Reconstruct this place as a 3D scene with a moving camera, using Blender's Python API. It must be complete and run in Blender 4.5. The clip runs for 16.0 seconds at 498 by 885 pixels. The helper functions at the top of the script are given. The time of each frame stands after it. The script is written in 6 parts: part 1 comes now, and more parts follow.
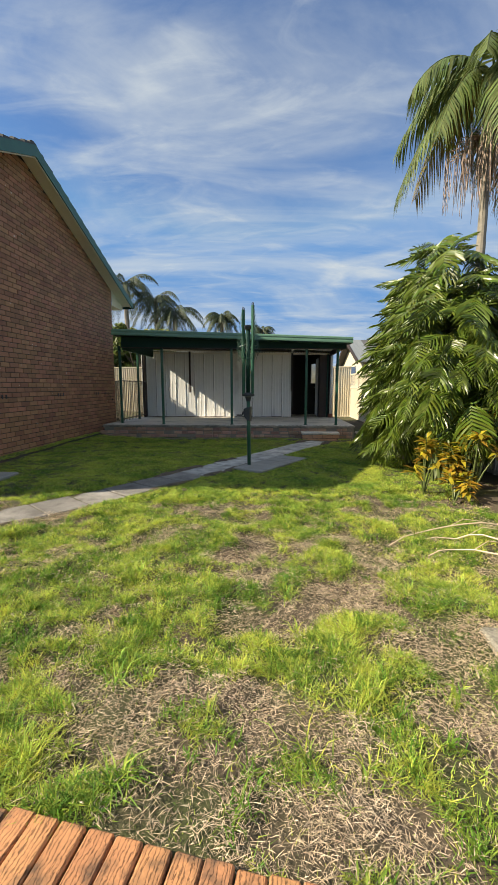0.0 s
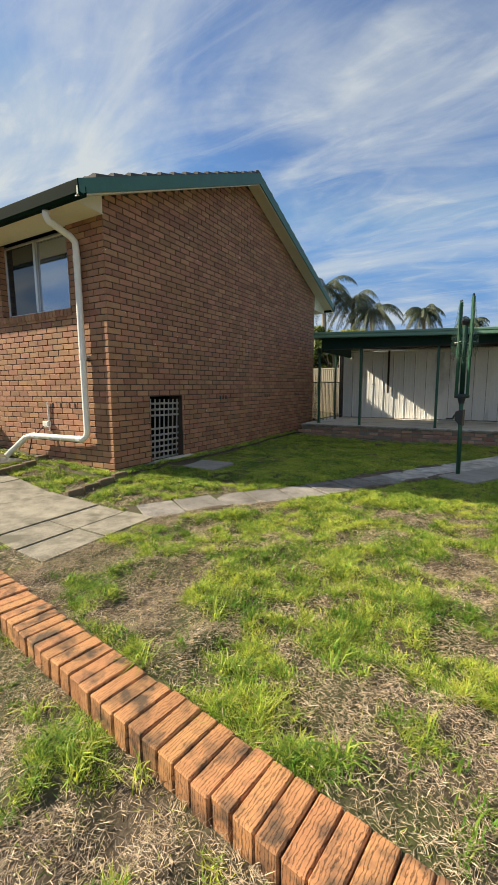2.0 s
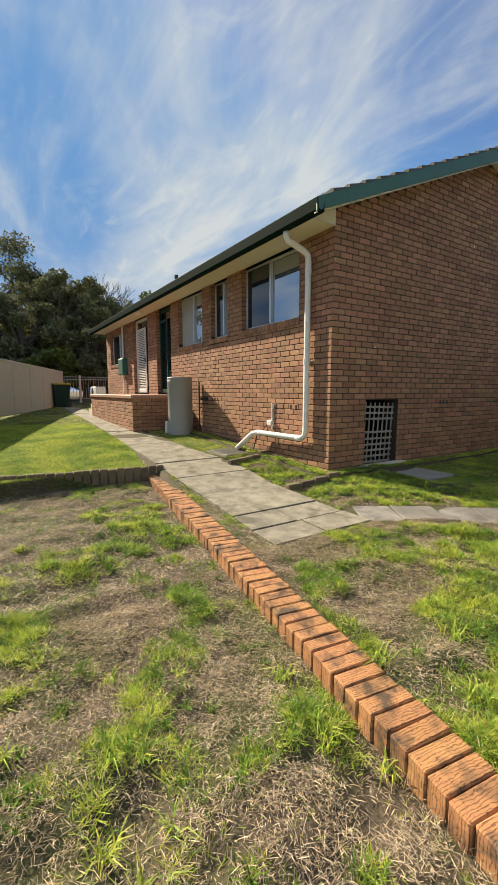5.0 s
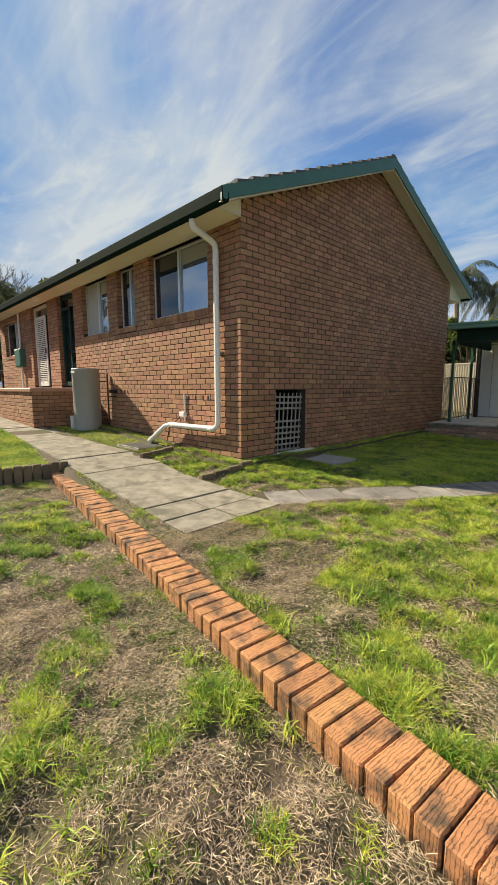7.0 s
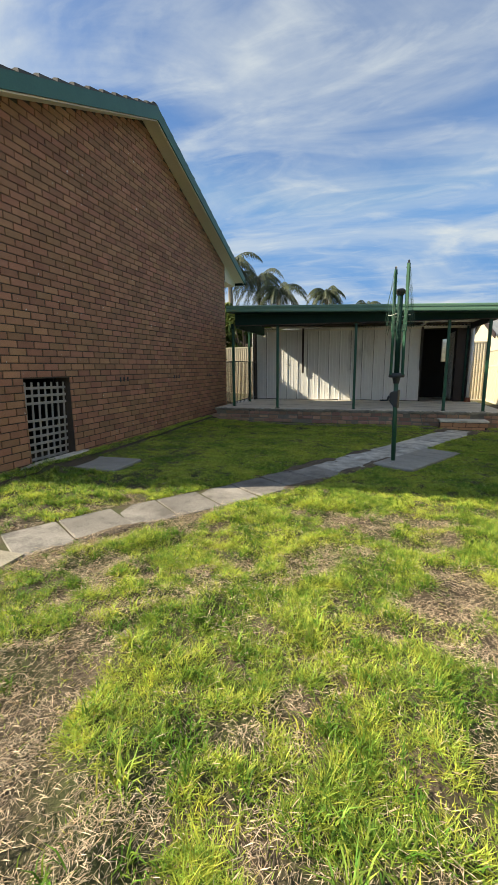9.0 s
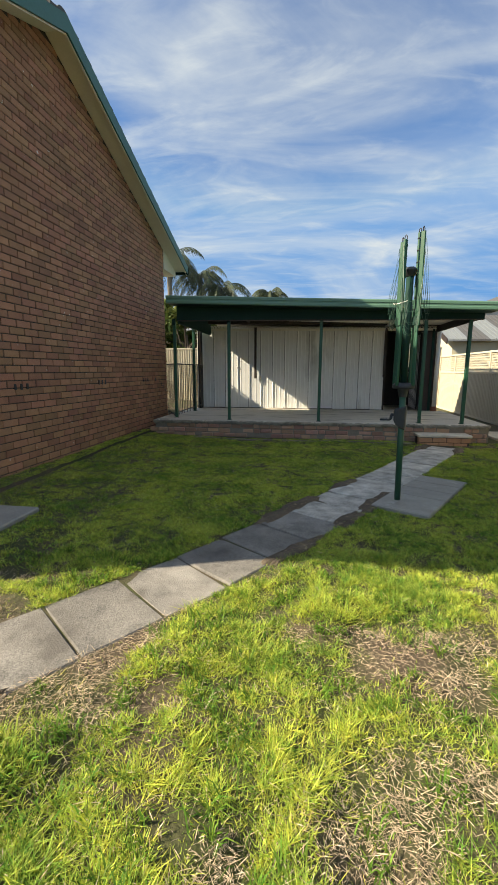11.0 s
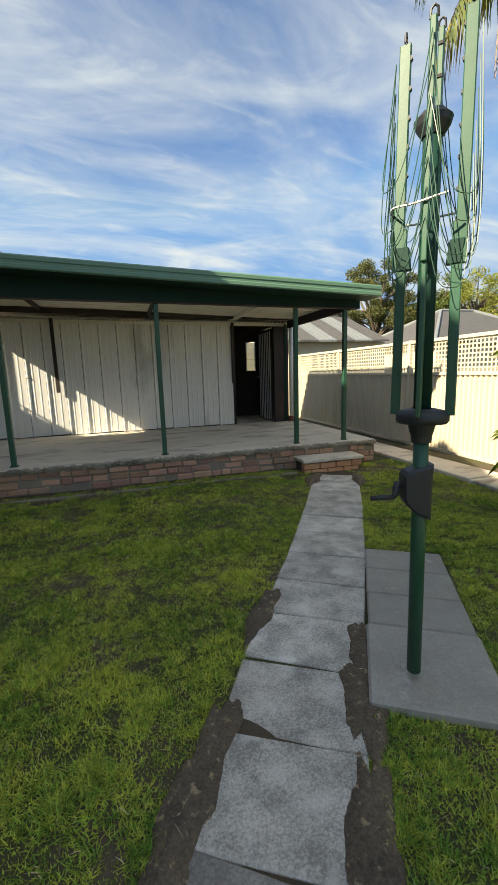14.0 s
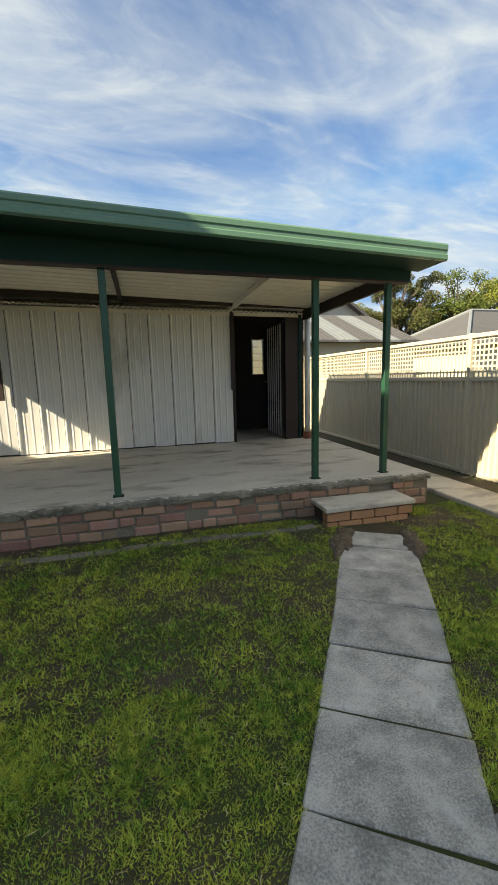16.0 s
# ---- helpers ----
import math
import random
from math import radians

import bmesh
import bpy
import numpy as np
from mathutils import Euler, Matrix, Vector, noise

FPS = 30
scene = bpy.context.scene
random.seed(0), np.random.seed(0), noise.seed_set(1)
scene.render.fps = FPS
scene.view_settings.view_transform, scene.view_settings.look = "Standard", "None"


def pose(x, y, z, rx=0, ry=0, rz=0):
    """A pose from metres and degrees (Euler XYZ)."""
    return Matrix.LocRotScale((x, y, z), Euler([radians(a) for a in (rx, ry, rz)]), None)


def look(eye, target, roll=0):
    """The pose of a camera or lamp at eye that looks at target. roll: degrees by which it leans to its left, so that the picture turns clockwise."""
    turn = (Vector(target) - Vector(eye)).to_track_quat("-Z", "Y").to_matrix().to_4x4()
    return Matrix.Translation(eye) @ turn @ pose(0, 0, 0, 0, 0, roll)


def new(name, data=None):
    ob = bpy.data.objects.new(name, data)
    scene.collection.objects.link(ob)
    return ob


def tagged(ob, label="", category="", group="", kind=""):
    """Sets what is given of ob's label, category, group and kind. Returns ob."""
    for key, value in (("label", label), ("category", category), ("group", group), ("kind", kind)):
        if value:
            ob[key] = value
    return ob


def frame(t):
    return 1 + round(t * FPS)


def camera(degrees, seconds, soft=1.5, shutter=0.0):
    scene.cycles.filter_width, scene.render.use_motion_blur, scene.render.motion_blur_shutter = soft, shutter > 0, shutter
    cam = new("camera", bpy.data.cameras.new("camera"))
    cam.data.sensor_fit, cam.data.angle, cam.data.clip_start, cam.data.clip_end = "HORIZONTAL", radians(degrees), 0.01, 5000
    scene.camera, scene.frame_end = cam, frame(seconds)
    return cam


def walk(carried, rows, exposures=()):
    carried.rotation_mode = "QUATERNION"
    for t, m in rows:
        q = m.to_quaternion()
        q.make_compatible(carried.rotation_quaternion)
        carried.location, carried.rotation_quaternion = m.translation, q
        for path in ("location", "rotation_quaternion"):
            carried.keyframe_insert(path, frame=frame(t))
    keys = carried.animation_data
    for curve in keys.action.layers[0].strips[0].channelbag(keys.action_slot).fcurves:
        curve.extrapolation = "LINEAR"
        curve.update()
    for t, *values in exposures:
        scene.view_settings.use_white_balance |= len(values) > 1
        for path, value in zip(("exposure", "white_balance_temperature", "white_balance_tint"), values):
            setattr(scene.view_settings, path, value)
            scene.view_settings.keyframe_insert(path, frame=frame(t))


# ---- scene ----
cam = camera(63.3, 16.0)
PATH = [
    (0, (4.589, -3.855, 1.136), (4.477, -1.878, 0.861), 0.0),
    (0.5, (4.551, -3.847, 1.118), (4.225, -1.892, 0.852), -0.3),
    (1, (4.512, -3.888, 1.138), (3.967, -1.983, 0.87), -0.5),
    (1.5, (4.472, -3.931, 1.144), (3.707, -2.103, 0.875), -0.4),
    (2, (4.439, -3.965, 1.154), (3.461, -2.242, 0.883), -0.4),
    (2.5, (4.385, -4.005, 1.15), (3.215, -2.405, 0.883), -0.4),
    (3, (4.343, -4.044, 1.14), (3.006, -2.58, 0.879), -0.1),
    (3.5, (4.298, -4.096, 1.148), (2.823, -2.771, 0.887), 0.1),
    (4, (4.266, -4.141, 1.146), (2.677, -2.954, 0.888), 0.3),
    (4.2, (4.278, -4.15, 1.169), (2.647, -3.024, 0.906), 0.1),
    (6.3, (4.306, -4.236, 1.088), (2.632, -3.171, 0.84), 0.0),
    (6.5, (4.319, -4.212, 1.082), (2.701, -3.063, 0.828), 0.1),
    (7, (4.336, -4.121, 1.083), (2.925, -2.73, 0.807), -0.2),
    (7.5, (4.314, -4.029, 1.101), (3.197, -2.401, 0.782), -0.7),
    (8, (4.217, -3.75, 1.077), (3.343, -1.983, 0.738), -1.1),
    (8.5, (4.089, -3.441, 1.09), (3.394, -1.598, 0.74), -0.9),
    (9, (3.917, -3.104, 1.128), (3.356, -1.219, 0.763), -0.6),
    (9.2, (3.925, -2.925, 1.135), (3.386, -1.035, 0.764), -0.8),
    (11.3, (3.291, -1.323, 1.163), (3.086, 0.635, 0.811), -0.3),
    (11.5, (3.254, -1.121, 1.182), (3.107, 0.842, 0.828), -0.7),
    (12, (3.163, -0.672, 1.165), (3.17, 1.298, 0.819), -0.8),
    (12.5, (3.083, -0.281, 1.202), (3.251, 1.68, 0.851), -1.3),
    (13, (3.046, 0.117, 1.206), (3.371, 2.058, 0.852), -1.4),
    (13.5, (3.097, 0.571, 1.19), (3.552, 2.487, 0.839), -1.6),
    (14, (3.176, 1.008, 1.194), (3.736, 2.897, 0.854), -1.7),
    (14.5, (3.31, 1.434, 1.19), (3.944, 3.303, 0.866), -1.5),
    (15, (3.469, 1.845, 1.194), (4.126, 3.707, 0.877), -1.3),
    (15.5, (3.653, 2.271, 1.176), (4.284, 4.144, 0.87), -1.2),
    (16, (3.843, 2.663, 1.171), (4.339, 4.575, 0.856), -1.4),
]
SUN = Vector((2.75, 0.87, -1.97)).normalized()
walk(cam, [(t, look(eye, target, roll)) for t, eye, target, roll in PATH],
     [(0, 0.84, 7550, 8), (4, 0.84, 8050, 8), (6.5, 0.84, 8050, 8), (9, 0.96, 7750, 7), (12.5, 1.08, 8100, 7), (14.5, 1.22, 8450, 6), (16, 1.26, 8550, 6)])

# ---- light ----
world = bpy.data.worlds.new("sky")
scene.world = world
world.use_nodes = True


def build_sky():
    nt = world.node_tree
    nt.nodes.clear()
    N, L = nt.nodes.new, nt.links.new
    out, bg = N("ShaderNodeOutputWorld"), N("ShaderNodeBackground")
    sky = N("ShaderNodeTexSky")
    sky.sky_type, sky.sun_disc = "NISHITA", False
    sky.sun_elevation, sky.sun_rotation = math.asin(-SUN.z), math.atan2(-SUN.x, -SUN.y)
    sky.air_density, sky.dust_density, sky.ozone_density = 1.0, 0.1, 2.0
    co = N("ShaderNodeTexCoord")
    sep = N("ShaderNodeSeparateXYZ")
    L(co.outputs["Generated"], sep.inputs[0])
    # the direction laid on a flat cloud deck
    up = N("ShaderNodeMath"); up.operation = "MAXIMUM"; up.inputs[1].default_value = 0.0
    L(sep.outputs["Z"], up.inputs[0])
    add = N("ShaderNodeMath"); add.operation = "ADD"; add.inputs[1].default_value = 0.16
    L(up.outputs[0], add.inputs[0])
    deck = []
    for axis in "XY":
        d = N("ShaderNodeMath"); d.operation = "DIVIDE"
        L(sep.outputs[axis], d.inputs[0]); L(add.outputs[0], d.inputs[1])
        deck.append(d)
    flat = N("ShaderNodeCombineXYZ")
    L(deck[0].outputs[0], flat.inputs[0]); L(deck[1].outputs[0], flat.inputs[1])

    def cloud(scale, turn, stretch, detail, warp, lo, hi, shift=0.0):
        m = N("ShaderNodeMapping")
        m.inputs["Rotation"].default_value[2] = radians(turn)
        m.inputs["Scale"].default_value = (scale * stretch, scale, 1)
        m.inputs["Location"].default_value = (shift, shift * 0.7, shift)
        L(flat.outputs[0], m.inputs[0])
        n = N("ShaderNodeTexNoise")
        n.inputs["Scale"].default_value, n.inputs["Detail"].default_value = 1.0, detail
        n.inputs["Roughness"].default_value, n.inputs["Distortion"].default_value = 0.56, warp
        L(m.outputs[0], n.inputs["Vector"])
        r = N("ShaderNodeMapRange"); r.interpolation_type = "SMOOTHSTEP"
        r.inputs["From Min"].default_value, r.inputs["From Max"].default_value = lo, hi
        L(n.outputs["Fac"], r.inputs["Value"])
        return r.outputs[0]
    broad = cloud(1.15, 24, 0.62, 10, 0.9, 0.34, 0.76, 3.1)
    streak = cloud(2.6, 20, 0.42, 12, 0.9, 0.44, 0.80, 7.7)
    wisp = cloud(6.5, 27, 0.45, 14, 1.3, 0.46, 0.78, 2.3)
    two = N("ShaderNodeMath"); two.operation = "MULTIPLY_ADD"
    L(broad, two.inputs[0]); two.inputs[1].default_value = 0.8
    thin = N("ShaderNodeMath"); thin.operation = "MULTIPLY"; thin.inputs[1].default_value = 0.28
    L(wisp, thin.inputs[0]); L(thin.outputs[0], two.inputs[2])
    both = N("ShaderNodeMath"); both.operation = "MULTIPLY_ADD"; both.use_clamp = True
    L(streak, both.inputs[0]); both.inputs[1].default_value = 0.55; L(two.outputs[0], both.inputs[2])
    part_cover = N("ShaderNodeMath"); part_cover.operation = "MULTIPLY"; part_cover.inputs[1].default_value = 0.95
    L(both.outputs[0], part_cover.inputs[0])
    mix = N("ShaderNodeMix"); mix.data_type = "RGBA"
    deep = N("ShaderNodeHueSaturation"); deep.inputs["Saturation"].default_value, deep.inputs["Value"].default_value = 1.25, 0.9
    deep.inputs["Hue"].default_value = 0.51
    L(sky.outputs[0], deep.inputs["Color"])
    cap = N("ShaderNodeMix"); cap.data_type, cap.blend_type = "RGBA", "DARKEN"
    cap.inputs["Factor"].default_value = 1.0
    L(deep.outputs[0], cap.inputs["A"]); cap.inputs["B"].default_value = (0.55, 1.58, 3.7, 1)
    L(part_cover.outputs[0], mix.inputs["Factor"]); L(cap.outputs["Result"], mix.inputs["A"])
    mix.inputs["B"].default_value = (2.92, 3.42, 4.1, 1)
    L(mix.outputs["Result"], bg.inputs["Color"])
    bg.inputs["Strength"].default_value = 0.116
    L(bg.outputs[0], out.inputs[0])


build_sky()
sun = new("sun", bpy.data.lights.new("sun", "SUN"))
sun.data.energy, sun.data.angle, sun.data.color = 5.0, radians(0.55), (1.0, 0.93, 0.82)
sun.matrix_world = look((0, 0, 30), Vector((0, 0, 30)) + SUN)


# ---- materials ----
def mat(name, base, rough=0.8, dark=None, scale=6.0, fine=60.0, bump=0.3, metal=0.0, island=0.0, obj=0.0, spread=0.5,
        spots=None, spot_scale=3.0, spot_size=(0.55, 0.7), stretch=(1, 1, 1), depth=0.004, hue=0.0, sheen_spec=0.5):
    """Painted, earthen or stony surface: two scales of colour change, stains with their own shape, fine relief."""
    m = bpy.data.materials.new(name)
    m.use_nodes = True
    nt = m.node_tree
    N, L = nt.nodes.new, nt.links.new
    b = nt.nodes["Principled BSDF"]
    b.inputs["Roughness"].default_value, b.inputs["Metallic"].default_value = rough, metal
    b.inputs["Specular IOR Level"].default_value = sheen_spec
    co = N("ShaderNodeTexCoord")
    mp = N("ShaderNodeMapping")
    mp.inputs["Scale"].default_value = stretch
    geo = N("ShaderNodeNewGeometry")
    L(geo.outputs["Position"], mp.inputs[0])

    def noise_tex(s, d, r=0.6):
        n = N("ShaderNodeTexNoise")
        n.inputs["Scale"].default_value, n.inputs["Detail"].default_value, n.inputs["Roughness"].default_value = s, d, r
        L(mp.outputs[0], n.inputs["Vector"])
        return n.outputs["Fac"]
    big, small = noise_tex(scale, 4), noise_tex(fine, 3)
    dark = dark or tuple(c * 0.6 for c in base)
    ramp = N("ShaderNodeMapRange")
    ramp.inputs["From Min"].default_value, ramp.inputs["From Max"].default_value = 0.5 - spread / 2, 0.5 + spread / 2
    mid = N("ShaderNodeMath"); mid.operation = "MULTIPLY_ADD"
    L(small, mid.inputs[0]); mid.inputs[1].default_value = 0.5
    half = N("ShaderNodeMath"); half.operation = "MULTIPLY"; half.inputs[1].default_value = 0.5
    L(big, half.inputs[0]); L(half.outputs[0], mid.inputs[2])
    L(mid.outputs[0], ramp.inputs["Value"])
    mix = N("ShaderNodeMix"); mix.data_type = "RGBA"
    L(ramp.outputs[0], mix.inputs["Factor"])
    mix.inputs["A"].default_value, mix.inputs["B"].default_value = (*dark, 1), (*base, 1)
    colour = mix.outputs["Result"]
    if spots:
        sp = noise_tex(spot_scale, 5)
        r = N("ShaderNodeMapRange")
        r.inputs["From Min"].default_value, r.inputs["From Max"].default_value = spot_size
        L(sp, r.inputs["Value"])
        mx = N("ShaderNodeMix"); mx.data_type = "RGBA"
        L(r.outputs[0], mx.inputs["Factor"]); L(colour, mx.inputs["A"])
        mx.inputs["B"].default_value = (*spots, 1)
        colour = mx.outputs["Result"]
    if island or obj:
        if obj:
            src = N("ShaderNodeObjectInfo").outputs["Random"]
        else:
            src = geo.outputs["Random Per Island"]
        hs = N("ShaderNodeHueSaturation")
        r = N("ShaderNodeMapRange")
        k = island or obj
        r.inputs["To Min"].default_value, r.inputs["To Max"].default_value = 1 - k, 1 + k
        L(src, r.inputs["Value"])
        L(r.outputs[0], hs.inputs["Value"])
        if hue:
            w = N("ShaderNodeTexWhiteNoise"); w.noise_dimensions = "1D"
            L(src, w.inputs["W"])
            r2 = N("ShaderNodeMapRange")
            r2.inputs["To Min"].default_value, r2.inputs["To Max"].default_value = 0.5 - hue, 0.5 + hue
            L(w.outputs["Value"], r2.inputs["Value"]); L(r2.outputs[0], hs.inputs["Hue"])
        L(colour, hs.inputs["Color"])
        colour = hs.outputs["Color"]
    L(colour, b.inputs["Base Color"])
    if bump:
        bp = N("ShaderNodeBump")
        bp.inputs["Strength"].default_value, bp.inputs["Distance"].default_value = bump, depth
        L(mid.outputs[0], bp.inputs["Height"]); L(bp.outputs[0], b.inputs["Normal"])
    return m


def glass_mat(name, tint=(0.02, 0.025, 0.03), rough=0.02):
    m = bpy.data.materials.new(name)
    m.use_nodes = True
    b = m.node_tree.nodes["Principled BSDF"]
    b.inputs["Base Color"].default_value = (*tint, 1)
    b.inputs["Roughness"].default_value = rough
    b.inputs["Specular IOR Level"].default_value = 0.9
    return m


def leaf_mat(name, base, dark, rough=0.4, trans=0.25, vary=0.35, hue=0.02, spec=0.5):
    m = mat(name, base, rough, dark, scale=3, fine=25, bump=0.15, island=vary, hue=hue, sheen_spec=spec)
    nt = m.node_tree
    b = nt.nodes["Principled BSDF"]
    t = nt.nodes.new("ShaderNodeBsdfTranslucent")
    src = b.inputs["Base Color"].links[0].from_socket
    nt.links.new(src, t.inputs["Color"])
    mx = nt.nodes.new("ShaderNodeMixShader")
    mx.inputs[0].default_value = trans
    nt.links.new(b.outputs[0], mx.inputs[1]); nt.links.new(t.outputs[0], mx.inputs[2])
    nt.links.new(mx.outputs[0], nt.nodes["Material Output"].inputs[0])
    return m


BRICK = mat("house_brick", (0.43, 0.225, 0.13), 0.85, (0.24, 0.115, 0.068), 5, 90, 0.5, island=0.22, hue=0.012, depth=0.003, spots=(0.58, 0.55, 0.49), spot_scale=17, spot_size=(0.685, 0.715))
BRICK_OBJ = mat("house_brick_single", (0.43, 0.225, 0.13), 0.85, (0.24, 0.115, 0.068), 5, 90, 0.5, obj=0.22, hue=0.012, depth=0.003, spots=(0.58, 0.55, 0.49), spot_scale=17, spot_size=(0.685, 0.715))
MORTAR = mat("mortar", (0.075, 0.056, 0.043), 0.95, (0.04, 0.03, 0.024), 4, 80, 0.4)
KERB_BRICK = mat("kerb_brick", (0.60, 0.29, 0.125), 0.85, (0.36, 0.165, 0.075), 9, 80, 0.5, obj=0.13, hue=0.005, depth=0.004,
                 spots=(0.10, 0.064, 0.04), spot_scale=8, spot_size=(0.46, 0.64))


def rippled(m):
    """Wavy grooves along the brick, with dirt settled in them."""
    nt = m.node_tree
    N, L = nt.nodes.new, nt.links.new
    b = nt.nodes["Principled BSDF"]
    co, info, add = N("ShaderNodeTexCoord"), N("ShaderNodeObjectInfo"), N("ShaderNodeVectorMath")
    L(co.outputs["Object"], add.inputs[0]); L(info.outputs["Location"], add.inputs[1])
    mp = N("ShaderNodeMapping"); mp.inputs["Scale"].default_value = (1.0, 0.34, 0.34)
    L(add.outputs[0], mp.inputs[0])
    w = N("ShaderNodeTexWave"); w.bands_direction = "X"
    w.inputs["Scale"].default_value, w.inputs["Distortion"].default_value = 27.0, 10.0
    w.inputs["Detail"].default_value, w.inputs["Detail Scale"].default_value, w.inputs["Detail Roughness"].default_value = 4.0, 1.6, 0.7
    L(mp.outputs[0], w.inputs["Vector"])
    r = N("ShaderNodeMapRange"); r.inputs["From Min"].default_value, r.inputs["From Max"].default_value = 0.0, 0.16
    r.inputs["To Min"].default_value = 0.42
    L(w.outputs["Fac"], r.inputs["Value"])
    mx = N("ShaderNodeMix"); mx.data_type, mx.blend_type = "RGBA", "MULTIPLY"
    mx.inputs["Factor"].default_value = 1.0
    L(b.inputs["Base Color"].links[0].from_socket, mx.inputs["A"]); L(r.outputs[0], mx.inputs["B"])
    L(mx.outputs["Result"], b.inputs["Base Color"])
    bp = N("ShaderNodeBump"); bp.inputs["Strength"].default_value, bp.inputs["Distance"].default_value = 0.8, 0.005
    L(r.outputs[0], bp.inputs["Height"]); L(b.inputs["Normal"].links[0].from_socket, bp.inputs["Normal"]); L(bp.outputs[0], b.inputs["Normal"])


rippled(KERB_BRICK)
RUBBLE = mat("rubble_mortar", (0.30, 0.265, 0.22), 0.95, (0.17, 0.15, 0.12), 6, 60, 0.9, depth=0.01)
OLD_BRICK = mat("old_brick", (0.52, 0.30, 0.215), 0.9, (0.32, 0.20, 0.15), 7, 70, 0.8, obj=0.3, hue=0.02, depth=0.006,
                spots=(0.30, 0.26, 0.22), spot_scale=5, spot_size=(0.56, 0.72))
STEP_BRICK = mat("step_brick", (0.60, 0.33, 0.19), 0.85, (0.42, 0.22, 0.125), 8, 70, 0.5, obj=0.15)
BORDER_BRICK = mat("border_brick", (0.21, 0.155, 0.095), 0.9, (0.09, 0.07, 0.05), 8, 60, 0.7, obj=0.3, depth=0.006)
PATH_CONCRETE = mat("path_concrete", (0.36, 0.33, 0.265), 0.92, (0.13, 0.12, 0.095), 5.5, 90, 1.0, spread=0.3, spots=(0.12, 0.112, 0.085), spot_scale=4.0, spot_size=(0.50, 0.68))
CONCRETE = mat("concrete", (0.78, 0.72, 0.62), 0.9, (0.52, 0.475, 0.40), 3.2, 55, 0.45, spots=(0.30, 0.265, 0.22), spot_scale=2.6, spot_size=(0.53, 0.70), stretch=(0.6, 1.5, 1))
PAVER_DARK = mat("pebbled_paver", (0.33, 0.31, 0.28), 0.9, (0.10, 0.094, 0.088), 5, 120, 1.0, spread=0.26, obj=0.15, depth=0.008, spots=(0.12, 0.11, 0.10), spot_scale=2.5, spot_size=(0.56, 0.70))
PAVER = mat("paver", (0.64, 0.61, 0.555), 0.9, (0.27, 0.26, 0.235), 7, 130, 1.0, spread=0.2, obj=0.14, depth=0.006, spots=(0.70, 0.68, 0.63), spot_scale=5.0, spot_size=(0.55, 0.72))
PAD = mat("pad_concrete", (0.41, 0.395, 0.36), 0.92, (0.22, 0.21, 0.19), 5, 90, 0.7, obj=0.12, spots=(0.46, 0.45, 0.42), spot_scale=7.0, spot_size=(0.62, 0.74))
GREEN = mat("dark_green_paint", (0.022, 0.105, 0.062), 0.42, (0.015, 0.075, 0.045), 4, 40, 0.08)
GREEN_DARK = mat("deep_green_paint", (0.009, 0.045, 0.034), 0.6, (0.006, 0.032, 0.024), 4, 40, 0.08, sheen_spec=0.22)
GUTTER = mat("gutter_green", (0.006, 0.020, 0.016), 0.7, (0.004, 0.014, 0.011), 4, 40, 0.08, sheen_spec=0.03)
FASCIA = mat("faded_green_metal", (0.13, 0.255, 0.175), 0.38, (0.10, 0.205, 0.14), 2, 30, 0.06)
BARGE = mat("barge_green_paint", (0.045, 0.16, 0.125), 0.5, (0.03, 0.115, 0.09), 3, 40, 0.1)
CREAM = mat("cream_steel", (0.65, 0.59, 0.455), 0.5, (0.57, 0.51, 0.39), 1.5, 25, 0.06, spots=(0.56, 0.49, 0.36), spot_scale=0.8, spot_size=(0.62, 0.85))
SOFFIT = mat("soffit_paint", (0.74, 0.69, 0.55), 0.7, (0.64, 0.59, 0.47), 2, 30, 0.08)
WHITE = mat("white_plastic", (0.80, 0.79, 0.75), 0.4, (0.70, 0.68, 0.63), 4, 40, 0.05)
SHED = mat("shed_steel", (0.83, 0.84, 0.82), 0.5, (0.70, 0.71, 0.69), 1.6, 22, 0.1, spots=(0.33, 0.33, 0.30), spot_scale=1.1, spot_size=(0.58, 0.75), stretch=(1, 1, 0.35), island=0.05)
ROOF_TILE = mat("roof_tile", (0.13, 0.125, 0.12), 0.85, (0.07, 0.07, 0.065), 5, 40, 0.5, island=0.15)
SHEET = mat("roof_sheet", (0.86, 0.83, 0.73), 0.5, (0.70, 0.67, 0.58), 2, 20, 0.1)
TIMBER = mat("grey_timber", (0.36, 0.34, 0.31), 0.85, (0.2, 0.19, 0.17), 6, 50, 0.4, stretch=(1, 1, 0.3))
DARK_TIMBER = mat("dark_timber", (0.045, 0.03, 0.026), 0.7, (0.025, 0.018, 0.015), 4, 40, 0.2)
BLACK = mat("black_metal", (0.018, 0.018, 0.019), 0.45, (0.010, 0.010, 0.011), 6, 40, 0.05)
PLASTIC = mat("charcoal_plastic", (0.030, 0.034, 0.040), 0.5, (0.022, 0.025, 0.03), 8, 60, 0.15)
GLASS = glass_mat("window_glass")
GLASS_FILM = glass_mat("reflective_glass", (0.40, 0.43, 0.47))
GLASS_FILM.node_tree.nodes["Principled BSDF"].inputs["Metallic"].default_value = 0.75
CURTAIN = mat("pale_blind", (0.45, 0.43, 0.39), 0.9, (0.36, 0.34, 0.31), 3, 30, 0.1)
ALU = mat("aluminium", (0.66, 0.66, 0.64), 0.35, (0.56, 0.56, 0.54), 5, 40, 0.05, metal=0.6)
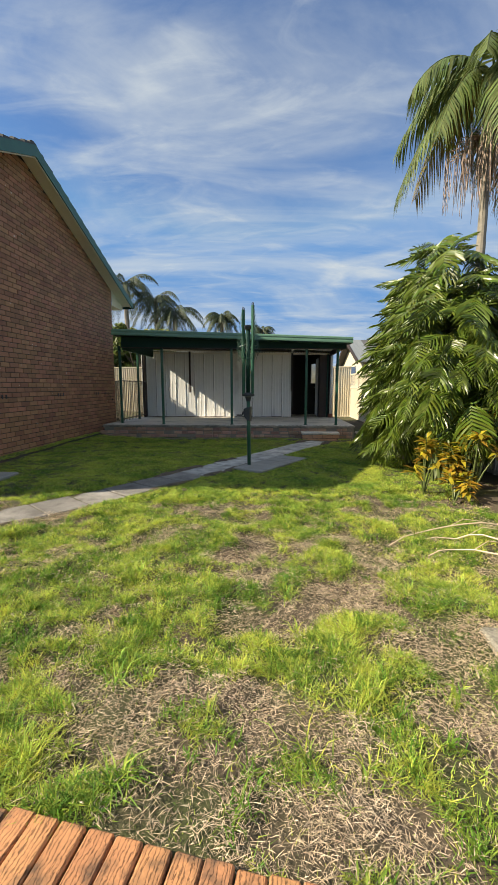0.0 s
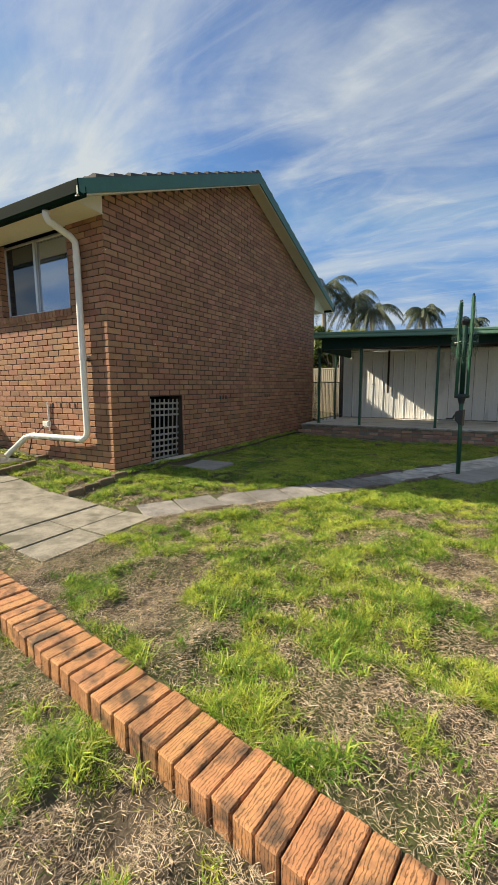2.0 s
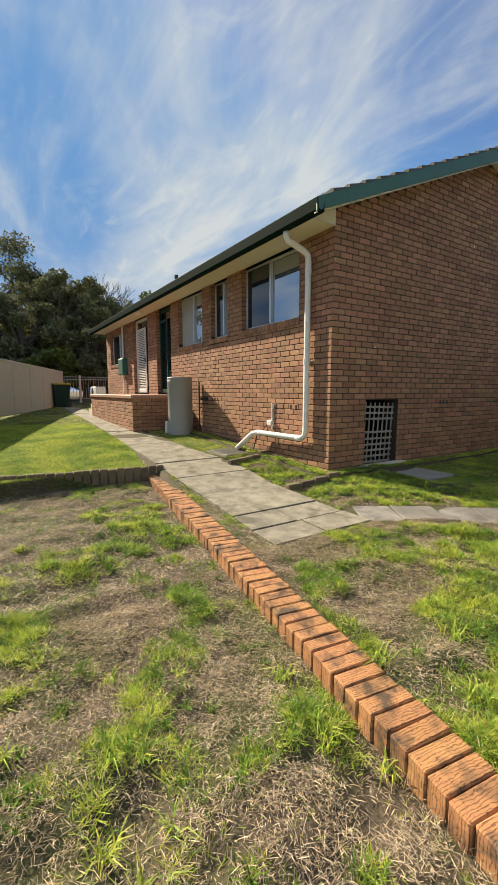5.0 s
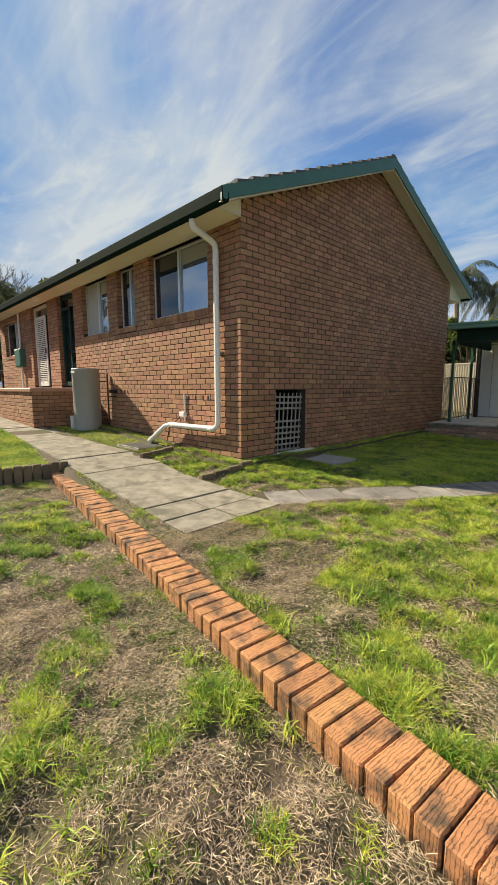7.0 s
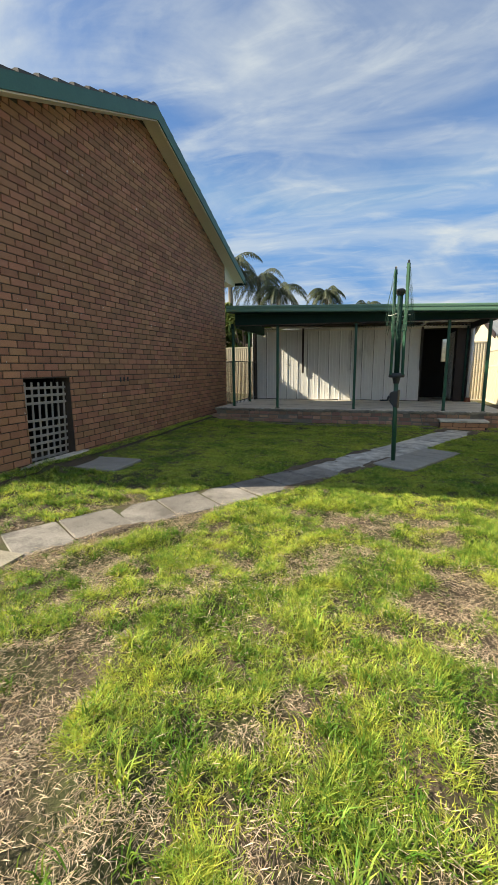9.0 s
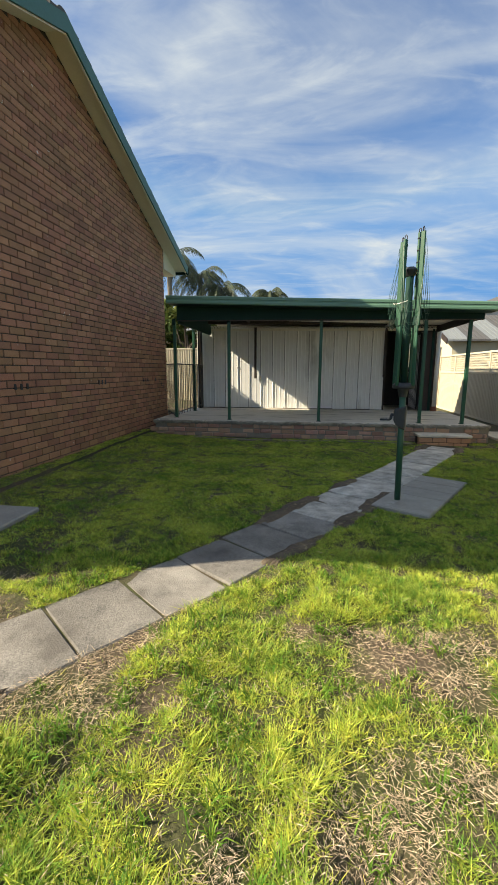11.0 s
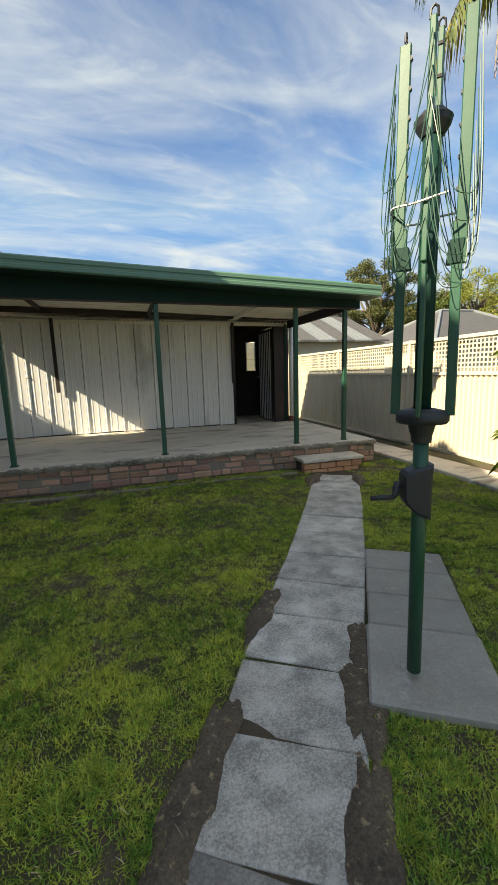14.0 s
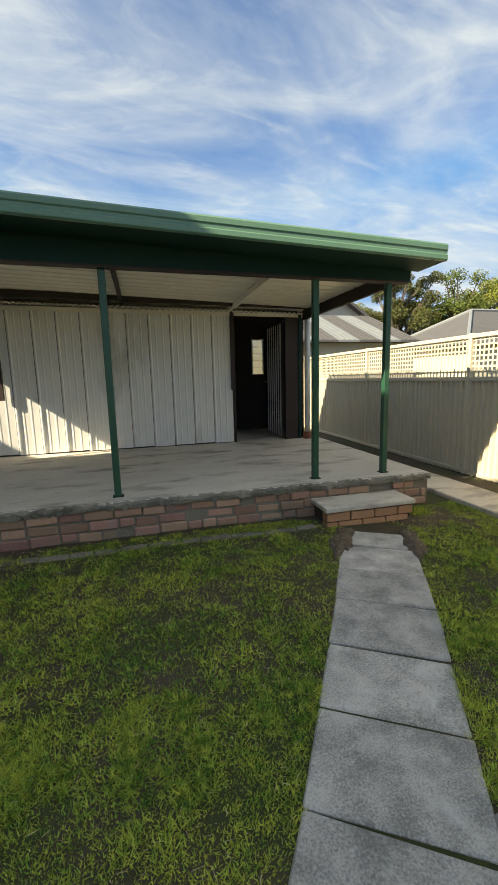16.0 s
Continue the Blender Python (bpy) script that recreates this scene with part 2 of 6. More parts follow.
TANK = mat("tank_grey", (0.31, 0.31, 0.295), 0.45, (0.25, 0.25, 0.24), 3, 40, 0.06)
WIRE = mat("plastic_wire", (0.05, 0.12, 0.085), 0.4, (0.03, 0.08, 0.055), 6, 40, 0.0)
TERRACOTTA = mat("terracotta", (0.28, 0.10, 0.06), 0.8)
GALV = mat("galvanised", (0.45, 0.46, 0.47), 0.4, (0.34, 0.35, 0.36), 6, 50, 0.1, metal=0.7)


# ---- mesh helpers ----
class Shape:
    """Gathers vertices and faces of one mesh."""

    def __init__(self):
        self.v, self.f = [], []

    def add(self, verts, faces):
        n = len(self.v)
        self.v.extend(tuple(p) for p in verts)
        self.f.extend(tuple(i + n for i in q) for q in faces)
        return self

    def box(self, x0, y0, z0, x1, y1, z1, m=None):
        v = [Vector(p) for p in ((x0, y0, z0), (x1, y0, z0), (x1, y1, z0), (x0, y1, z0), (x0, y0, z1), (x1, y0, z1), (x1, y1, z1), (x0, y1, z1))]
        if m:
            v = [m @ p for p in v]
        return self.add(v, [(0, 3, 2, 1), (4, 5, 6, 7), (0, 1, 5, 4), (1, 2, 6, 5), (2, 3, 7, 6), (3, 0, 4, 7)])

    def soft(self, x0, y0, z0, x1, y1, z1, c=0.006, m=None):
        """A box with all its edges chamfered."""
        xs, ys, zs = (x0, x1), (y0, y1), (z0, z1)
        v, idx = [], {}
        for i in (0, 1):
            for j in (0, 1):
                for k in (0, 1):
                    sx, sy, sz = c * (1 - 2 * i), c * (1 - 2 * j), c * (1 - 2 * k)
                    for a, p in enumerate(((xs[i], ys[j] + sy, zs[k] + sz), (xs[i] + sx, ys[j], zs[k] + sz), (xs[i] + sx, ys[j] + sy, zs[k]))):
                        idx[i, j, k, a] = len(v)
                        v.append(Vector(p))
        if m:
            v = [m @ p for p in v]
        g = lambda i, j, k, a: idx[i, j, k, a]
        f = [(g(0, 0, 0, 0), g(0, 0, 1, 0), g(0, 1, 1, 0), g(0, 1, 0, 0)), (g(1, 0, 0, 0), g(1, 1, 0, 0), g(1, 1, 1, 0), g(1, 0, 1, 0)),
             (g(0, 0, 0, 1), g(1, 0, 0, 1), g(1, 0, 1, 1), g(0, 0, 1, 1)), (g(0, 1, 0, 1), g(0, 1, 1, 1), g(1, 1, 1, 1), g(1, 1, 0, 1)),
             (g(0, 0, 0, 2), g(0, 1, 0, 2), g(1, 1, 0, 2), g(1, 0, 0, 2)), (g(0, 0, 1, 2), g(1, 0, 1, 2), g(1, 1, 1, 2), g(0, 1, 1, 2))]
        for i in (0, 1):
            for j in (0, 1):
                f.append((g(i, j, 0, 0), g(i, j, 0, 1), g(i, j, 1, 1), g(i, j, 1, 0)))
        for i in (0, 1):
            for k in (0, 1):
                f.append((g(i, 0, k, 0), g(i, 0, k, 2), g(i, 1, k, 2), g(i, 1, k, 0)))
        for j in (0, 1):
            for k in (0, 1):
                f.append((g(0, j, k, 1), g(0, j, k, 2), g(1, j, k, 2), g(1, j, k, 1)))
        for i in (0, 1):
            for j in (0, 1):
                for k in (0, 1):
                    f.append((g(i, j, k, 0), g(i, j, k, 1), g(i, j, k, 2)))
        return self.add(v, f)

    def tube(self, pts, r, n=8, caps=True):
        """A pipe along points; r is one radius or one for each point."""
        pts = [Vector(p) for p in pts]
        rs = r if isinstance(r, (list, tuple)) else [r] * len(pts)
        rings, side = [], None
        for i, p in enumerate(pts):
            d = (pts[min(i + 1, len(pts) - 1)] - pts[max(i - 1, 0)]).normalized()
            if side is None:
                side = d.cross(Vector((0.31, 0.17, 0.93))).normalized()
            side = (side - d * side.dot(d)).normalized()
            other = d.cross(side)
            rings.append([p + (side * math.cos(2 * math.pi * k / n) + other * math.sin(2 * math.pi * k / n)) * rs[i] for k in range(n)])
        v = [q for ring in rings for q in ring]
        f = [(i * n + k, i * n + (k + 1) % n, (i + 1) * n + (k + 1) % n, (i + 1) * n + k) for i in range(len(pts) - 1) for k in range(n)]
        if caps:
            f += [tuple(range(n - 1, -1, -1)), tuple((len(pts) - 1) * n + k for k in range(n))]
        return self.add(v, f)

    def prism(self, outline, a0, a1, axis):
        """An outline of (u, w) pulled along an axis: x -> (y, z), y -> (x, z), z -> (x, y)."""
        put = {"x": lambda a, u, w: (a, u, w), "y": lambda a, u, w: (u, a, w), "z": lambda a, u, w: (u, w, a)}[axis]
        n = len(outline)
        v = [put(a0, u, w) for u, w in outline] + [put(a1, u, w) for u, w in outline]
        return self.add(v, [tuple(range(n - 1, -1, -1)), tuple(range(n, 2 * n))] + [(i, (i + 1) % n, n + (i + 1) % n, n + i) for i in range(n)])

    def mesh(self, name, material, smooth=False):
        me = bpy.data.meshes.new(name)
        me.from_pydata([tuple(p) for p in self.v], [], self.f)
        if isinstance(material, (list, tuple)):
            for mm in material:
                me.materials.append(mm)
        else:
            me.materials.append(material)
        bm = bmesh.new()
        bm.from_mesh(me)
        bmesh.ops.recalc_face_normals(bm, faces=bm.faces)
        bm.to_mesh(me)
        bm.free()
        if smooth:
            me.polygons.foreach_set("use_smooth", [True] * len(me.polygons))
        return me


def part(name, shape, material, parent=None, label="", smooth=False, at=None):
    """Links a shape (or a ready mesh) as one mesh object, under a thing or a part where one is given."""
    me = shape if isinstance(shape, bpy.types.Mesh) else shape.mesh(name, material, smooth)
    ob = new(name, me)
    ob.parent = parent
    if at is not None:
        ob.matrix_basis = at
    if label:
        ob["label"] = label
    return ob


def thing(name, label, category, group="", kind="", at=None):
    ob = new(name)
    ob.empty_display_size = 0.1
    if at is not None:
        ob.matrix_basis = at
    return tagged(ob, label, category, group, kind)


def raw_mesh(name, verts, faces, material, smooth=False):
    """A large mesh straight from arrays: verts (n, 3), faces (m, 3 or 4)."""
    me = bpy.data.meshes.new(name)
    verts, faces = np.asarray(verts, np.float32), np.asarray(faces, np.int32)
    k = faces.shape[1]
    me.vertices.add(len(verts)); me.vertices.foreach_set("co", verts.ravel())
    me.loops.add(faces.size); me.loops.foreach_set("vertex_index", faces.ravel())
    me.polygons.add(len(faces))
    me.polygons.foreach_set("loop_start", np.arange(0, faces.size, k, dtype=np.int32))
    me.polygons.foreach_set("loop_total", np.full(len(faces), k, np.int32))
    me.materials.append(material)
    me.update(calc_edges=True)
    if smooth:
        me.polygons.foreach_set("use_smooth", np.ones(len(faces), bool))
    return me


def smoothstep(a, b, x):
    t = np.clip((x - a) / (b - a), 0, 1)
    return t * t * (3 - 2 * t)


# ---- the lie of the land ----
KERB_AT, KERB_SLOPE = (3.69, -2.95), -0.162   # a point on the kerb's middle line, and its run


def path_low(x):
    """South edge of the concrete path."""
    x = np.asarray(x, float)
    return -2.06 - 0.115 * np.maximum(x, 0) + 0.0375 * np.maximum(-x, 0)


def path_high(x):
    """North edge of the concrete path, bulging a little by the drain."""
    x = np.asarray(x, float)
    return -0.99 - 0.05 * np.maximum(x, 0) + 0.18 * np.exp(-((x + 1.3) / 0.9) ** 2)


def kerb_y(x):
    return KERB_AT[1] + KERB_SLOPE * (x - KERB_AT[0])


def ground_z(x, y):
    """Height of the soil: level lawn, a rise along the house to the west, a step down south of the kerb."""
    x, y = np.asarray(x, float), np.asarray(y, float)
    rise = 0.75 * (1 - np.exp(-np.maximum(0, -x - 0.2) * 0.062 / 0.75 * 1.25))
    z = -0.125 + rise
    d_front = np.where(x < 0.3, np.abs(np.minimum(y, 0)), 9.0)
    d_gable = np.where((y > -0.3) & (y < 8.2), np.abs(np.maximum(x, 0)), 9.0)
    z = z + 0.10 * np.exp(-np.minimum(d_front, d_gable) / 0.45)
    south = smoothstep(0.08, -0.08, y - kerb_y(x)) * smoothstep(-1.72, -1.6, x)
    z = z * (1 - south) + (-0.215) * south
    z = z + 0.012 * np.sin(1.7 * x + 0.6) * np.sin(1.3 * y + 1.1) + 0.006 * np.sin(5.1 * x) * np.sin(4.3 * y + 2)
    return z


def value_noise(x, y, scale, seed):
    g = np.random.default_rng(seed).random((256, 256))
    u, v = x / scale + 1000.3, y / scale + 1000.7
    i, j = np.floor(u).astype(int), np.floor(v).astype(int)
    a, b = u - i, v - j
    a, b = a * a * (3 - 2 * a), b * b * (3 - 2 * b)
    at = lambda p, q: g[p % 256, q % 256]
    return (at(i, j) * (1 - a) + at(i + 1, j) * a) * (1 - b) + (at(i, j + 1) * (1 - a) + at(i + 1, j + 1) * a) * b


PATH_LINE = ((1.50, -0.90), (2.02, -0.12), (2.72, 0.78), (3.38, 1.72), (3.84, 2.52), (4.50, 3.54), (5.06, 4.46), (5.66, 5.52))


def path_gap(x, y):
    """How far a place lies from the pavers' middle line."""
    best = np.full(x.shape, 9.0)
    for (ax, ay), (bx, by) in zip(PATH_LINE, PATH_LINE[1:]):
        dx, dy = bx - ax, by - ay
        t = np.clip(((x - ax) * dx + (y - ay) * dy) / (dx * dx + dy * dy), 0, 1)
        best = np.minimum(best, np.hypot(x - ax - t * dx, y - ay - t * dy))
    return best


def greenness(x, y):
    """How much green a place of the lawn carries, 0 to 1: patchy in the sun, thicker towards the verandah."""
    n = 0.24 * value_noise(x, y, 1.15, 1) + 0.38 * value_noise(x, y, 0.42, 2) + 0.38 * value_noise(x, y, 0.17, 3)
    bias = -0.01 + 0.13 * smoothstep(-2.4, -0.6, y) + 0.22 * smoothstep(0.2, 1.6, y) - 0.20 * smoothstep(5.2, 5.75, y) * (x < 6.6)
    bias = bias - 0.085 * smoothstep(0.1, -0.1, y - kerb_y(x)) * (x > -1.7) + 0.25 * (x < -1.75) - 0.25 * smoothstep(5.6, 6.6, x) * (y > -1.5) * (y < 3)
    bias = bias - 0.10 * np.exp(-np.maximum(path_gap(x, y) - 0.28, 0) / 0.05)
    return smoothstep(0.42, 0.60, n + bias)


def turf_z(x, y):
    """Top of the soil with its tussocks and hollows, level beside anything built."""
    x, y = np.asarray(x, float), np.asarray(y, float)
    free = smoothstep(0.30, 0.50, path_gap(x, y)) * smoothstep(0.13, 0.30, np.abs(y - kerb_y(x)))
    free = free * np.where(x < 1.95, smoothstep(0.0, 0.18, np.maximum(path_low(x) - y, y - path_high(x))), 1.0)
    free = free * smoothstep(-1.72, -1.45, x) * smoothstep(0.02, 0.3, np.maximum(x, -y)) * smoothstep(7.4, 6.8, x) * smoothstep(5.75, 5.3, y)
    free = free * smoothstep(0.55, 0.85, np.hypot((x - 4.75) / 1.25, (y - 2.55) / 1.2)) * smoothstep(0.42, 0.62, np.hypot(x - 0.64, y - 1.3))
    flat = 1 - 0.72 * smoothstep(0.6, 2.0, y)
    lump = 0.050 * (value_noise(x, y, 0.36, 51) - 0.5) + 0.042 * (value_noise(x, y, 0.15, 52) - 0.5) + 0.018 * (value_noise(x, y, 0.07, 53) - 0.5)
    return ground_z(x, y) + free * flat * (lump + 0.022 * (greenness(x, y) - 0.4))


# ---- ground ----
def ground_material():
    m = mat("lawn_soil", (0.12, 0.09, 0.058), 0.95, (0.045, 0.034, 0.023), 3, 50, 0.9, depth=0.02)
    nt = m.node_tree
    N, L = nt.nodes.new, nt.links.new
    b = nt.nodes["Principled BSDF"]
    old = b.inputs["Base Color"].links[0].from_socket
    geo = N("ShaderNodeNewGeometry")
    n = N("ShaderNodeTexNoise")
    n.inputs["Scale"].default_value, n.inputs["Detail"].default_value = 1.7, 6
    L(geo.outputs["Position"], n.inputs["Vector"])
    r = N("ShaderNodeMapRange")
    r.inputs["From Min"].default_value, r.inputs["From Max"].default_value = 0.44, 0.60
    L(n.outputs["Fac"], r.inputs["Value"])
    f = N("ShaderNodeTexNoise")
    f.inputs["Scale"].default_value, f.inputs["Detail"].default_value = 45, 4
    L(geo.outputs["Position"], f.inputs["Vector"])
    g = N("ShaderNodeMix"); g.data_type = "RGBA"
    g.inputs["A"].default_value, g.inputs["B"].default_value = (0.030, 0.036, 0.012, 1), (0.075, 0.085, 0.024, 1)
    L(f.outputs["Fac"], g.inputs["Factor"])
    mx = N("ShaderNodeMix"); mx.data_type = "RGBA"
    L(r.outputs[0], mx.inputs["Factor"]); L(old, mx.inputs["A"]); L(g.outputs["Result"], mx.inputs["B"])
    L(mx.outputs["Result"], b.inputs["Base Color"])
    return m


SOIL = ground_material()


def build_ground():
    def ticks(lo, hi, step, far):
        inner = np.arange(lo, hi + step / 2, step)
        out = [hi + d for d in (0.5, 1.2, 2.5, 5, 9, 16, 30, 60, 120, 250, far)]
        low = [lo - d for d in (0.5, 1.2, 2.5, 5, 9, 16, 30, 60, 120, 250, far)]
        return np.array(low[::-1] + list(inner) + out)
    xs = np.concatenate([ticks(-14, 9, 0.11, 900), np.arange(-1.7, 7.4, 0.06)])
    ys = np.concatenate([ticks(-6, 9, 0.11, 900), np.arange(-5.2, 5.8, 0.06)])
    X, Y = np.meshgrid(np.unique(xs.round(3)), np.unique(ys.round(3)), indexing="ij")
    Z = turf_z(X, Y)
    n, m = X.shape
    v = np.stack([X, Y, Z], -1).reshape(-1, 3)
    i = (np.arange(n - 1)[:, None] * m + np.arange(m - 1)[None, :]).ravel()
    f = np.stack([i, i + m, i + m + 1, i + 1], -1)
    ob = new("ground", raw_mesh("ground", v, f, SOIL, True))
    tagged(ob, "patchy lawn soil with dry straw and bare earth", "ground", kind="structure")


build_ground()

# ---- the brick house ----
COURSE, BRICK_L, JOINT = 0.086, 0.24, 0.0115
EAVE_F, EAVE_R, RIDGE = (-0.60, 3.52), (8.28, 3.55), (3.72, 5.36)   # (y, z) of the roof's top line
SOFFIT_Z, HOUSE_D, HOUSE_W, RAKE_X = 3.41, 7.45, 12.6, 0.30
ADDED_RECESS = (-3.3, -0.26, 6.45)   # unseen rear recess added to let sun reach the shed: west end, east end, back wall


def roof_top(y):
    a, b = (EAVE_F, RIDGE) if y < RIDGE[0] else (RIDGE, EAVE_R)
    return a[1] + (b[1] - a[1]) * (y - a[0]) / (b[0] - a[0])


house = thing("brick_house", "single-storey brown brick house with green-trimmed tiled gable roof", "house")
# openings of the front: west edge, east edge, sill, head
OPENINGS = dict(w1=(-2.43, -0.75, 2.30, SOFFIT_Z), w2=(-3.68, -2.98, 2.27, SOFFIT_Z), w3=(-5.42, -4.12, 2.25, SOFFIT_Z),
                d1=(-7.0, -5.95, 1.09, SOFFIT_Z), d2=(-9.15, -7.75, 1.09, SOFFIT_Z), w4=(-12.0, -10.46, 2.13, 3.22))


def brick_solid(length, face=0.006):
    """One brick, long along x, its face towards -y at y = 0, its outer edges chamfered."""
    s, c = Shape(), 0.004
    h = COURSE - JOINT
    back = 0.03
    v = [(c, 0, c), (length - c, 0, c), (length - c, 0, h - c), (c, 0, h - c),
         (0, c, 0), (length, c, 0), (length, c, h), (0, c, h),
         (0, back, 0), (length, back, 0), (length, back, h), (0, back, h)]
    f = [(0, 1, 2, 3), (0, 4, 5, 1), (1, 5, 6, 2), (2, 6, 7, 3), (3, 7, 4, 0),
         (4, 8, 9, 5), (5, 9, 10, 6), (6, 10, 11, 7), (7, 11, 8, 4)]
    return v, f


def lay_wall(runs_at, z0, z1, place, wall, near, rng, name="brick"):
    """Courses of stretchers. runs_at(z) gives the open stretches (from, to) of a course; place is the wall's pose (bricks run along its x).
    near(u, z) picks the bricks that become parts; the rest are one mesh."""
    rest, singles, shared = Shape(), [], {}
    k, z = 0, z0
    while z < z1:
        for a, b in runs_at(z + COURSE / 2):
            u = math.floor(a / BRICK_L) * BRICK_L - (BRICK_L / 2 if k % 2 else 0)
            while u < b - 0.02:
                lo, hi = max(u, a), min(u + BRICK_L, b)
                if hi - lo > 0.03:
                    length = round(hi - lo - JOINT, 3)
                    off = rng.uniform(-0.0025, 0.0015)
                    if len(singles) < 300 and near(lo, z):
                        if length not in shared:
                            s = Shape()
                            s.add(*brick_solid(length))
                            shared[length] = s.mesh(name, BRICK_OBJ)
                        singles.append((shared[length], place @ Matrix.Translation((lo + JOINT / 2, off, z + JOINT / 2))))
                    else:
                        v, f = brick_solid(length)
                        rest.add([place @ Vector((x + lo + JOINT / 2, y + off, w + z + JOINT / 2)) for x, y, w in v], f)
                u += BRICK_L
        k, z = k + 1, z + COURSE
    if rest.v:
        tagged(part("bricks", raw_shape(rest, name, BRICK), None, wall), kind="stuff")
    return singles


def raw_shape(shape, name, material):
    me = bpy.data.meshes.new(name)
    me.from_pydata(shape.v, [], shape.f)
    me.materials.append(material)
    return me


LATE_BRICKS = []   # single bricks are linked last


def build_house_walls():
    rng = random.Random(4)
    z0 = -4 * COURSE
    # gable: bricks run along y; mortar core behind
    under = 0.10
    hole = (0.75, 1.50, -0.03, 1.02)
    g = part("wall_gable", Shape().prism([(0.75, 1.02), (0.75, -0.35), (0.018, -0.35), (0.018, roof_top(0) - under), (RIDGE[0], RIDGE[1] - under),
                                          (HOUSE_D - 0.018, roof_top(HOUSE_D) - under), (HOUSE_D - 0.018, -0.35), (1.5, -0.35), (1.5, 1.02)], -0.24, -0.011, "x"), MORTAR, house)

    def runs(z):
        top = z + COURSE / 2
        lo, hi = 0.0, HOUSE_D
        if top > roof_top(0) - under:
            lo = EAVE_F[0] + (top + under - EAVE_F[1]) / (RIDGE[1] - EAVE_F[1]) * (RIDGE[0] - EAVE_F[0])
        if top > roof_top(HOUSE_D) - under:
            hi = RIDGE[0] + (RIDGE[1] - top - under) / (RIDGE[1] - EAVE_R[1]) * (EAVE_R[0] - RIDGE[0])
        if hi - lo < 0.1:
            return []
        if hole[2] - 0.2 < z < hole[3]:
            return [(lo, hole[0]), (hole[1], hi)]
        return [(lo, hi)]
    # the pose turns the brick's run to +y and its face to +x
    place = Matrix(((0, -1, 0, 0), (1, 0, 0, 0), (0, 0, 1, 0), (0, 0, 0, 1)))
    LATE_BRICKS.extend((g, m, p) for m, p in lay_wall(runs, z0, 5.3, place, g, lambda u, z: u < 2.9 and 0.9 < z < 2.2, rng))
    # front
    w = part("wall_front", Shape().box(-HOUSE_W, 0.011, -0.35, -0.018, 0.24, 1.05), MORTAR, house)
    edges = sorted({-HOUSE_W, 0.0, *(e for o in OPENINGS.values() for e in o[:2])})
    for a, b in zip(edges, edges[1:]):
        o = next((o for o in OPENINGS.values() if o[0] <= a and b <= o[1]), None)
        b = b - 0.018 if b == 0 else b
        if o is None:
            part("pier", Shape().box(a, 0.011, 1.05, b, 0.24, SOFFIT_Z + 0.05), MORTAR, house)
        else:
            part("sill_wall", Shape().box(a, 0.011, 1.05, b, 0.24, o[2] - 0.02), MORTAR, house)
            if o[3] < SOFFIT_Z:
                part("lintel", Shape().box(a, 0.011, o[3], b, 0.24, SOFFIT_Z + 0.05), MORTAR, house)

    def front_runs(z):
        cuts = sorted((o[0], o[1]) for o in OPENINGS.values() if o[2] - 0.085 < z < o[3])
        res, a = [], -HOUSE_W
        for c in cuts:
            res.append((a, c[0])); a = c[1]
        return res + [(a, 0.0)]
    place = Matrix.Identity(4)
    LATE_BRICKS.extend((w, m, p) for m, p in lay_wall(front_runs, z0, SOFFIT_Z - 0.02, place, w, lambda u, z: u > -2.6 and 0.2 < z < 2.3, rng))
    # jambs of brick at the west side of each opening
    j = Shape()
    for o in OPENINGS.values():
        z = math.ceil((o[2] - z0) / COURSE) * COURSE + z0
        k = 0
        while z < o[3] - 0.03:
            d = 0.11
            j.soft(o[0] - 0.012, 0.012, z + JOINT / 2, o[0] + 0.004, d, z + COURSE - JOINT / 2, 0.003)
            z += COURSE; k += 1
    tagged(part("bricks", j, BRICK, w), kind="stuff")
    # rear and west walls close the house
    part("wall_west", Shape().prism([(0.24, -0.35), (HOUSE_D, -0.35), (HOUSE_D, roof_top(HOUSE_D) - under), (RIDGE[0], RIDGE[1] - under), (0.24, roof_top(0.24) - under)], -HOUSE_W, -HOUSE_W + 0.24, "x"), BRICK, house)
    # walls of the added recess, out of view, open a way for sunlight
    rx0, rx1, ry = ADDED_RECESS
    part("wall_rear", Shape().box(-HOUSE_W + 0.24, HOUSE_D - 0.24, -0.35, rx0, HOUSE_D - 0.005, roof_top(HOUSE_D) - under), BRICK, house)
    part("wall_rear", Shape().box(rx0, ry - 0.24, -0.35, -0.245, ry, roof_top(ry) - under), BRICK, house)
    part("wall_rear", Shape().box(rx0 - 0.24, ry - 0.24, -0.35, rx0 - 0.004, HOUSE_D - 0.245, roof_top(HOUSE_D) - under - 0.01), BRICK, house)
    part("interior", Shape().box(-HOUSE_W + 0.3, 2.4, 1.0, -0.3, 2.5, 3.3), CURTAIN, house, "plain inner wall")
    # weep vents: rows of black blocks between bricks, painting the gaps' shade
    for row, pts in (("x", [(2.62, 0.96), (2.72, 0.96), (2.82, 0.96), (4.45, 0.96), (4.55, 0.96), (4.65, 0.96), (6.15, 0.96), (6.25, 0.96), (6.35, 0.96), (6.75, 0.96)]),
                     ("y", [(-1.32, 0.90), (-1.12, 0.90), (-0.92, 0.90), (-0.79, 0.90), (-3.42, 0.98), (-3.55, 0.98), (-3.68, 0.98), (-3.9, 0.98)])):
        for u, z in pts:
            s = Shape()
            if row == "x":
                s.box(-0.01, u, z - 0.035, 0.0045, u + 0.035, z + 0.035)
            else:
                s.box(u, -0.0045, z - 0.035, u + 0.035, 0.01, z + 0.035)
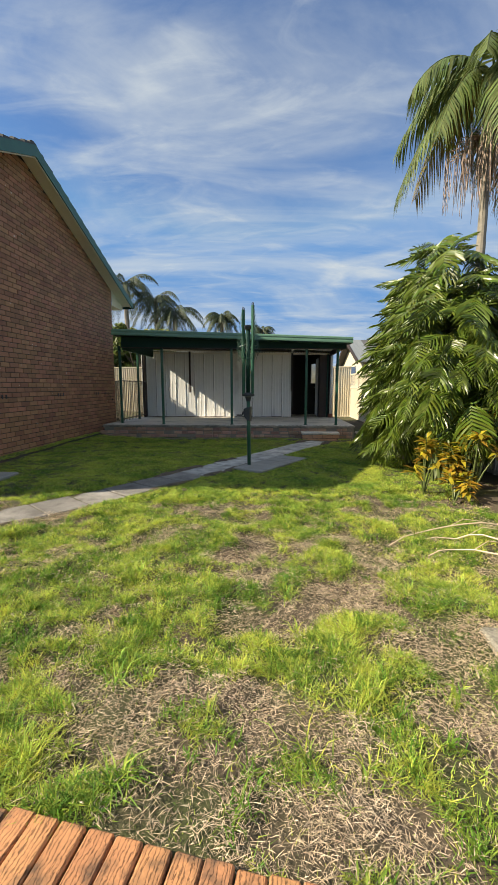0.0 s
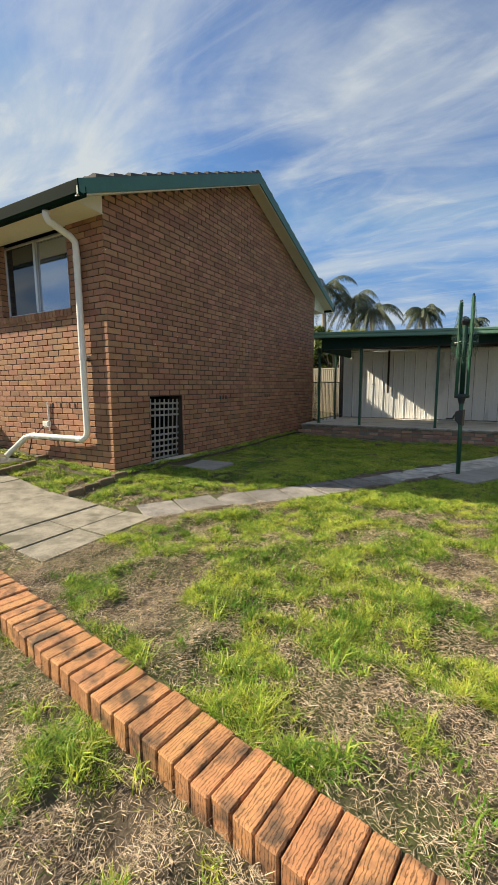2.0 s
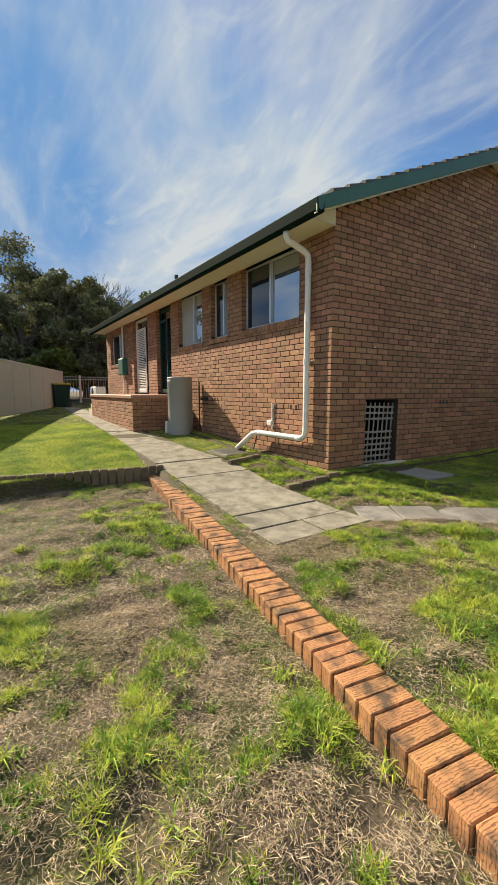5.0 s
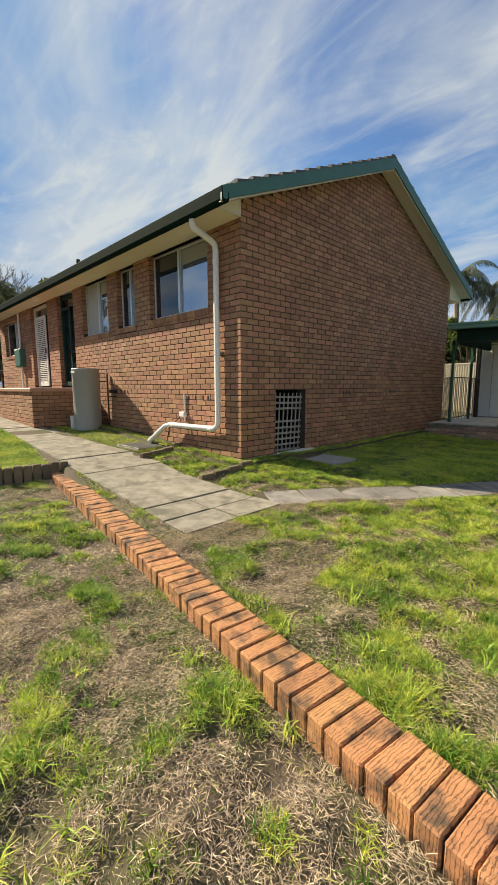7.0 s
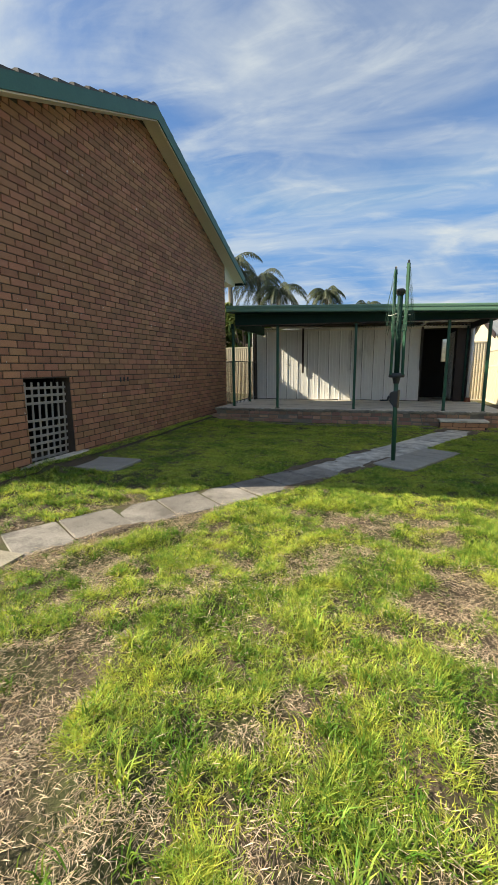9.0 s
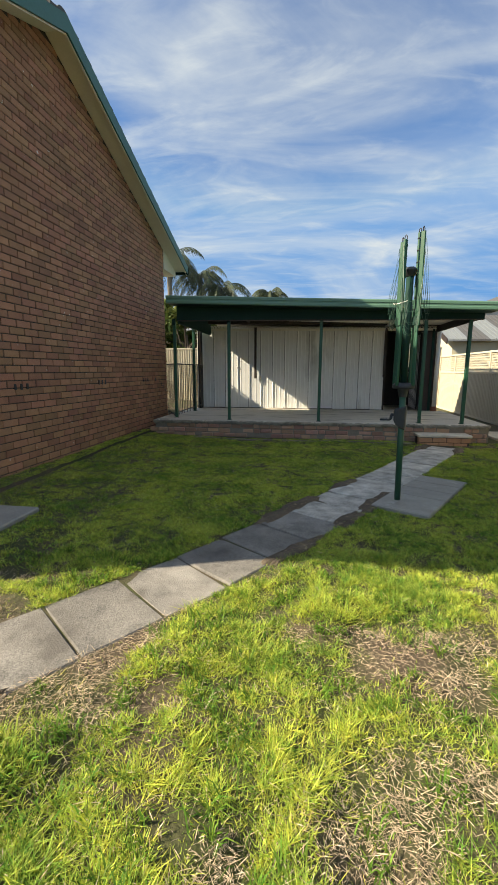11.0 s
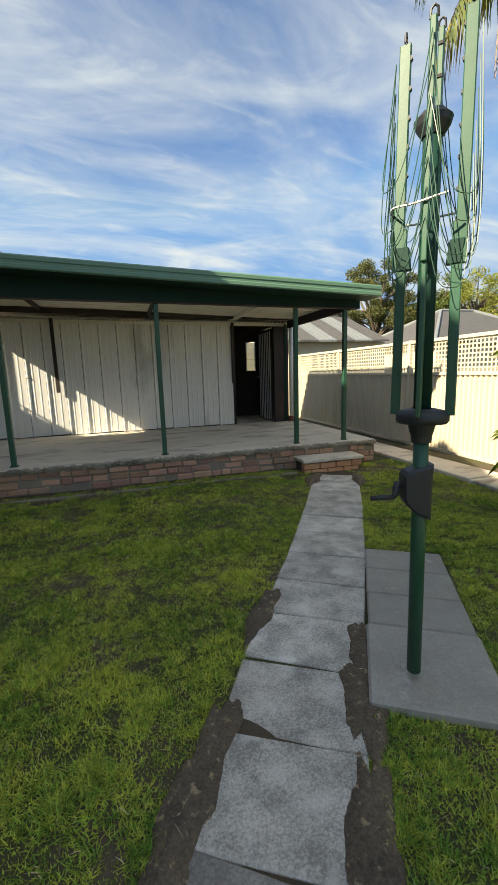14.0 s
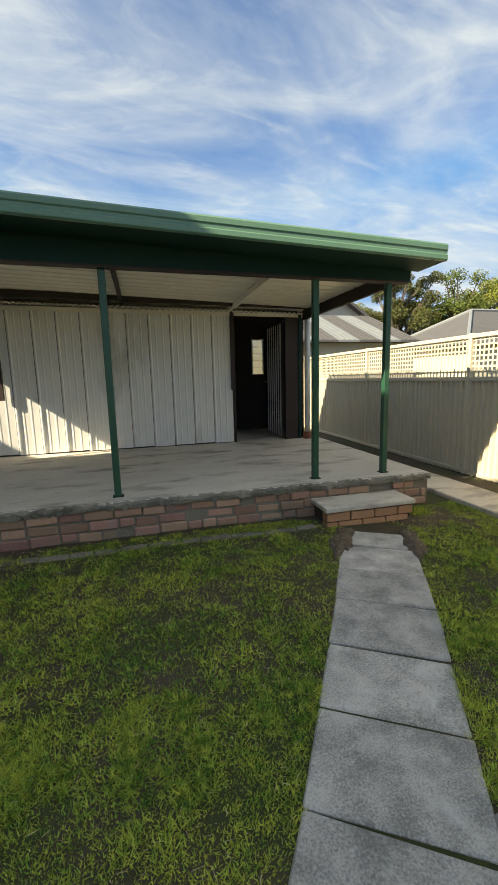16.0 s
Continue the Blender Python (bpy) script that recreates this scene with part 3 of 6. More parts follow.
            part("weep_vent", s, BLACK, house, "black block painted as the shade in a weep gap")
    # a stepped crack through the mortar near the far end of the gable
    c = Shape()
    y, z = 6.85, 0.985
    for k in range(4):
        c.box(-0.012, y, z - 0.006, 0.003, y + 0.13, z + 0.006).box(-0.012, y + 0.122, z - 0.086, 0.003, y + 0.134, z)
        y, z = y + 0.125, z - 0.086
    part("crack", c, BLACK, house, "stepped dark crack in the brickwork")


build_house_walls()


def build_roof():
    t = 0.03
    rx0, rx1, ry = ADDED_RECESS
    # roof cut short over the added recess so the sun passes
    short = (ry + 0.25, roof_top(ry + 0.25))
    deck = Shape()
    for rear, x0, x1 in ((EAVE_R, -HOUSE_W - 0.3, rx0), (short, rx0, rx1), (EAVE_R, rx1, RAKE_X - 0.03)):
        deck.prism([EAVE_F, RIDGE, rear, (rear[0], rear[1] - 0.06), (RIDGE[0], RIDGE[1] - 0.06), (EAVE_F[0], EAVE_F[1] - 0.06)], x0, x1, "x")
    roof = part("roof", deck, ROOF_TILE, house)
    # stepped courses of tiles with a rolled profile
    s = Shape()
    for a, b, n in ((EAVE_F, RIDGE, 15), (EAVE_R, RIDGE, 16)):
        for i in range(n):
            y0, y1 = a[0] + (b[0] - a[0]) * i / n, a[0] + (b[0] - a[0]) * (i + 1.12) / n
            z0, z1 = a[1] + (b[1] - a[1]) * i / n, a[1] + (b[1] - a[1]) * (i + 1.12) / n
            if i == 0:
                y0, z0 = y0 + (0.05 if a[0] < 0 else -0.05), z0 - 0.03
            if i == n - 1:
                y1, z1 = b
            x, verts = RAKE_X - 0.02, []
            while x > -HOUSE_W - 0.3:
                w = 0.016 * math.sin((RAKE_X - x) / 0.15 * math.pi) ** 2
                verts += [(x, y0, z0 + 0.012), (x, y0, z0 + 0.062 + w), (x, y1, z1 + 0.018 + w)]
                x -= 0.05 if x > -6 else 0.15
            m = len(verts) // 3
            faces = []
            for k in range(m - 1):
                p = 3 * k
                if y0 > short[0] and rx0 < verts[p][0] < rx1 + 0.05:
                    continue
                faces += [(p, p + 3, p + 4, p + 1), (p + 1, p + 4, p + 5, p + 2)]
            faces.append((0, 1, 2))
            s.add(verts, faces)
    tagged(part("tiles", s, ROOF_TILE, roof, "dark grey concrete roof tiles"), kind="stuff")
    # ridge caps
    for k in range(14):
        x1 = RAKE_X - 0.03 - k * 0.42
        c = Shape()
        pts = [(RIDGE[0] + 0.13 * math.cos(a), RIDGE[1] - 0.02 + 0.085 * math.sin(a)) for a in [math.pi * i / 8 for i in range(9)]]
        c.prism(pts, x1 - 0.44, x1, "x")
        part("ridge_cap", c, ROOF_TILE, roof)
    # barge boards and their metal edge
    for a, b in ((EAVE_F, RIDGE), (EAVE_R, RIDGE)):
        part("barge_board", Shape().prism([(a[0], a[1] + 0.012), (b[0], b[1] + 0.012), (b[0], b[1] - 0.185), (a[0], a[1] - 0.155)], RAKE_X - 0.022, RAKE_X, "x"), BARGE, roof, "green painted barge board")
        d = 0.10
        part("rake_soffit", Shape().prism([(a[0] + (0.02 if a[0] < 0 else -0.02), a[1] - 0.12), (b[0], b[1] - 0.135), (b[0], b[1] - 0.15), (a[0] + (0.02 if a[0] < 0 else -0.02), a[1] - 0.135)], 0.004, RAKE_X - 0.024, "x"), SOFFIT, roof, "cream rake soffit")
        part("trim_strip", Shape().prism([(a[0], a[1] - 0.160), (b[0], b[1] - 0.190), (b[0], b[1] - 0.205), (a[0], a[1] - 0.175)], RAKE_X - 0.05, RAKE_X - 0.024, "x"), SOFFIT, roof)
    # boxed eaves
    part("eave_soffit", Shape().box(-HOUSE_W - 0.28, -0.48, SOFFIT_Z, 0.0, 0.02, SOFFIT_Z + 0.012), SOFFIT, roof, "cream eave soffit")
    part("eave_end", Shape().prism([(-0.46, SOFFIT_Z - 0.002), (-0.003, SOFFIT_Z - 0.002), (-0.003, roof_top(0) - 0.13), (-0.46, roof_top(-0.46) - 0.13)], 0.002, 0.016, "x"), SOFFIT, roof, "cream boxed eave end")
    part("eave_soffit", Shape().box(-HOUSE_W - 0.28, HOUSE_D, 3.345, rx0, 8.195, 3.357).box(rx1, HOUSE_D, 3.345, 0.0, 8.195, 3.357), SOFFIT, roof)
    part("eave_end", Shape().prism([(8.195, 3.345), (HOUSE_D + 0.003, 3.345), (HOUSE_D + 0.003, roof_top(HOUSE_D) - 0.13), (8.195, roof_top(8.195) - 0.13)], 0.002, 0.016, "x"), SOFFIT, roof)
    # gutters: quad profile
    g = [(-0.482, 3.48), (-0.482, 3.37), (-0.56, 3.362), (-0.594, 3.39), (-0.606, 3.52), (-0.598, 3.531), (-0.588, 3.525), (-0.578, 3.40), (-0.495, 3.38), (-0.495, 3.48)]
    part("gutter", Shape().prism(g, -HOUSE_W - 0.3, RAKE_X + 0.004, "x"), GUTTER, house, "dark green eave gutter")
    for x0, x1 in ((-HOUSE_W - 0.3, rx0), (rx1, RAKE_X + 0.004)):
        part("gutter", Shape().prism([(8.20 + (-0.482 - y), z + 0.025) for y, z in g], x0, x1, "x"), GUTTER, house)
    part("vent_pipe", Shape().tube([(-6.2, 0.3, 3.9), (-6.2, 0.3, 4.22)], 0.05, 10), BLACK, roof)


build_roof()


def build_openings():
    def window(key, split, blind=()):
        x0, x1, z0, z1 = OPENINGS[key]
        y = 0.105
        w = part("window", Shape().soft(x0, y, z0, x1, y + 0.05, z0 + 0.04, 0.004), ALU, house, "aluminium sliding window with dark glass")
        f = 0.035
        part("frame", Shape().soft(x0, y, z1 - f, x1, y + 0.05, z1, 0.004).soft(x0, y, z0 + 0.04, x0 + f, y + 0.05, z1 - f, 0.004).soft(x1 - f, y, z0 + 0.04, x1, y + 0.05, z1 - f, 0.004), ALU, w)
        xm = x0 + (x1 - x0) * split
        part("mullion", Shape().soft(xm - 0.025, y - 0.012, z0 + 0.04, xm + 0.025, y + 0.04, z1 - f, 0.004), ALU, w)
        for i, (a, b) in enumerate(((x0 + f, xm - 0.025), (xm + 0.025, x1 - f))):
            part("pane", Shape().box(a, y + 0.018 + 0.012 * i, z0 + 0.04, b, y + 0.024 + 0.012 * i, z1 - f), CURTAIN if i in blind else (GLASS, GLASS_FILM)[i], w, "pale obscure pane" if i in blind else "")
        # rowlock sill
        n = max(3, round((x1 - x0 + 0.1) / 0.086))
        sill = part("sill", Shape().box(x0 - 0.05, 0.0, z0 - 0.09, x1 + 0.05, 0.1, z0 - 0.03), MORTAR, w)
        me = None
        for i in range(n):
            a = x0 - 0.05 + (x1 - x0 + 0.1) * i / n
            if me is None:
                me = Shape().soft(0.004, -0.035, -0.105, (x1 - x0 + 0.1) / n - 0.004, 0.11, -0.006, 0.005).mesh("brick", BRICK_OBJ)
            part("brick", me, None, w, at=Matrix.Translation((a, 0, z0)) @ Matrix.Rotation(radians(7), 4, "X"))
    window("w1", 0.47), window("w2", 0.55), window("w3", 0.52, (0,)), window("w4", 0.6)

    def screen_door(key, metal, leaf, lattice):
        x0, x1, z0, z1 = OPENINGS[key]
        y = 0.10
        d = part("door", Shape().soft(x0, y, z0, x0 + 0.06, y + 0.07, z1, 0.004).soft(x1 - 0.06, y, z0, x1, y + 0.07, z1, 0.004).soft(x0, y, z1 - 0.08, x1, y + 0.07, z1, 0.004), metal, house,
                 "white framed screen door" if metal is WHITE else "dark green security screen door")
        part("backing", Shape().box(x0 + 0.06, y + 0.055, z0, x1 - 0.06, y + 0.075, z1 - 0.08), leaf, d)
        zt = z0 + 2.02
        part("stile", Shape().soft(x0 + 0.07, y - 0.02, z0 + 0.02, x0 + 0.13, y + 0.012, zt, 0.004).soft(x1 - 0.50, y - 0.02, z0 + 0.02, x1 - 0.44, y + 0.012, zt, 0.004)
             .soft(x0 + 0.13, y - 0.02, z0 + 0.02, x1 - 0.5, y + 0.012, z0 + 0.12, 0.004).soft(x0 + 0.13, y - 0.02, zt - 0.07, x1 - 0.5, y + 0.012, zt, 0.004), metal, d)
        s, w, h = Shape(), x1 - 0.5 - x0 - 0.13, zt - 0.19 - z0
        if lattice:
            k = -h
            while k < w:
                for sgn in (0, 1):
                    p = []
                    for tt in (max(0, -k), min(h, w - k)):
                        u = k + tt
                        p.append((x0 + 0.13 + (w - u if sgn else u), y, z0 + 0.12 + tt))
                    s.tube(p, 0.004, 4)
                k += 0.11
        else:
            for i in range(34):
                z = z0 + 0.13 + i * h / 34
                s.box(x0 + 0.13, y - 0.012, z, x1 - 0.5, y + 0.004, z + h / 34 * 0.55)
        tagged(part("grille", s, metal, d), kind="stuff")
        part("handle", Shape().soft(x1 - 0.49, y - 0.05, z0 + 0.95, x1 - 0.46, y - 0.02, z0 + 1.1, 0.005), BLACK, d)
    screen_door("d1", GREEN_DARK, GLASS, True)
    screen_door("d2", WHITE, GLASS, False)


build_openings()


SKEW = 0.021   # the gable leans a little out of square with the front


def skew_house():
    for ob in house.children_recursive:
        me = ob.data
        if ob.type == "MESH" and me.users == 1:
            co = np.zeros(len(me.vertices) * 3, np.float32)
            me.vertices.foreach_get("co", co)
            co = co.reshape(-1, 3)
            co[:, 0] += SKEW * np.maximum(co[:, 1], 0)
            me.vertices.foreach_set("co", co.ravel())
            me.update()


skew_house()


def build_front_fittings():
    # downpipe: gutter outlet, offset under the eave, drop, turn along the wall to a spout
    y = -0.075
    p = [(-0.44, -0.50, 3.395), (-0.44, -0.50, 3.31), (-0.44, -0.47, 3.255), (-0.44, -0.38, 3.23), (-0.45, -0.16, 3.17), (-0.45, y - 0.01, 3.12), (-0.45, y, 3.02), (-0.45, y, 0.55), (-0.46, y - 0.01, 0.47), (-0.53, y - 0.02, 0.42),
         (-1.70, y - 0.05, 0.42), (-1.84, y - 0.07, 0.38), (-2.06, y - 0.27, 0.10)]
    dp = thing("downpipe", "white plastic rainwater downpipe with elbow and spout", "downpipe")
    part("pipe", Shape().tube(p, 0.045, 12), WHITE, dp, smooth=True)
    for q, r in ((( -0.45, y, 2.90), "z"), ((-0.45, y, 1.60), "z"), ((-0.60, y - 0.02, 0.42), "x"), ((-1.62, y - 0.045, 0.42), "x")):
        d = Vector((0, 0, 0.04)) if r == "z" else Vector((0.04, 0, 0))
        part("collar", Shape().tube([Vector(q) - d, Vector(q) + d], 0.050, 12), WHITE, dp)
    part("bracket", Shape().box(-0.52, -0.03, 1.585, -0.38, 0.0, 1.605), GALV, dp)
    # garden tap and conduit
    tap = thing("garden_tap", "white conduit with small grey box and dark hose", "tap")
    part("conduit", Shape().tube([(-1.40, -0.02, 0.95), (-1.40, -0.02, 0.62), (-1.38, -0.03, 0.50)], 0.014, 8), WHITE, tap)
    part("box", Shape().soft(-1.50, -0.07, 0.56, -1.36, 0.0, 0.65, 0.012), WHITE, tap)
    part("hose", Shape().tube([(-1.47, -0.06, 0.58), (-1.53, -0.10, 0.50), (-1.62, -0.11, 0.44), (-1.72, -0.12, 0.36), (-1.8, -0.14, 0.1)], 0.009, 6), BLACK, tap)
    # hot water cylinder
    x0, y0, zb = -4.44, -0.42, float(ground_z(-4.44, -0.42))
    r, top = 0.285, 1.47
    wh = thing("hot_water_cylinder", "tall grey metal hot water cylinder on the grass beside the wall", "water heater")
    prof = [(r, zb - 0.02), (r, zb + 0.02), (r * 0.985, zb + 0.03), (r * 0.985, top - 0.05), (r, top - 0.045), (r, top - 0.015), (r * 0.97, top), (0.02, top + 0.012)]
    n, s = 28, Shape()
    v = [(x0 + rr * math.cos(2 * math.pi * k / n), y0 + rr * math.sin(2 * math.pi * k / n), z) for rr, z in prof for k in range(n)]
    f = [(i * n + k, i * n + (k + 1) % n, (i + 1) * n + (k + 1) % n, (i + 1) * n + k) for i in range(len(prof) - 1) for k in range(n)]
    part("tank", s.add(v, f + [tuple((len(prof) - 1) * n + k for k in range(n))]), TANK, wh, smooth=True)
    part("label", Shape().box(x0 - 0.06, y0 - r - 0.004, top - 0.10, x0 + 0.10, y0 - r + 0.02, top - 0.06), WHITE, wh, "pale maker's label")
    part("cover", Shape().soft(x0 - 0.28, y0 - 0.28, zb, x0 - 0.18, y0 - 0.16, zb + 0.28, 0.01), WHITE, wh)
    part("pipe", Shape().tube([(-4.22, -0.04, 0.1), (-4.22, -0.04, 1.36)], 0.018, 8).tube([(-4.22, -0.05, 0.86), (-3.80, -0.05, 0.88), (-3.74, -0.09, 0.88)], 0.014, 6).tube([(-4.30, -0.20, 1.2), (-4.22, -0.04, 1.2)], 0.011, 6), DARK_TIMBER, wh)
    part("bracket", Shape().soft(-4.05, -0.1, 0.95, -3.85, 0.0, 1.02, 0.01), BLACK, wh)
    # porch: brick base, tiled top, steps at the west end
    porch = thing("brick_porch", "raised brick porch with a terracotta-edged slab top", "porch")
    px0, px1, py, pt = -9.6, -5.2, -1.3, 1.06
    part("slab", Shape().soft(px0 - 0.03, py - 0.04, pt - 0.085, px1 + 0.04, -0.002, pt, 0.012), mat("porch_tile", (0.45, 0.24, 0.17), 0.6, (0.33, 0.17, 0.12), 4, 40, 0.15), porch)
    base = part("base", Shape().box(px0 + 0.012, py + 0.012, -0.1, px1 - 0.012, -0.004, pt - 0.09), MORTAR, porch)
    rng = random.Random(8)
    rows = lay_wall(lambda z: [(px0, px1)], -0.05, pt - 0.12, Matrix.Translation((0, py, 0)), base, lambda u, z: False, rng)
    rows = lay_wall(lambda z: [(py, -0.01)], -0.05, pt - 0.12, Matrix.Translation((px1, 0, 0)) @ Matrix(((0, -1, 0, 0), (1, 0, 0, 0), (0, 0, 1, 0), (0, 0, 0, 1))), base, lambda u, z: False, rng)
    for i in range(3):
        zt = pt - 0.17 * (i + 1)
        part("step", Shape().soft(px0 - 0.30 * (i + 1), py + 0.1, 0.2, px0 - 0.30 * i - 0.005, -0.15, zt, 0.012), CONCRETE, porch)
    # meter box, its conduit, a wall lamp and the air-conditioner outdoor unit
    mb = thing("meter_box", "green steel electricity meter box on the brick wall", "meter box")
    part("case", Shape().soft(-10.42, -0.16, 1.72, -9.86, -0.002, 2.28, 0.012), BARGE, mb)
    part("door", Shape().soft(-10.39, -0.172, 1.75, -9.89, -0.161, 2.25, 0.006), BARGE, mb)
    part("conduit", Shape().tube([(-10.14, -0.06, 0.7), (-10.14, -0.06, 1.72)], 0.03, 8), WHITE, mb)
    part("conduit", Shape().tube([(-10.14, -0.06, 2.28), (-10.14, -0.06, 3.40)], 0.03, 8), WHITE, mb)
    ac = thing("air_conditioner", "white outdoor air conditioner unit beside the porch", "air conditioner")
    part("case", Shape().soft(-12.2, -0.75, 0.98, -11.4, -0.40, 1.32, 0.02), WHITE, ac)
    part("stand", Shape().soft(-12.1, -0.75, float(ground_z(-12, -0.6)) - 0.02, -12.0, -0.4, 0.98, 0.01).soft(-11.6, -0.75, float(ground_z(-11.6, -0.6)) - 0.02, -11.5, -0.4, 0.98, 0.01), GALV, ac)
    part("grille", Shape().tube([(-11.95, -0.765, 1.15), (-11.95, -0.752, 1.15)], 0.13, 20), BLACK, ac)
    lamp = thing("eave_lamp", "round white lamp under the eave", "lamp")
    part("shade", Shape().tube([(-7.6, -0.32, SOFFIT_Z), (-7.6, -0.32, SOFFIT_Z - 0.03), (-7.6, -0.32, SOFFIT_Z - 0.06)], [0.12, 0.115, 0.07], 16), WHITE, lamp)
    # lattice over the subfloor opening, its sill plank and loose boards
    lat = thing("lattice_panel", "weathered grey timber lattice leaning in a subfloor opening", "lattice")
    tilt = Matrix.Translation((-0.10, 0.775, -0.04)) @ Matrix.Rotation(radians(2.0), 4, "Y") @ Matrix.Rotation(radians(-1.2), 4, "X")
    for i in range(7):
        u = 0.03 + i * 0.108
        part("slat", Shape().soft(0.0, u - 0.017, 0.0, 0.008, u + 0.017, 1.02, 0.002, tilt), TIMBER, lat)
    for z in (0.06, 0.155, 0.25, 0.345, 0.44, 0.545, 0.76, 0.855, 0.95):
        part("slat", Shape().soft(0.009, 0.0, z - 0.017, 0.017, 0.715, z + 0.017, 0.002, tilt), TIMBER, lat)
    # black sheets behind and beside the lattice paint the subfloor shade
    part("backing", Shape().box(-0.9, 0.70, -0.2, -0.88, 1.55, 1.1), BLACK, lat, "black sheet painted as the shade under the floor")
    for y0, y1 in ((0.69, 0.745), (1.505, 1.56)):
        part("side_reveal", Shape().box(-0.88, y0, -0.2, -0.25, y1, 1.1), BLACK, lat)
    plank = thing("sill_plank", "weathered concrete sill under the lattice", "plank")
    part("plank", Shape().soft(-0.02, 0.70, -0.16, 0.13, 1.68, 0.0, 0.01), CONCRETE, plank)
    b2 = thing("loose_board", "loose grey timber board against the wall base", "board")
    part("board", Shape().soft(0.02, 0.30, -0.10, 0.10, 0.72, -0.06, 0.006, Matrix.Rotation(radians(5), 4, "X")), TIMBER, b2)
    sl = thing("garden_slab", "dark concrete slab flat in the shaded lawn", "slab")
    part("slab", Shape().soft(0.30, 0.98, -0.16, 0.98, 1.62, -0.075, 0.012), PAD, sl)


build_front_fittings()


# ---- verandah and shed ----
DECK_Z, DECK_F, DECK_R, SHED_Y, SHED_X0, SHED_X1 = 0.19, 6.04, 6.60, 8.75, 0.66, 6.42
FASCIA_Y, BEAM_Y = 5.77, 6.22


def fascia_top(x):
    return 2.488 - 0.040 * (x - 0.75)


def build_deck():
    deck = thing("verandah_floor", "worn concrete verandah slab on an old brick edge", "floor", kind="structure")
    part("slab", Shape().soft(0.36, DECK_F, DECK_Z - 0.05, DECK_R, 8.74, DECK_Z, 0.012).box(SHED_X0, 8.742, DECK_Z - 0.09, SHED_X1, 10.3, DECK_Z - 0.004), CONCRETE, deck)
    core = part("edge", Shape().box(0.38, DECK_F + 0.022, -0.3, DECK_R - 0.018, 8.7, DECK_Z - 0.052), RUBBLE, deck)
    rng = random.Random(11)
    for row in range(3):
        x = 0.38 - (0.115 if row % 2 else 0)
        while x < DECK_R - 0.05:
            ln = min(0.225, DECK_R - x) - rng.choice((0.0, 0.008, 0.02, 0.05, 0.11))
            if rng.random() > 0.07:
                z = -0.122 + row * 0.086
                c = Shape().soft(x, DECK_F + rng.uniform(-0.006, 0.024), z + rng.uniform(-0.008, 0.008), x + ln, DECK_F + 0.09, z + 0.074 + rng.uniform(-0.006, 0.006), 0.01, Matrix.Translation((x, 0, z)) @ Matrix.Rotation(rng.uniform(-0.03, 0.03), 4, "Y") @ Matrix.Translation((-x, 0, -z)))
                part("brick", c, OLD_BRICK, deck)
            x += ln + 0.012
    # the slab's broken front lip
    lip, k = [], 0
    x = 0.35
    while x < DECK_R + 0.01:
        out = DECK_F - 0.006 - rng.uniform(0.0, 0.012)
        low = DECK_Z - 0.052 - rng.choice((0.0, 0.004, 0.01, 0.022))
        lip += [(x, DECK_F + 0.02, DECK_Z + 0.002), (x, out + 0.01, DECK_Z - 0.004 - rng.uniform(0, 0.01)), (x, out - rng.uniform(0, 0.006), DECK_Z - 0.026 + rng.uniform(-0.012, 0.012)), (x, out + rng.uniform(0, 0.006), low), (x, DECK_F + 0.03, low)]
        x, k = x + 0.032, k + 1
    part("lip", Shape().add(lip, [(5 * a + b, 5 * a + b + 1, 5 * a + b + 6, 5 * a + b + 5) for a in range(k - 1) for b in range(4)]), PATH_CONCRETE, deck, "rough broken concrete lip")
    for row in range(3):
        for i in range(5):
            y = DECK_F + 0.06 + i * 0.235
            part("brick", Shape().soft(DECK_R - 0.07, y, -0.122 + row * 0.086, DECK_R - rng.uniform(0.006, 0.02), y + 0.222, -0.048 + row * 0.086, 0.008), OLD_BRICK, deck)
    step = thing("brick_step", "low orange brick step with a concrete top", "step")
    part("top", Shape().soft(5.30, 5.71, 0.005, 6.19, DECK_F + 0.003, 0.05, 0.008), CONCRETE, step)
    for row in range(2):
        x = 5.32 if row else 5.20
        while x < 6.15:
            a, b = max(x, 5.32), min(x + 0.222, 6.17)
            if b - a > 0.04:
                part("brick", Shape().soft(a, 5.73, -0.168 + row * 0.086, b, 5.83, -0.092 + row * 0.086, 0.005), STEP_BRICK, step)
            x += 0.234
        part("brick", Shape().soft(6.07, 5.835, -0.168 + row * 0.086, 6.17, DECK_F, -0.092 + row * 0.086, 0.005), STEP_BRICK, step)
    part("core", Shape().box(5.34, 5.75, -0.2, 6.15, DECK_F, 0.004), MORTAR, step)


build_deck()


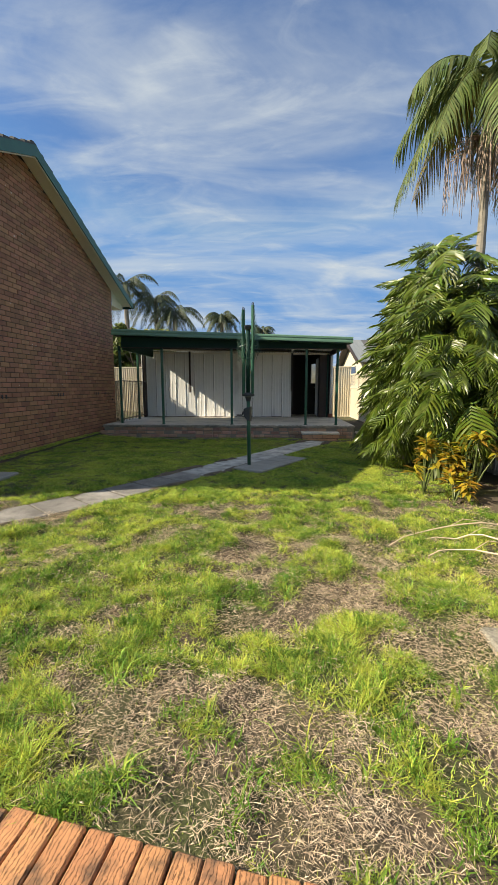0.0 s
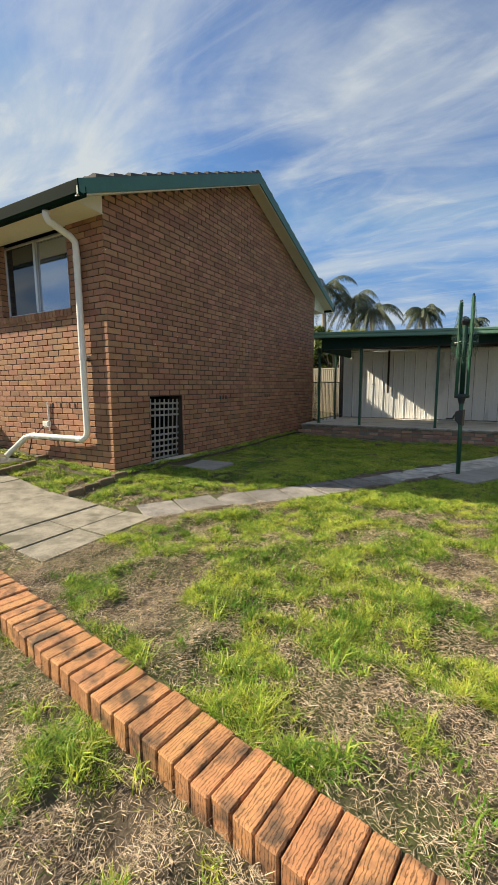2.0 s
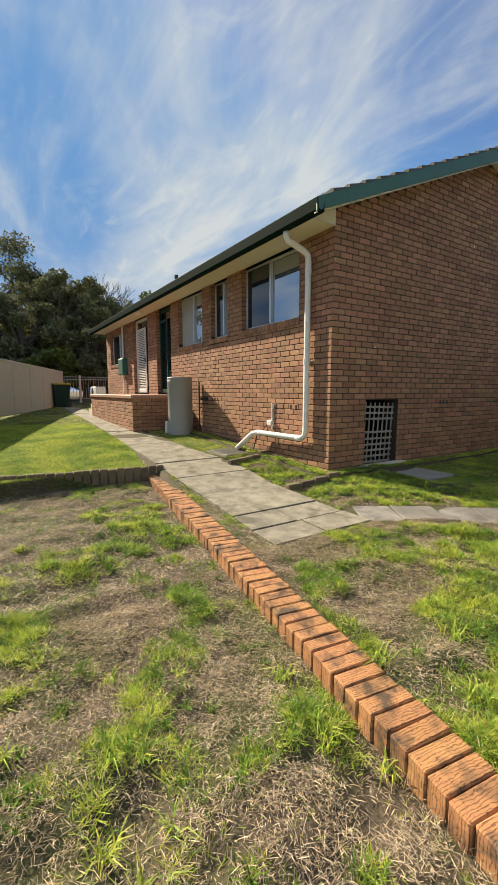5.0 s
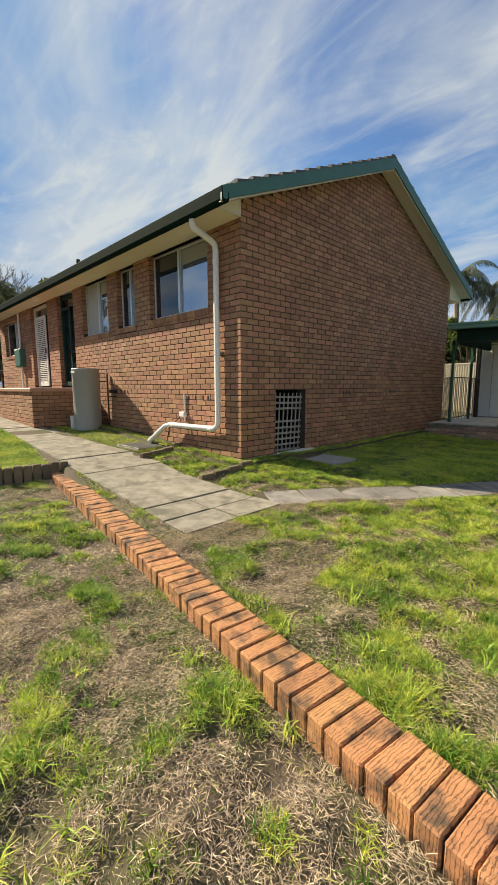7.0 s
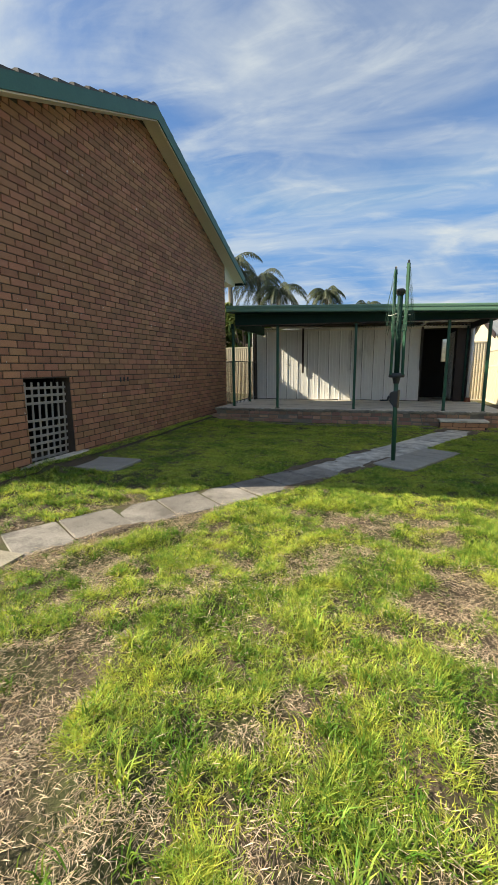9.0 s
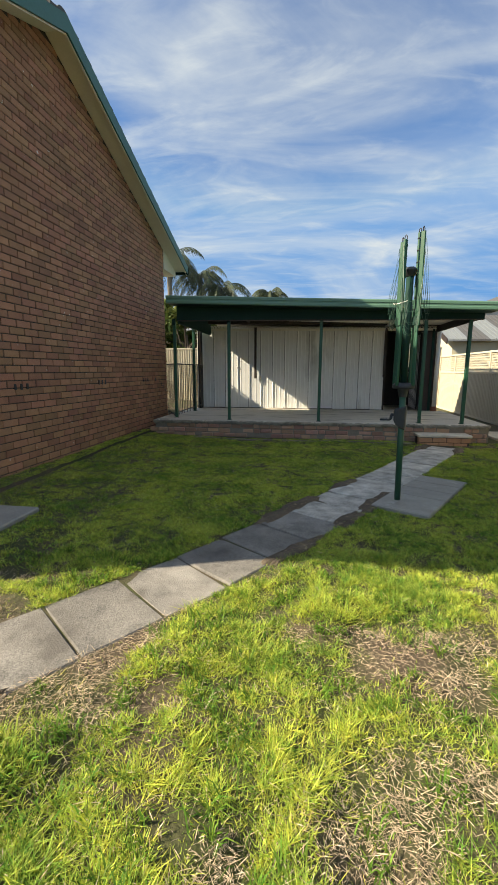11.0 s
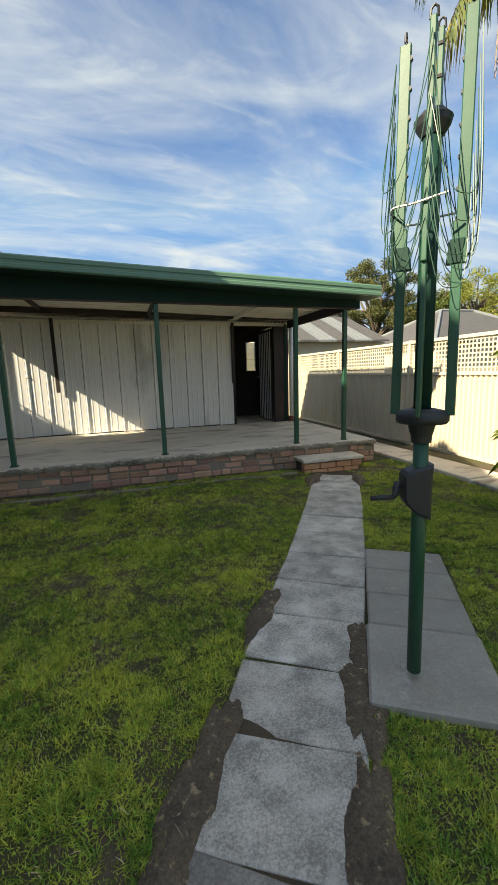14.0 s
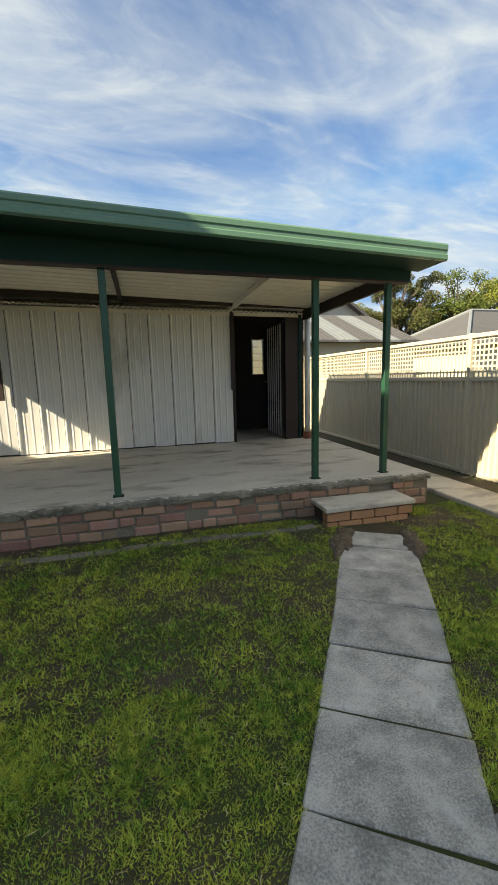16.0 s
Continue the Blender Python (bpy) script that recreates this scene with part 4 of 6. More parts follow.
def build_verandah():
    v = thing("verandah", "dark green verandah frame with a flat metal roof", "verandah")
    posts = [(0.70, 6.46), (0.70, 7.84), (1.854, BEAM_Y), (3.589, BEAM_Y), (5.423, BEAM_Y), (6.17, BEAM_Y)]
    me = None
    for x, y in posts:
        p = part("post", Shape().soft(x - 0.028, y - 0.028, DECK_Z, x + 0.028, y + 0.028, 2.09, 0.004), GREEN, v)
        part("foot", Shape().soft(x - 0.045, y - 0.04, DECK_Z, x + 0.045, y + 0.04, DECK_Z + 0.008, 0.002), GREEN_DARK, p)
        part("top_plate", Shape().soft(x - 0.03, y - 0.05, 2.04, x + 0.03, y - 0.030, 2.16, 0.003), GREEN_DARK, p)
    part("beam", Shape().prism([(0.86, 2.095), (6.36, 2.035), (6.36, 2.27), (0.86, 2.42)], BEAM_Y - 0.075, BEAM_Y - 0.032, "y"), GREEN_DARK, v, "deep green front beam")
    part("beam_lip", Shape().prism([(0.86, 2.083), (6.36, 2.023), (6.36, 2.035), (0.86, 2.095)], BEAM_Y - 0.085, BEAM_Y + 0.02, "y"), DARK_TIMBER, v)
    for x0, x1 in ((0.86, 0.905), (6.315, 6.36)):
        z = 2.03 if x0 < 2 else 2.04
        part("side_beam", Shape().box(x0, BEAM_Y - 0.03, z, x1, SHED_Y - 0.02, z + (0.345 if x0 < 2 else 0.17)), GREEN_DARK if x0 < 2 else DARK_TIMBER, v)
    # fascia: folded metal with two ribs
    f = Shape()
    prof = [(0.0, 0.0), (-0.012, 0.012), (-0.012, 0.045), (-0.004, 0.055), (-0.004, 0.080), (-0.012, 0.09), (-0.012, 0.125), (0.0, 0.14), (0.016, 0.14), (0.016, 0.0)]
    vv = []
    for x in (0.78, 6.44):
        zt = fascia_top(x) - 0.14
        vv += [(x, FASCIA_Y + a, zt + b) for a, b in prof]
    n = len(prof)
    f.add(vv, [tuple(range(n - 1, -1, -1)), tuple(range(n, 2 * n))] + [(i, (i + 1) % n, n + (i + 1) % n, n + i) for i in range(n)])
    part("fascia", f, FASCIA, v, "faded green folded metal fascia")
    part("fascia_underside", Shape().prism([(0.785, fascia_top(0.785) - 0.138), (6.435, fascia_top(6.435) - 0.138), (6.435, fascia_top(6.435) - 0.132), (0.785, fascia_top(0.785) - 0.132)], FASCIA_Y + 0.017, BEAM_Y - 0.08, "y"), GREEN_DARK, v)
    # roof sheets: pans with ribs that run across, level with the fascia
    def sheet(x0, x1, y0, y1, drop, material, name, pitch=0.19):
        s = Shape()
        y, pts = y0, []
        while y < y1:
            pts += [(y, 0.0), (y + pitch * 0.72, 0.0), (y + pitch * 0.80, 0.022), (y + pitch * 0.92, 0.022)]
            y += pitch
        pts = [(a, b) for a, b in pts if a <= y1] + [(y1, 0.0)]
        verts = [(x, a, fascia_top(x) - drop + b) for x in (x0, x1) for a, b in pts]
        m = len(pts)
        s.add(verts, [(i, i + 1, m + i + 1, m + i) for i in range(m - 1)])
        return part(name, s, material, v, "cream ribbed roof sheeting")
    sheet(0.79, 6.43, FASCIA_Y + 0.02, 10.5, 0.09, SHEET, "roof_sheet")
    sheet(0.79, 6.43, FASCIA_Y + 0.02, 10.5, 0.05, FASCIA, "roof_top_sheet", 0.25)
    # rafters under the sheets
    for x in (1.9, 3.62, 5.15):
        z = fascia_top(x) - 0.10
        part("rafter", Shape().box(x, BEAM_Y - 0.03, z - 0.06, x + 0.045, SHED_Y + 0.02, z), DARK_TIMBER if x < 4 else SHEET, v)
    part("wall_beam", Shape().prism([(0.70, 2.27), (6.36, 2.16), (6.36, 2.24), (0.70, 2.36)], SHED_Y - 0.30, SHED_Y - 0.25, "y"), DARK_TIMBER, v)
    part("hanging_strut", Shape().soft(2.02, SHED_Y - 0.08, 0.95, 2.075, SHED_Y - 0.035, 2.2, 0.004), DARK_TIMBER, v)


build_verandah()


def build_shed():
    sh = thing("shed", "grey ribbed steel shed with an open doorway", "shed")
    def wall_top(x):
        return 2.20 - 0.012 * (x - SHED_X0)
    # cladding sheets, each with its folded edges
    x, i = SHED_X0, 0
    pitch = 0.302
    while x < 5.20 - 0.05:
        w = min(pitch, 5.20 - x) - 0.006
        prof = [(0, 0.0), (0.012, 0.018), (0.024, 0.018), (0.034, 0.0)]
        for k in (0.33, 0.66):
            c = w * k
            prof += [(c - 0.012, 0.0), (c - 0.007, 0.004), (c + 0.007, 0.004), (c + 0.012, 0.0)]
        prof += [(w, 0.0)]
        s = Shape()
        zt, zb = wall_top(x), DECK_Z + 0.015 + 0.006 * math.sin(i * 2.1)
        verts = [(x + a, SHED_Y - b, z) for z in (zb, zt) for a, b in prof] + [(x + a, SHED_Y + 0.03, z) for z in (zb, zt) for a in (0, w)]
        n = len(prof)
        faces = [(k, k + 1, n + k + 1, n + k) for k in range(n - 1)]
        part("cladding_sheet", s.add(verts[:2 * n], faces), SHED, sh)
        x += pitch; i += 1
    part("wall_frame", Shape().box(SHED_X0, SHED_Y + 0.012, DECK_Z, 5.195, SHED_Y + 0.05, 2.16), DARK_TIMBER, sh)
    part("head_rail", Shape().prism([(SHED_X0, 2.135), (6.40, 2.075), (6.40, 2.125), (SHED_X0, 2.19)], SHED_Y - 0.032, SHED_Y - 0.020, "y"), SHEET, sh, "pale head flashing")
    # the corrugated end of the roof above the wall
    s, verts = Shape(), []
    m = 0
    xx = 0.70
    while xx < 6.35:
        z = 2.225 - 0.0195 * (xx - 0.7) + 0.012 * math.sin(xx / 0.076 * 2 * math.pi)
        verts += [(xx, SHED_Y - 0.055, z), (xx, SHED_Y - 0.055, z + 0.022), (xx, SHED_Y + 0.3, z + 0.022)]
        xx += 0.0152; m += 1
    s.add(verts, [q for k in range(m - 1) for q in ((3 * k, 3 * k + 3, 3 * k + 4, 3 * k + 1), (3 * k + 1, 3 * k + 4, 3 * k + 5, 3 * k + 2))])
    part("corrugated_edge", s, WHITE, sh, "pale corrugated sheet edge")
    # doorway
    part("door_jamb", Shape().soft(5.165, SHED_Y - 0.045, 1.0, 5.225, SHED_Y + 0.03, 2.17, 0.004), DARK_TIMBER, sh)
    part("door_jamb", Shape().soft(5.200, SHED_Y - 0.02, DECK_Z, 5.225, SHED_Y + 0.03, 1.0, 0.004), DARK_TIMBER, sh)
    part("door_jamb", Shape().soft(6.03, SHED_Y - 0.03, DECK_Z, 6.24, SHED_Y + 0.05, 2.14, 0.006), DARK_TIMBER, sh)
    part("corner_post", Shape().soft(6.245, SHED_Y - 0.035, DECK_Z, 6.30, SHED_Y + 0.05, 2.12, 0.006), GREEN_DARK, sh)
    part("corner_post", Shape().soft(0.615, 8.515, DECK_Z, 0.672, SHED_Y - 0.02, 2.16, 0.004), DARK_TIMBER, sh, "dark projecting corner post")
    part("flashing", Shape().soft(0.60, 8.50, DECK_Z, 0.614, 8.56, 2.14, 0.003), WHITE, sh)
    part("lintel", Shape().box(5.165, SHED_Y - 0.02, 2.09, 6.24, SHED_Y + 0.04, 2.17), DARK_TIMBER, sh)
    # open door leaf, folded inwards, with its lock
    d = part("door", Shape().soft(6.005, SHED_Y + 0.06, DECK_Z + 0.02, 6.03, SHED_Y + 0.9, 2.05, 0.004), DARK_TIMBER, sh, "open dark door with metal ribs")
    for k in range(7):
        part("rib", Shape().soft(5.993, SHED_Y + 0.10 + k * 0.11, DECK_Z + 0.03, 6.004, SHED_Y + 0.13 + k * 0.11, 2.0, 0.003), SHED, d)
    part("handle", Shape().tube([(6.0, SHED_Y + 0.82, 1.10), (5.95, SHED_Y + 0.82, 1.10)], 0.012, 8), GALV, d)
    # the shell behind; east wall, back wall and ceiling sheet coloured near-black
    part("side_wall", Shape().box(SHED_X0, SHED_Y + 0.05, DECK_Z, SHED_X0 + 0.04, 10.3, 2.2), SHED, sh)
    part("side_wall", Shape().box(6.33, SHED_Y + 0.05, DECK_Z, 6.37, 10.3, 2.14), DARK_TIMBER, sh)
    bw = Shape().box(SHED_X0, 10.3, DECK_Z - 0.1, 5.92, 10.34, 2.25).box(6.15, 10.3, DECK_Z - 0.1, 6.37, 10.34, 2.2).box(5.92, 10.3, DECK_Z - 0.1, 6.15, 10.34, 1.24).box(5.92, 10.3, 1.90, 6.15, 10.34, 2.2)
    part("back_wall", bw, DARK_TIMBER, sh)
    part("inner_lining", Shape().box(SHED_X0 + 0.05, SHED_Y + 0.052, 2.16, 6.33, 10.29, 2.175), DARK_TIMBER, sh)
    lw = part("louvre_window", Shape().box(5.915, 10.285, 1.235, 5.935, 10.35, 1.905).box(6.135, 10.285, 1.235, 6.155, 10.35, 1.905), ALU, sh, "small louvre window of pale glass blades")
    pale = mat("louvre_glass", (0.75, 0.78, 0.72), 0.3, (0.68, 0.70, 0.64), 3, 30, 0.05)
    pb = pale.node_tree.nodes["Principled BSDF"]
    pb.inputs["Transmission Weight"].default_value = 0.9
    for k in range(5):
        o = part("blade", Shape().soft(5.935, -0.07, -0.004, 6.135, 0.07, 0.004, 0.002, Matrix.Translation((0, 10.32, 1.31 + k * 0.128)) @ Matrix.Rotation(radians(62), 4, "X")), pale, lw)
        o.visible_shadow = False
    # small marks on the cladding
    part("latch", Shape().soft(1.56, SHED_Y - 0.022, 1.205, 1.63, SHED_Y - 0.004, 1.225, 0.003), GALV, sh)
    part("bracket", Shape().soft(3.36, SHED_Y - 0.022, 1.03, 3.39, SHED_Y - 0.002, 1.18, 0.007), GALV, sh)
    dp = thing("shed_downpipe", "white downpipe in a terracotta collar beside the shed", "downpipe")
    part("pipe", Shape().tube([(6.385, SHED_Y - 0.06, 0.29), (6.385, SHED_Y - 0.06, 2.14)], 0.045, 12), WHITE, dp, smooth=True)
    part("collar", Shape().tube([(6.385, SHED_Y - 0.06, DECK_Z), (6.385, SHED_Y - 0.06, 0.30)], [0.075, 0.062], 12), TERRACOTTA, dp)


build_shed()


def build_gate():
    def panel(name, a, b, z0, z1, label):
        a, b = Vector(a), Vector(b)
        g = thing(name, label, "fence")
        n = max(2, round((b - a).length / 0.12))
        for z in (z0 + 0.06, z1):
            part("rail", Shape().tube([(a.x, a.y, z), (b.x, b.y, z)], 0.013, 6), BLACK, g)
        for i in range(n + 1):
            p = a.lerp(b, i / n)
            part("bar", Shape().tube([(p.x, p.y, z0), (p.x, p.y, z1)], 0.0065, 6), BLACK, g)
        return g
    panel("metal_gate", (0.70, 6.49), (0.70, 7.81), DECK_Z + 0.04, 1.28, "black metal bar gate between verandah posts")
    panel("metal_fence", (0.70, 7.87), (0.70, 8.62), DECK_Z + 0.04, 1.28, "short black metal bar fence by the shed")
    panel("side_gate", (0.66, 6.53), (0.19, 7.38), DECK_Z - 0.02, 1.28, "narrow black metal gate running to the brick wall")


build_gate()


# ---- clothes hoist ----
def build_hoist():
    h = thing("clothes_hoist", "folded green rotary clothes hoist on a pole", "clothes line")
    x, y, zb = 4.245, 2.27, -0.06
    part("pole", Shape().tube([(x, y, zb), (x - 0.015, y, 1.05)], 0.028, 16), GREEN, h, smooth=True)
    part("inner_pole", Shape().tube([(x - 0.015, y, 1.0), (x - 0.02, y, 2.02)], 0.031, 14), GREEN_DARK, h, smooth=True)
    part("collar", Shape().tube([(x - 0.013, y, 0.915), (x - 0.013, y, 0.94), (x - 0.014, y, 0.975), (x - 0.014, y, 1.0)], [0.036, 0.038, 0.048, 0.052], 16), PLASTIC, h)
    hub = Shape()
    n = 24
    ring = [(0.045, 0.985), (0.088, 0.99), (0.094, 1.0), (0.094, 1.022), (0.085, 1.035), (0.04, 1.045)]
    v = [(x - 0.014 + r * math.cos(2 * math.pi * k / n), y + r * math.sin(2 * math.pi * k / n), z) for r, z in ring for k in range(n)]
    hub.add(v, [(i * n + k, i * n + (k + 1) % n, (i + 1) * n + (k + 1) % n, (i + 1) * n + k) for i in range(len(ring) - 1) for k in range(n)])
    part("hub", hub, PLASTIC, h, smooth=True)
    # winding box with its crank
    m = Matrix.Translation((x - 0.005, y, 0.0)) @ Matrix.Rotation(radians(160), 4, "Z")
    box = Shape()
    prof = [(-0.03, 0.615), (-0.033, 0.835), (0.02, 0.822), (0.062, 0.805), (0.074, 0.79), (0.072, 0.70), (0.062, 0.675), (0.02, 0.632)]
    vv = [m @ Vector((a, s * 0.034, b)) for s in (-1, 1) for a, b in prof]
    k = len(prof)
    inner = [m @ Vector((a * 0.85 + 0.005, s * 0.042, (b - 0.73) * 0.85 + 0.73)) for s in (-1, 1) for a, b in prof]
    box.add(vv + inner, [(i, (i + 1) % k, k + (i + 1) % k, k + i) for i in range(k)] + [(i, (i + 1) % k, 2 * k + (i + 1) % k, 2 * k + i) for i in range(k)]
            + [(k + i, k + (i + 1) % k, 3 * k + (i + 1) % k, 3 * k + i) for i in range(k)] + [tuple(range(2 * k, 3 * k)), tuple(range(3 * k, 4 * k))])
    b = part("crank_box", box, PLASTIC, h, "charcoal plastic winding box")
    c = [m @ Vector(p) for p in ((0.065, 0.0, 0.745), (0.092, 0.0, 0.75), (0.097, 0.005, 0.735), (0.10, 0.01, 0.712), (0.11, 0.015, 0.703))]
    part("crank_arm", Shape().tube(c, [0.013, 0.015, 0.014, 0.012, 0.010], 10), PLASTIC, b, smooth=True)
    part("crank_handle", Shape().tube([m @ Vector((0.105, 0.012, 0.703)), m @ Vector((0.195, 0.02, 0.700))], 0.010, 10), PLASTIC, b, smooth=True)
    part("head", Shape().tube([(x - 0.02, y, 1.955), (x - 0.02, y, 1.985), (x - 0.02, y, 2.005), (x - 0.02, y, 2.03)], [0.036, 0.056, 0.062, 0.038], 18), PLASTIC, h)
    # four arms folded up, each in a lower strut and an upper arm
    rng = random.Random(21)
    arms = []
    for k, (ang, top) in enumerate(((133, 2.26), (223, 2.24), (313, 2.30), (43, 2.33))):
        d = Vector((math.cos(radians(ang)), math.sin(radians(ang)), 0))
        side = Vector((-d.y, d.x, 0))
        c0 = Vector((x - 0.016, y, 0))
        foot, mid, tip = c0 + d * 0.095 + Vector((0, 0, 1.02)), c0 + d * 0.09 + Vector((0, 0, 1.60)), c0 + d * 0.098 + Vector((0, 0, top))
        def bar(p, q, w, t):
            z = (q - p).normalized()
            mm = Matrix((side.to_4d() * 0 + Vector((*side, 0)), Vector((*d, 0)), Vector((*z, 0)), Vector((0, 0, 0, 1)))).transposed()
            mm.translation = p
            return Shape().soft(-w, -t, 0, w, t, (q - p).length, 0.003, mm)
        part("strut", bar(foot, mid + Vector((0, 0, 0.08)), 0.0085, 0.017), GREEN, h)
        arm = part("arm", bar(mid + d * 0.012 - Vector((0, 0, 0.06)), tip, 0.0095, 0.0185), GREEN, h)
        part("joint", bar(mid - d * 0.01 - Vector((0, 0, 0.06)), mid + d * 0.0 + Vector((0, 0, 0.02)), 0.014, 0.024), GREEN_DARK, arm)
        hook = [tip + Vector((0, 0, 0.0)) - side * 0.012, tip + Vector((0, 0, 0.025)) - side * 0.010, tip + Vector((0, 0, 0.035)), tip + Vector((0, 0, 0.025)) + side * 0.010, tip + side * 0.012]
        part("tip_loop", Shape().tube(hook, 0.004, 6), BLACK, arm)
        for i in range(7):
            p = (mid + d * 0.012).lerp(tip, 0.12 + i * 0.135) - d * 0.016
            part("line_guide", Shape().tube([p - side * 0.008, p + side * 0.008], 0.008, 6), BLACK, arm)
        arms.append((mid, tip, d, side))
    # lines hang slack between neighbouring arms
    for k in range(4):
        a, b = arms[k], arms[(k + 1) % 4]
        for i in range(7):
            p, q = a[0].lerp(a[1], 0.12 + i * 0.135) + a[2] * 0.03, b[0].lerp(b[1], 0.12 + i * 0.135) + b[2] * 0.03
            out = (a[2] + b[2]).normalized()
            low = min(p.z, q.z) - rng.uniform(0.30, 0.55) * (0.45 + 0.13 * i)
            pts, bulge = [], rng.uniform(0.02, 0.05) + 0.009 * i
            for j in range(13):
                u = j / 12
                w = 1 - (2 * u - 1) ** 4
                s = p.lerp(q, u) + out * bulge * w
                s.z = p.lerp(q, u).z * (1 - w) + low * w
                pts.append(s)
            part("line", Shape().tube(pts, 0.0017, 4), WIRE, h)
    part("tie", Shape().tube([(x - 0.02 + 0.125 * math.cos(a), y + 0.125 * math.sin(a), 1.73 + 0.01 * math.sin(3 * a)) for a in [i * math.pi / 12 for i in range(18)]], 0.004, 5), WHITE, h, "white tie round the folded arms")


build_hoist()


# ---- cream side fence with lattice top ----
def build_fences():
    def steel_fence(name, a, b, z0, z1, lattice, label, first=0.0, span=2.37):
        a, b = Vector((*a, 0)), Vector((*b, 0))
        run = (b - a).normalized()
        m = Matrix.Translation(a) @ Matrix.Rotation(math.atan2(run.y, run.x), 4, "Z")
        L = (b - a).length
        f = thing(name, label, "fence")
        u = -first
        while u < L:
            lo, hi = max(u, 0), min(u + span, L)
            zt = z1 - (0.52 if lattice else 0.0)
            p = part("post", Shape().soft(lo - 0.025, -0.035, z0 - 0.1, lo + 0.025, 0.035, z1 + 0.01, 0.004, m), CREAM, f)
            if hi - lo > 0.1:
                # trapezoid ribs
                prof, x = [], lo + 0.025
                while x < hi - 0.025:
                    prof += [(x, -0.018), (x + 0.03, -0.018), (x + 0.045, 0.018), (x + 0.075, 0.018)]
                    x += 0.09
                prof = [(min(c, hi - 0.025), d) for c, d in prof]
                n = len(prof)
                v = [m @ Vector((c, d, z)) for z in (z0 - 0.04, zt - 0.02) for c, d in prof]
                part("panel", Shape().add(v, [(i, i + 1, n + i + 1, n + i) for i in range(n - 1)]), CREAM, f)
                part("rail", Shape().soft(lo + 0.025, -0.03, zt - 0.05, hi - 0.025, 0.03, zt, 0.004, m), CREAM, f)
                part("rail", Shape().soft(lo + 0.025, -0.03, z0 - 0.02, hi - 0.025, 0.03, z0 + 0.03, 0.004, m), CREAM, f)
                if lattice:
                    part("cap_rail", Shape().soft(lo + 0.025, -0.03, z1 - 0.05, hi - 0.025, 0.03, z1, 0.004, m), CREAM, f)
                    k = lo + 0.06
                    while k < hi - 0.04:
                        part("slat", Shape().box(k, -0.006, zt, k + 0.022, -0.001, z1 - 0.05, m), CREAM, f)
                        k += 0.065
                    k = zt + 0.05
                    while k < z1 - 0.08:
                        part("slat", Shape().box(lo + 0.025, 0.001, k, hi - 0.025, 0.006, k + 0.022, m), CREAM, f)
                        k += 0.065
            u += span
        return f
    steel_fence("side_fence", (7.85, 14.2), (7.85, -8.0), -0.10, 1.64, True, "cream ribbed steel fence with a lattice top", first=0.0, span=2.42)
    steel_fence("back_fence", (-14, 13.2), (7.85, 13.2), -0.10, 1.95, False, "cream ribbed steel fence at the back")
    steel_fence("yard_fence", (-17.2, -1.0), (-4.6, -5.65), 0.45, 2.1, False, "cream ribbed steel fence along the upper lawn", span=1.75)


build_fences()


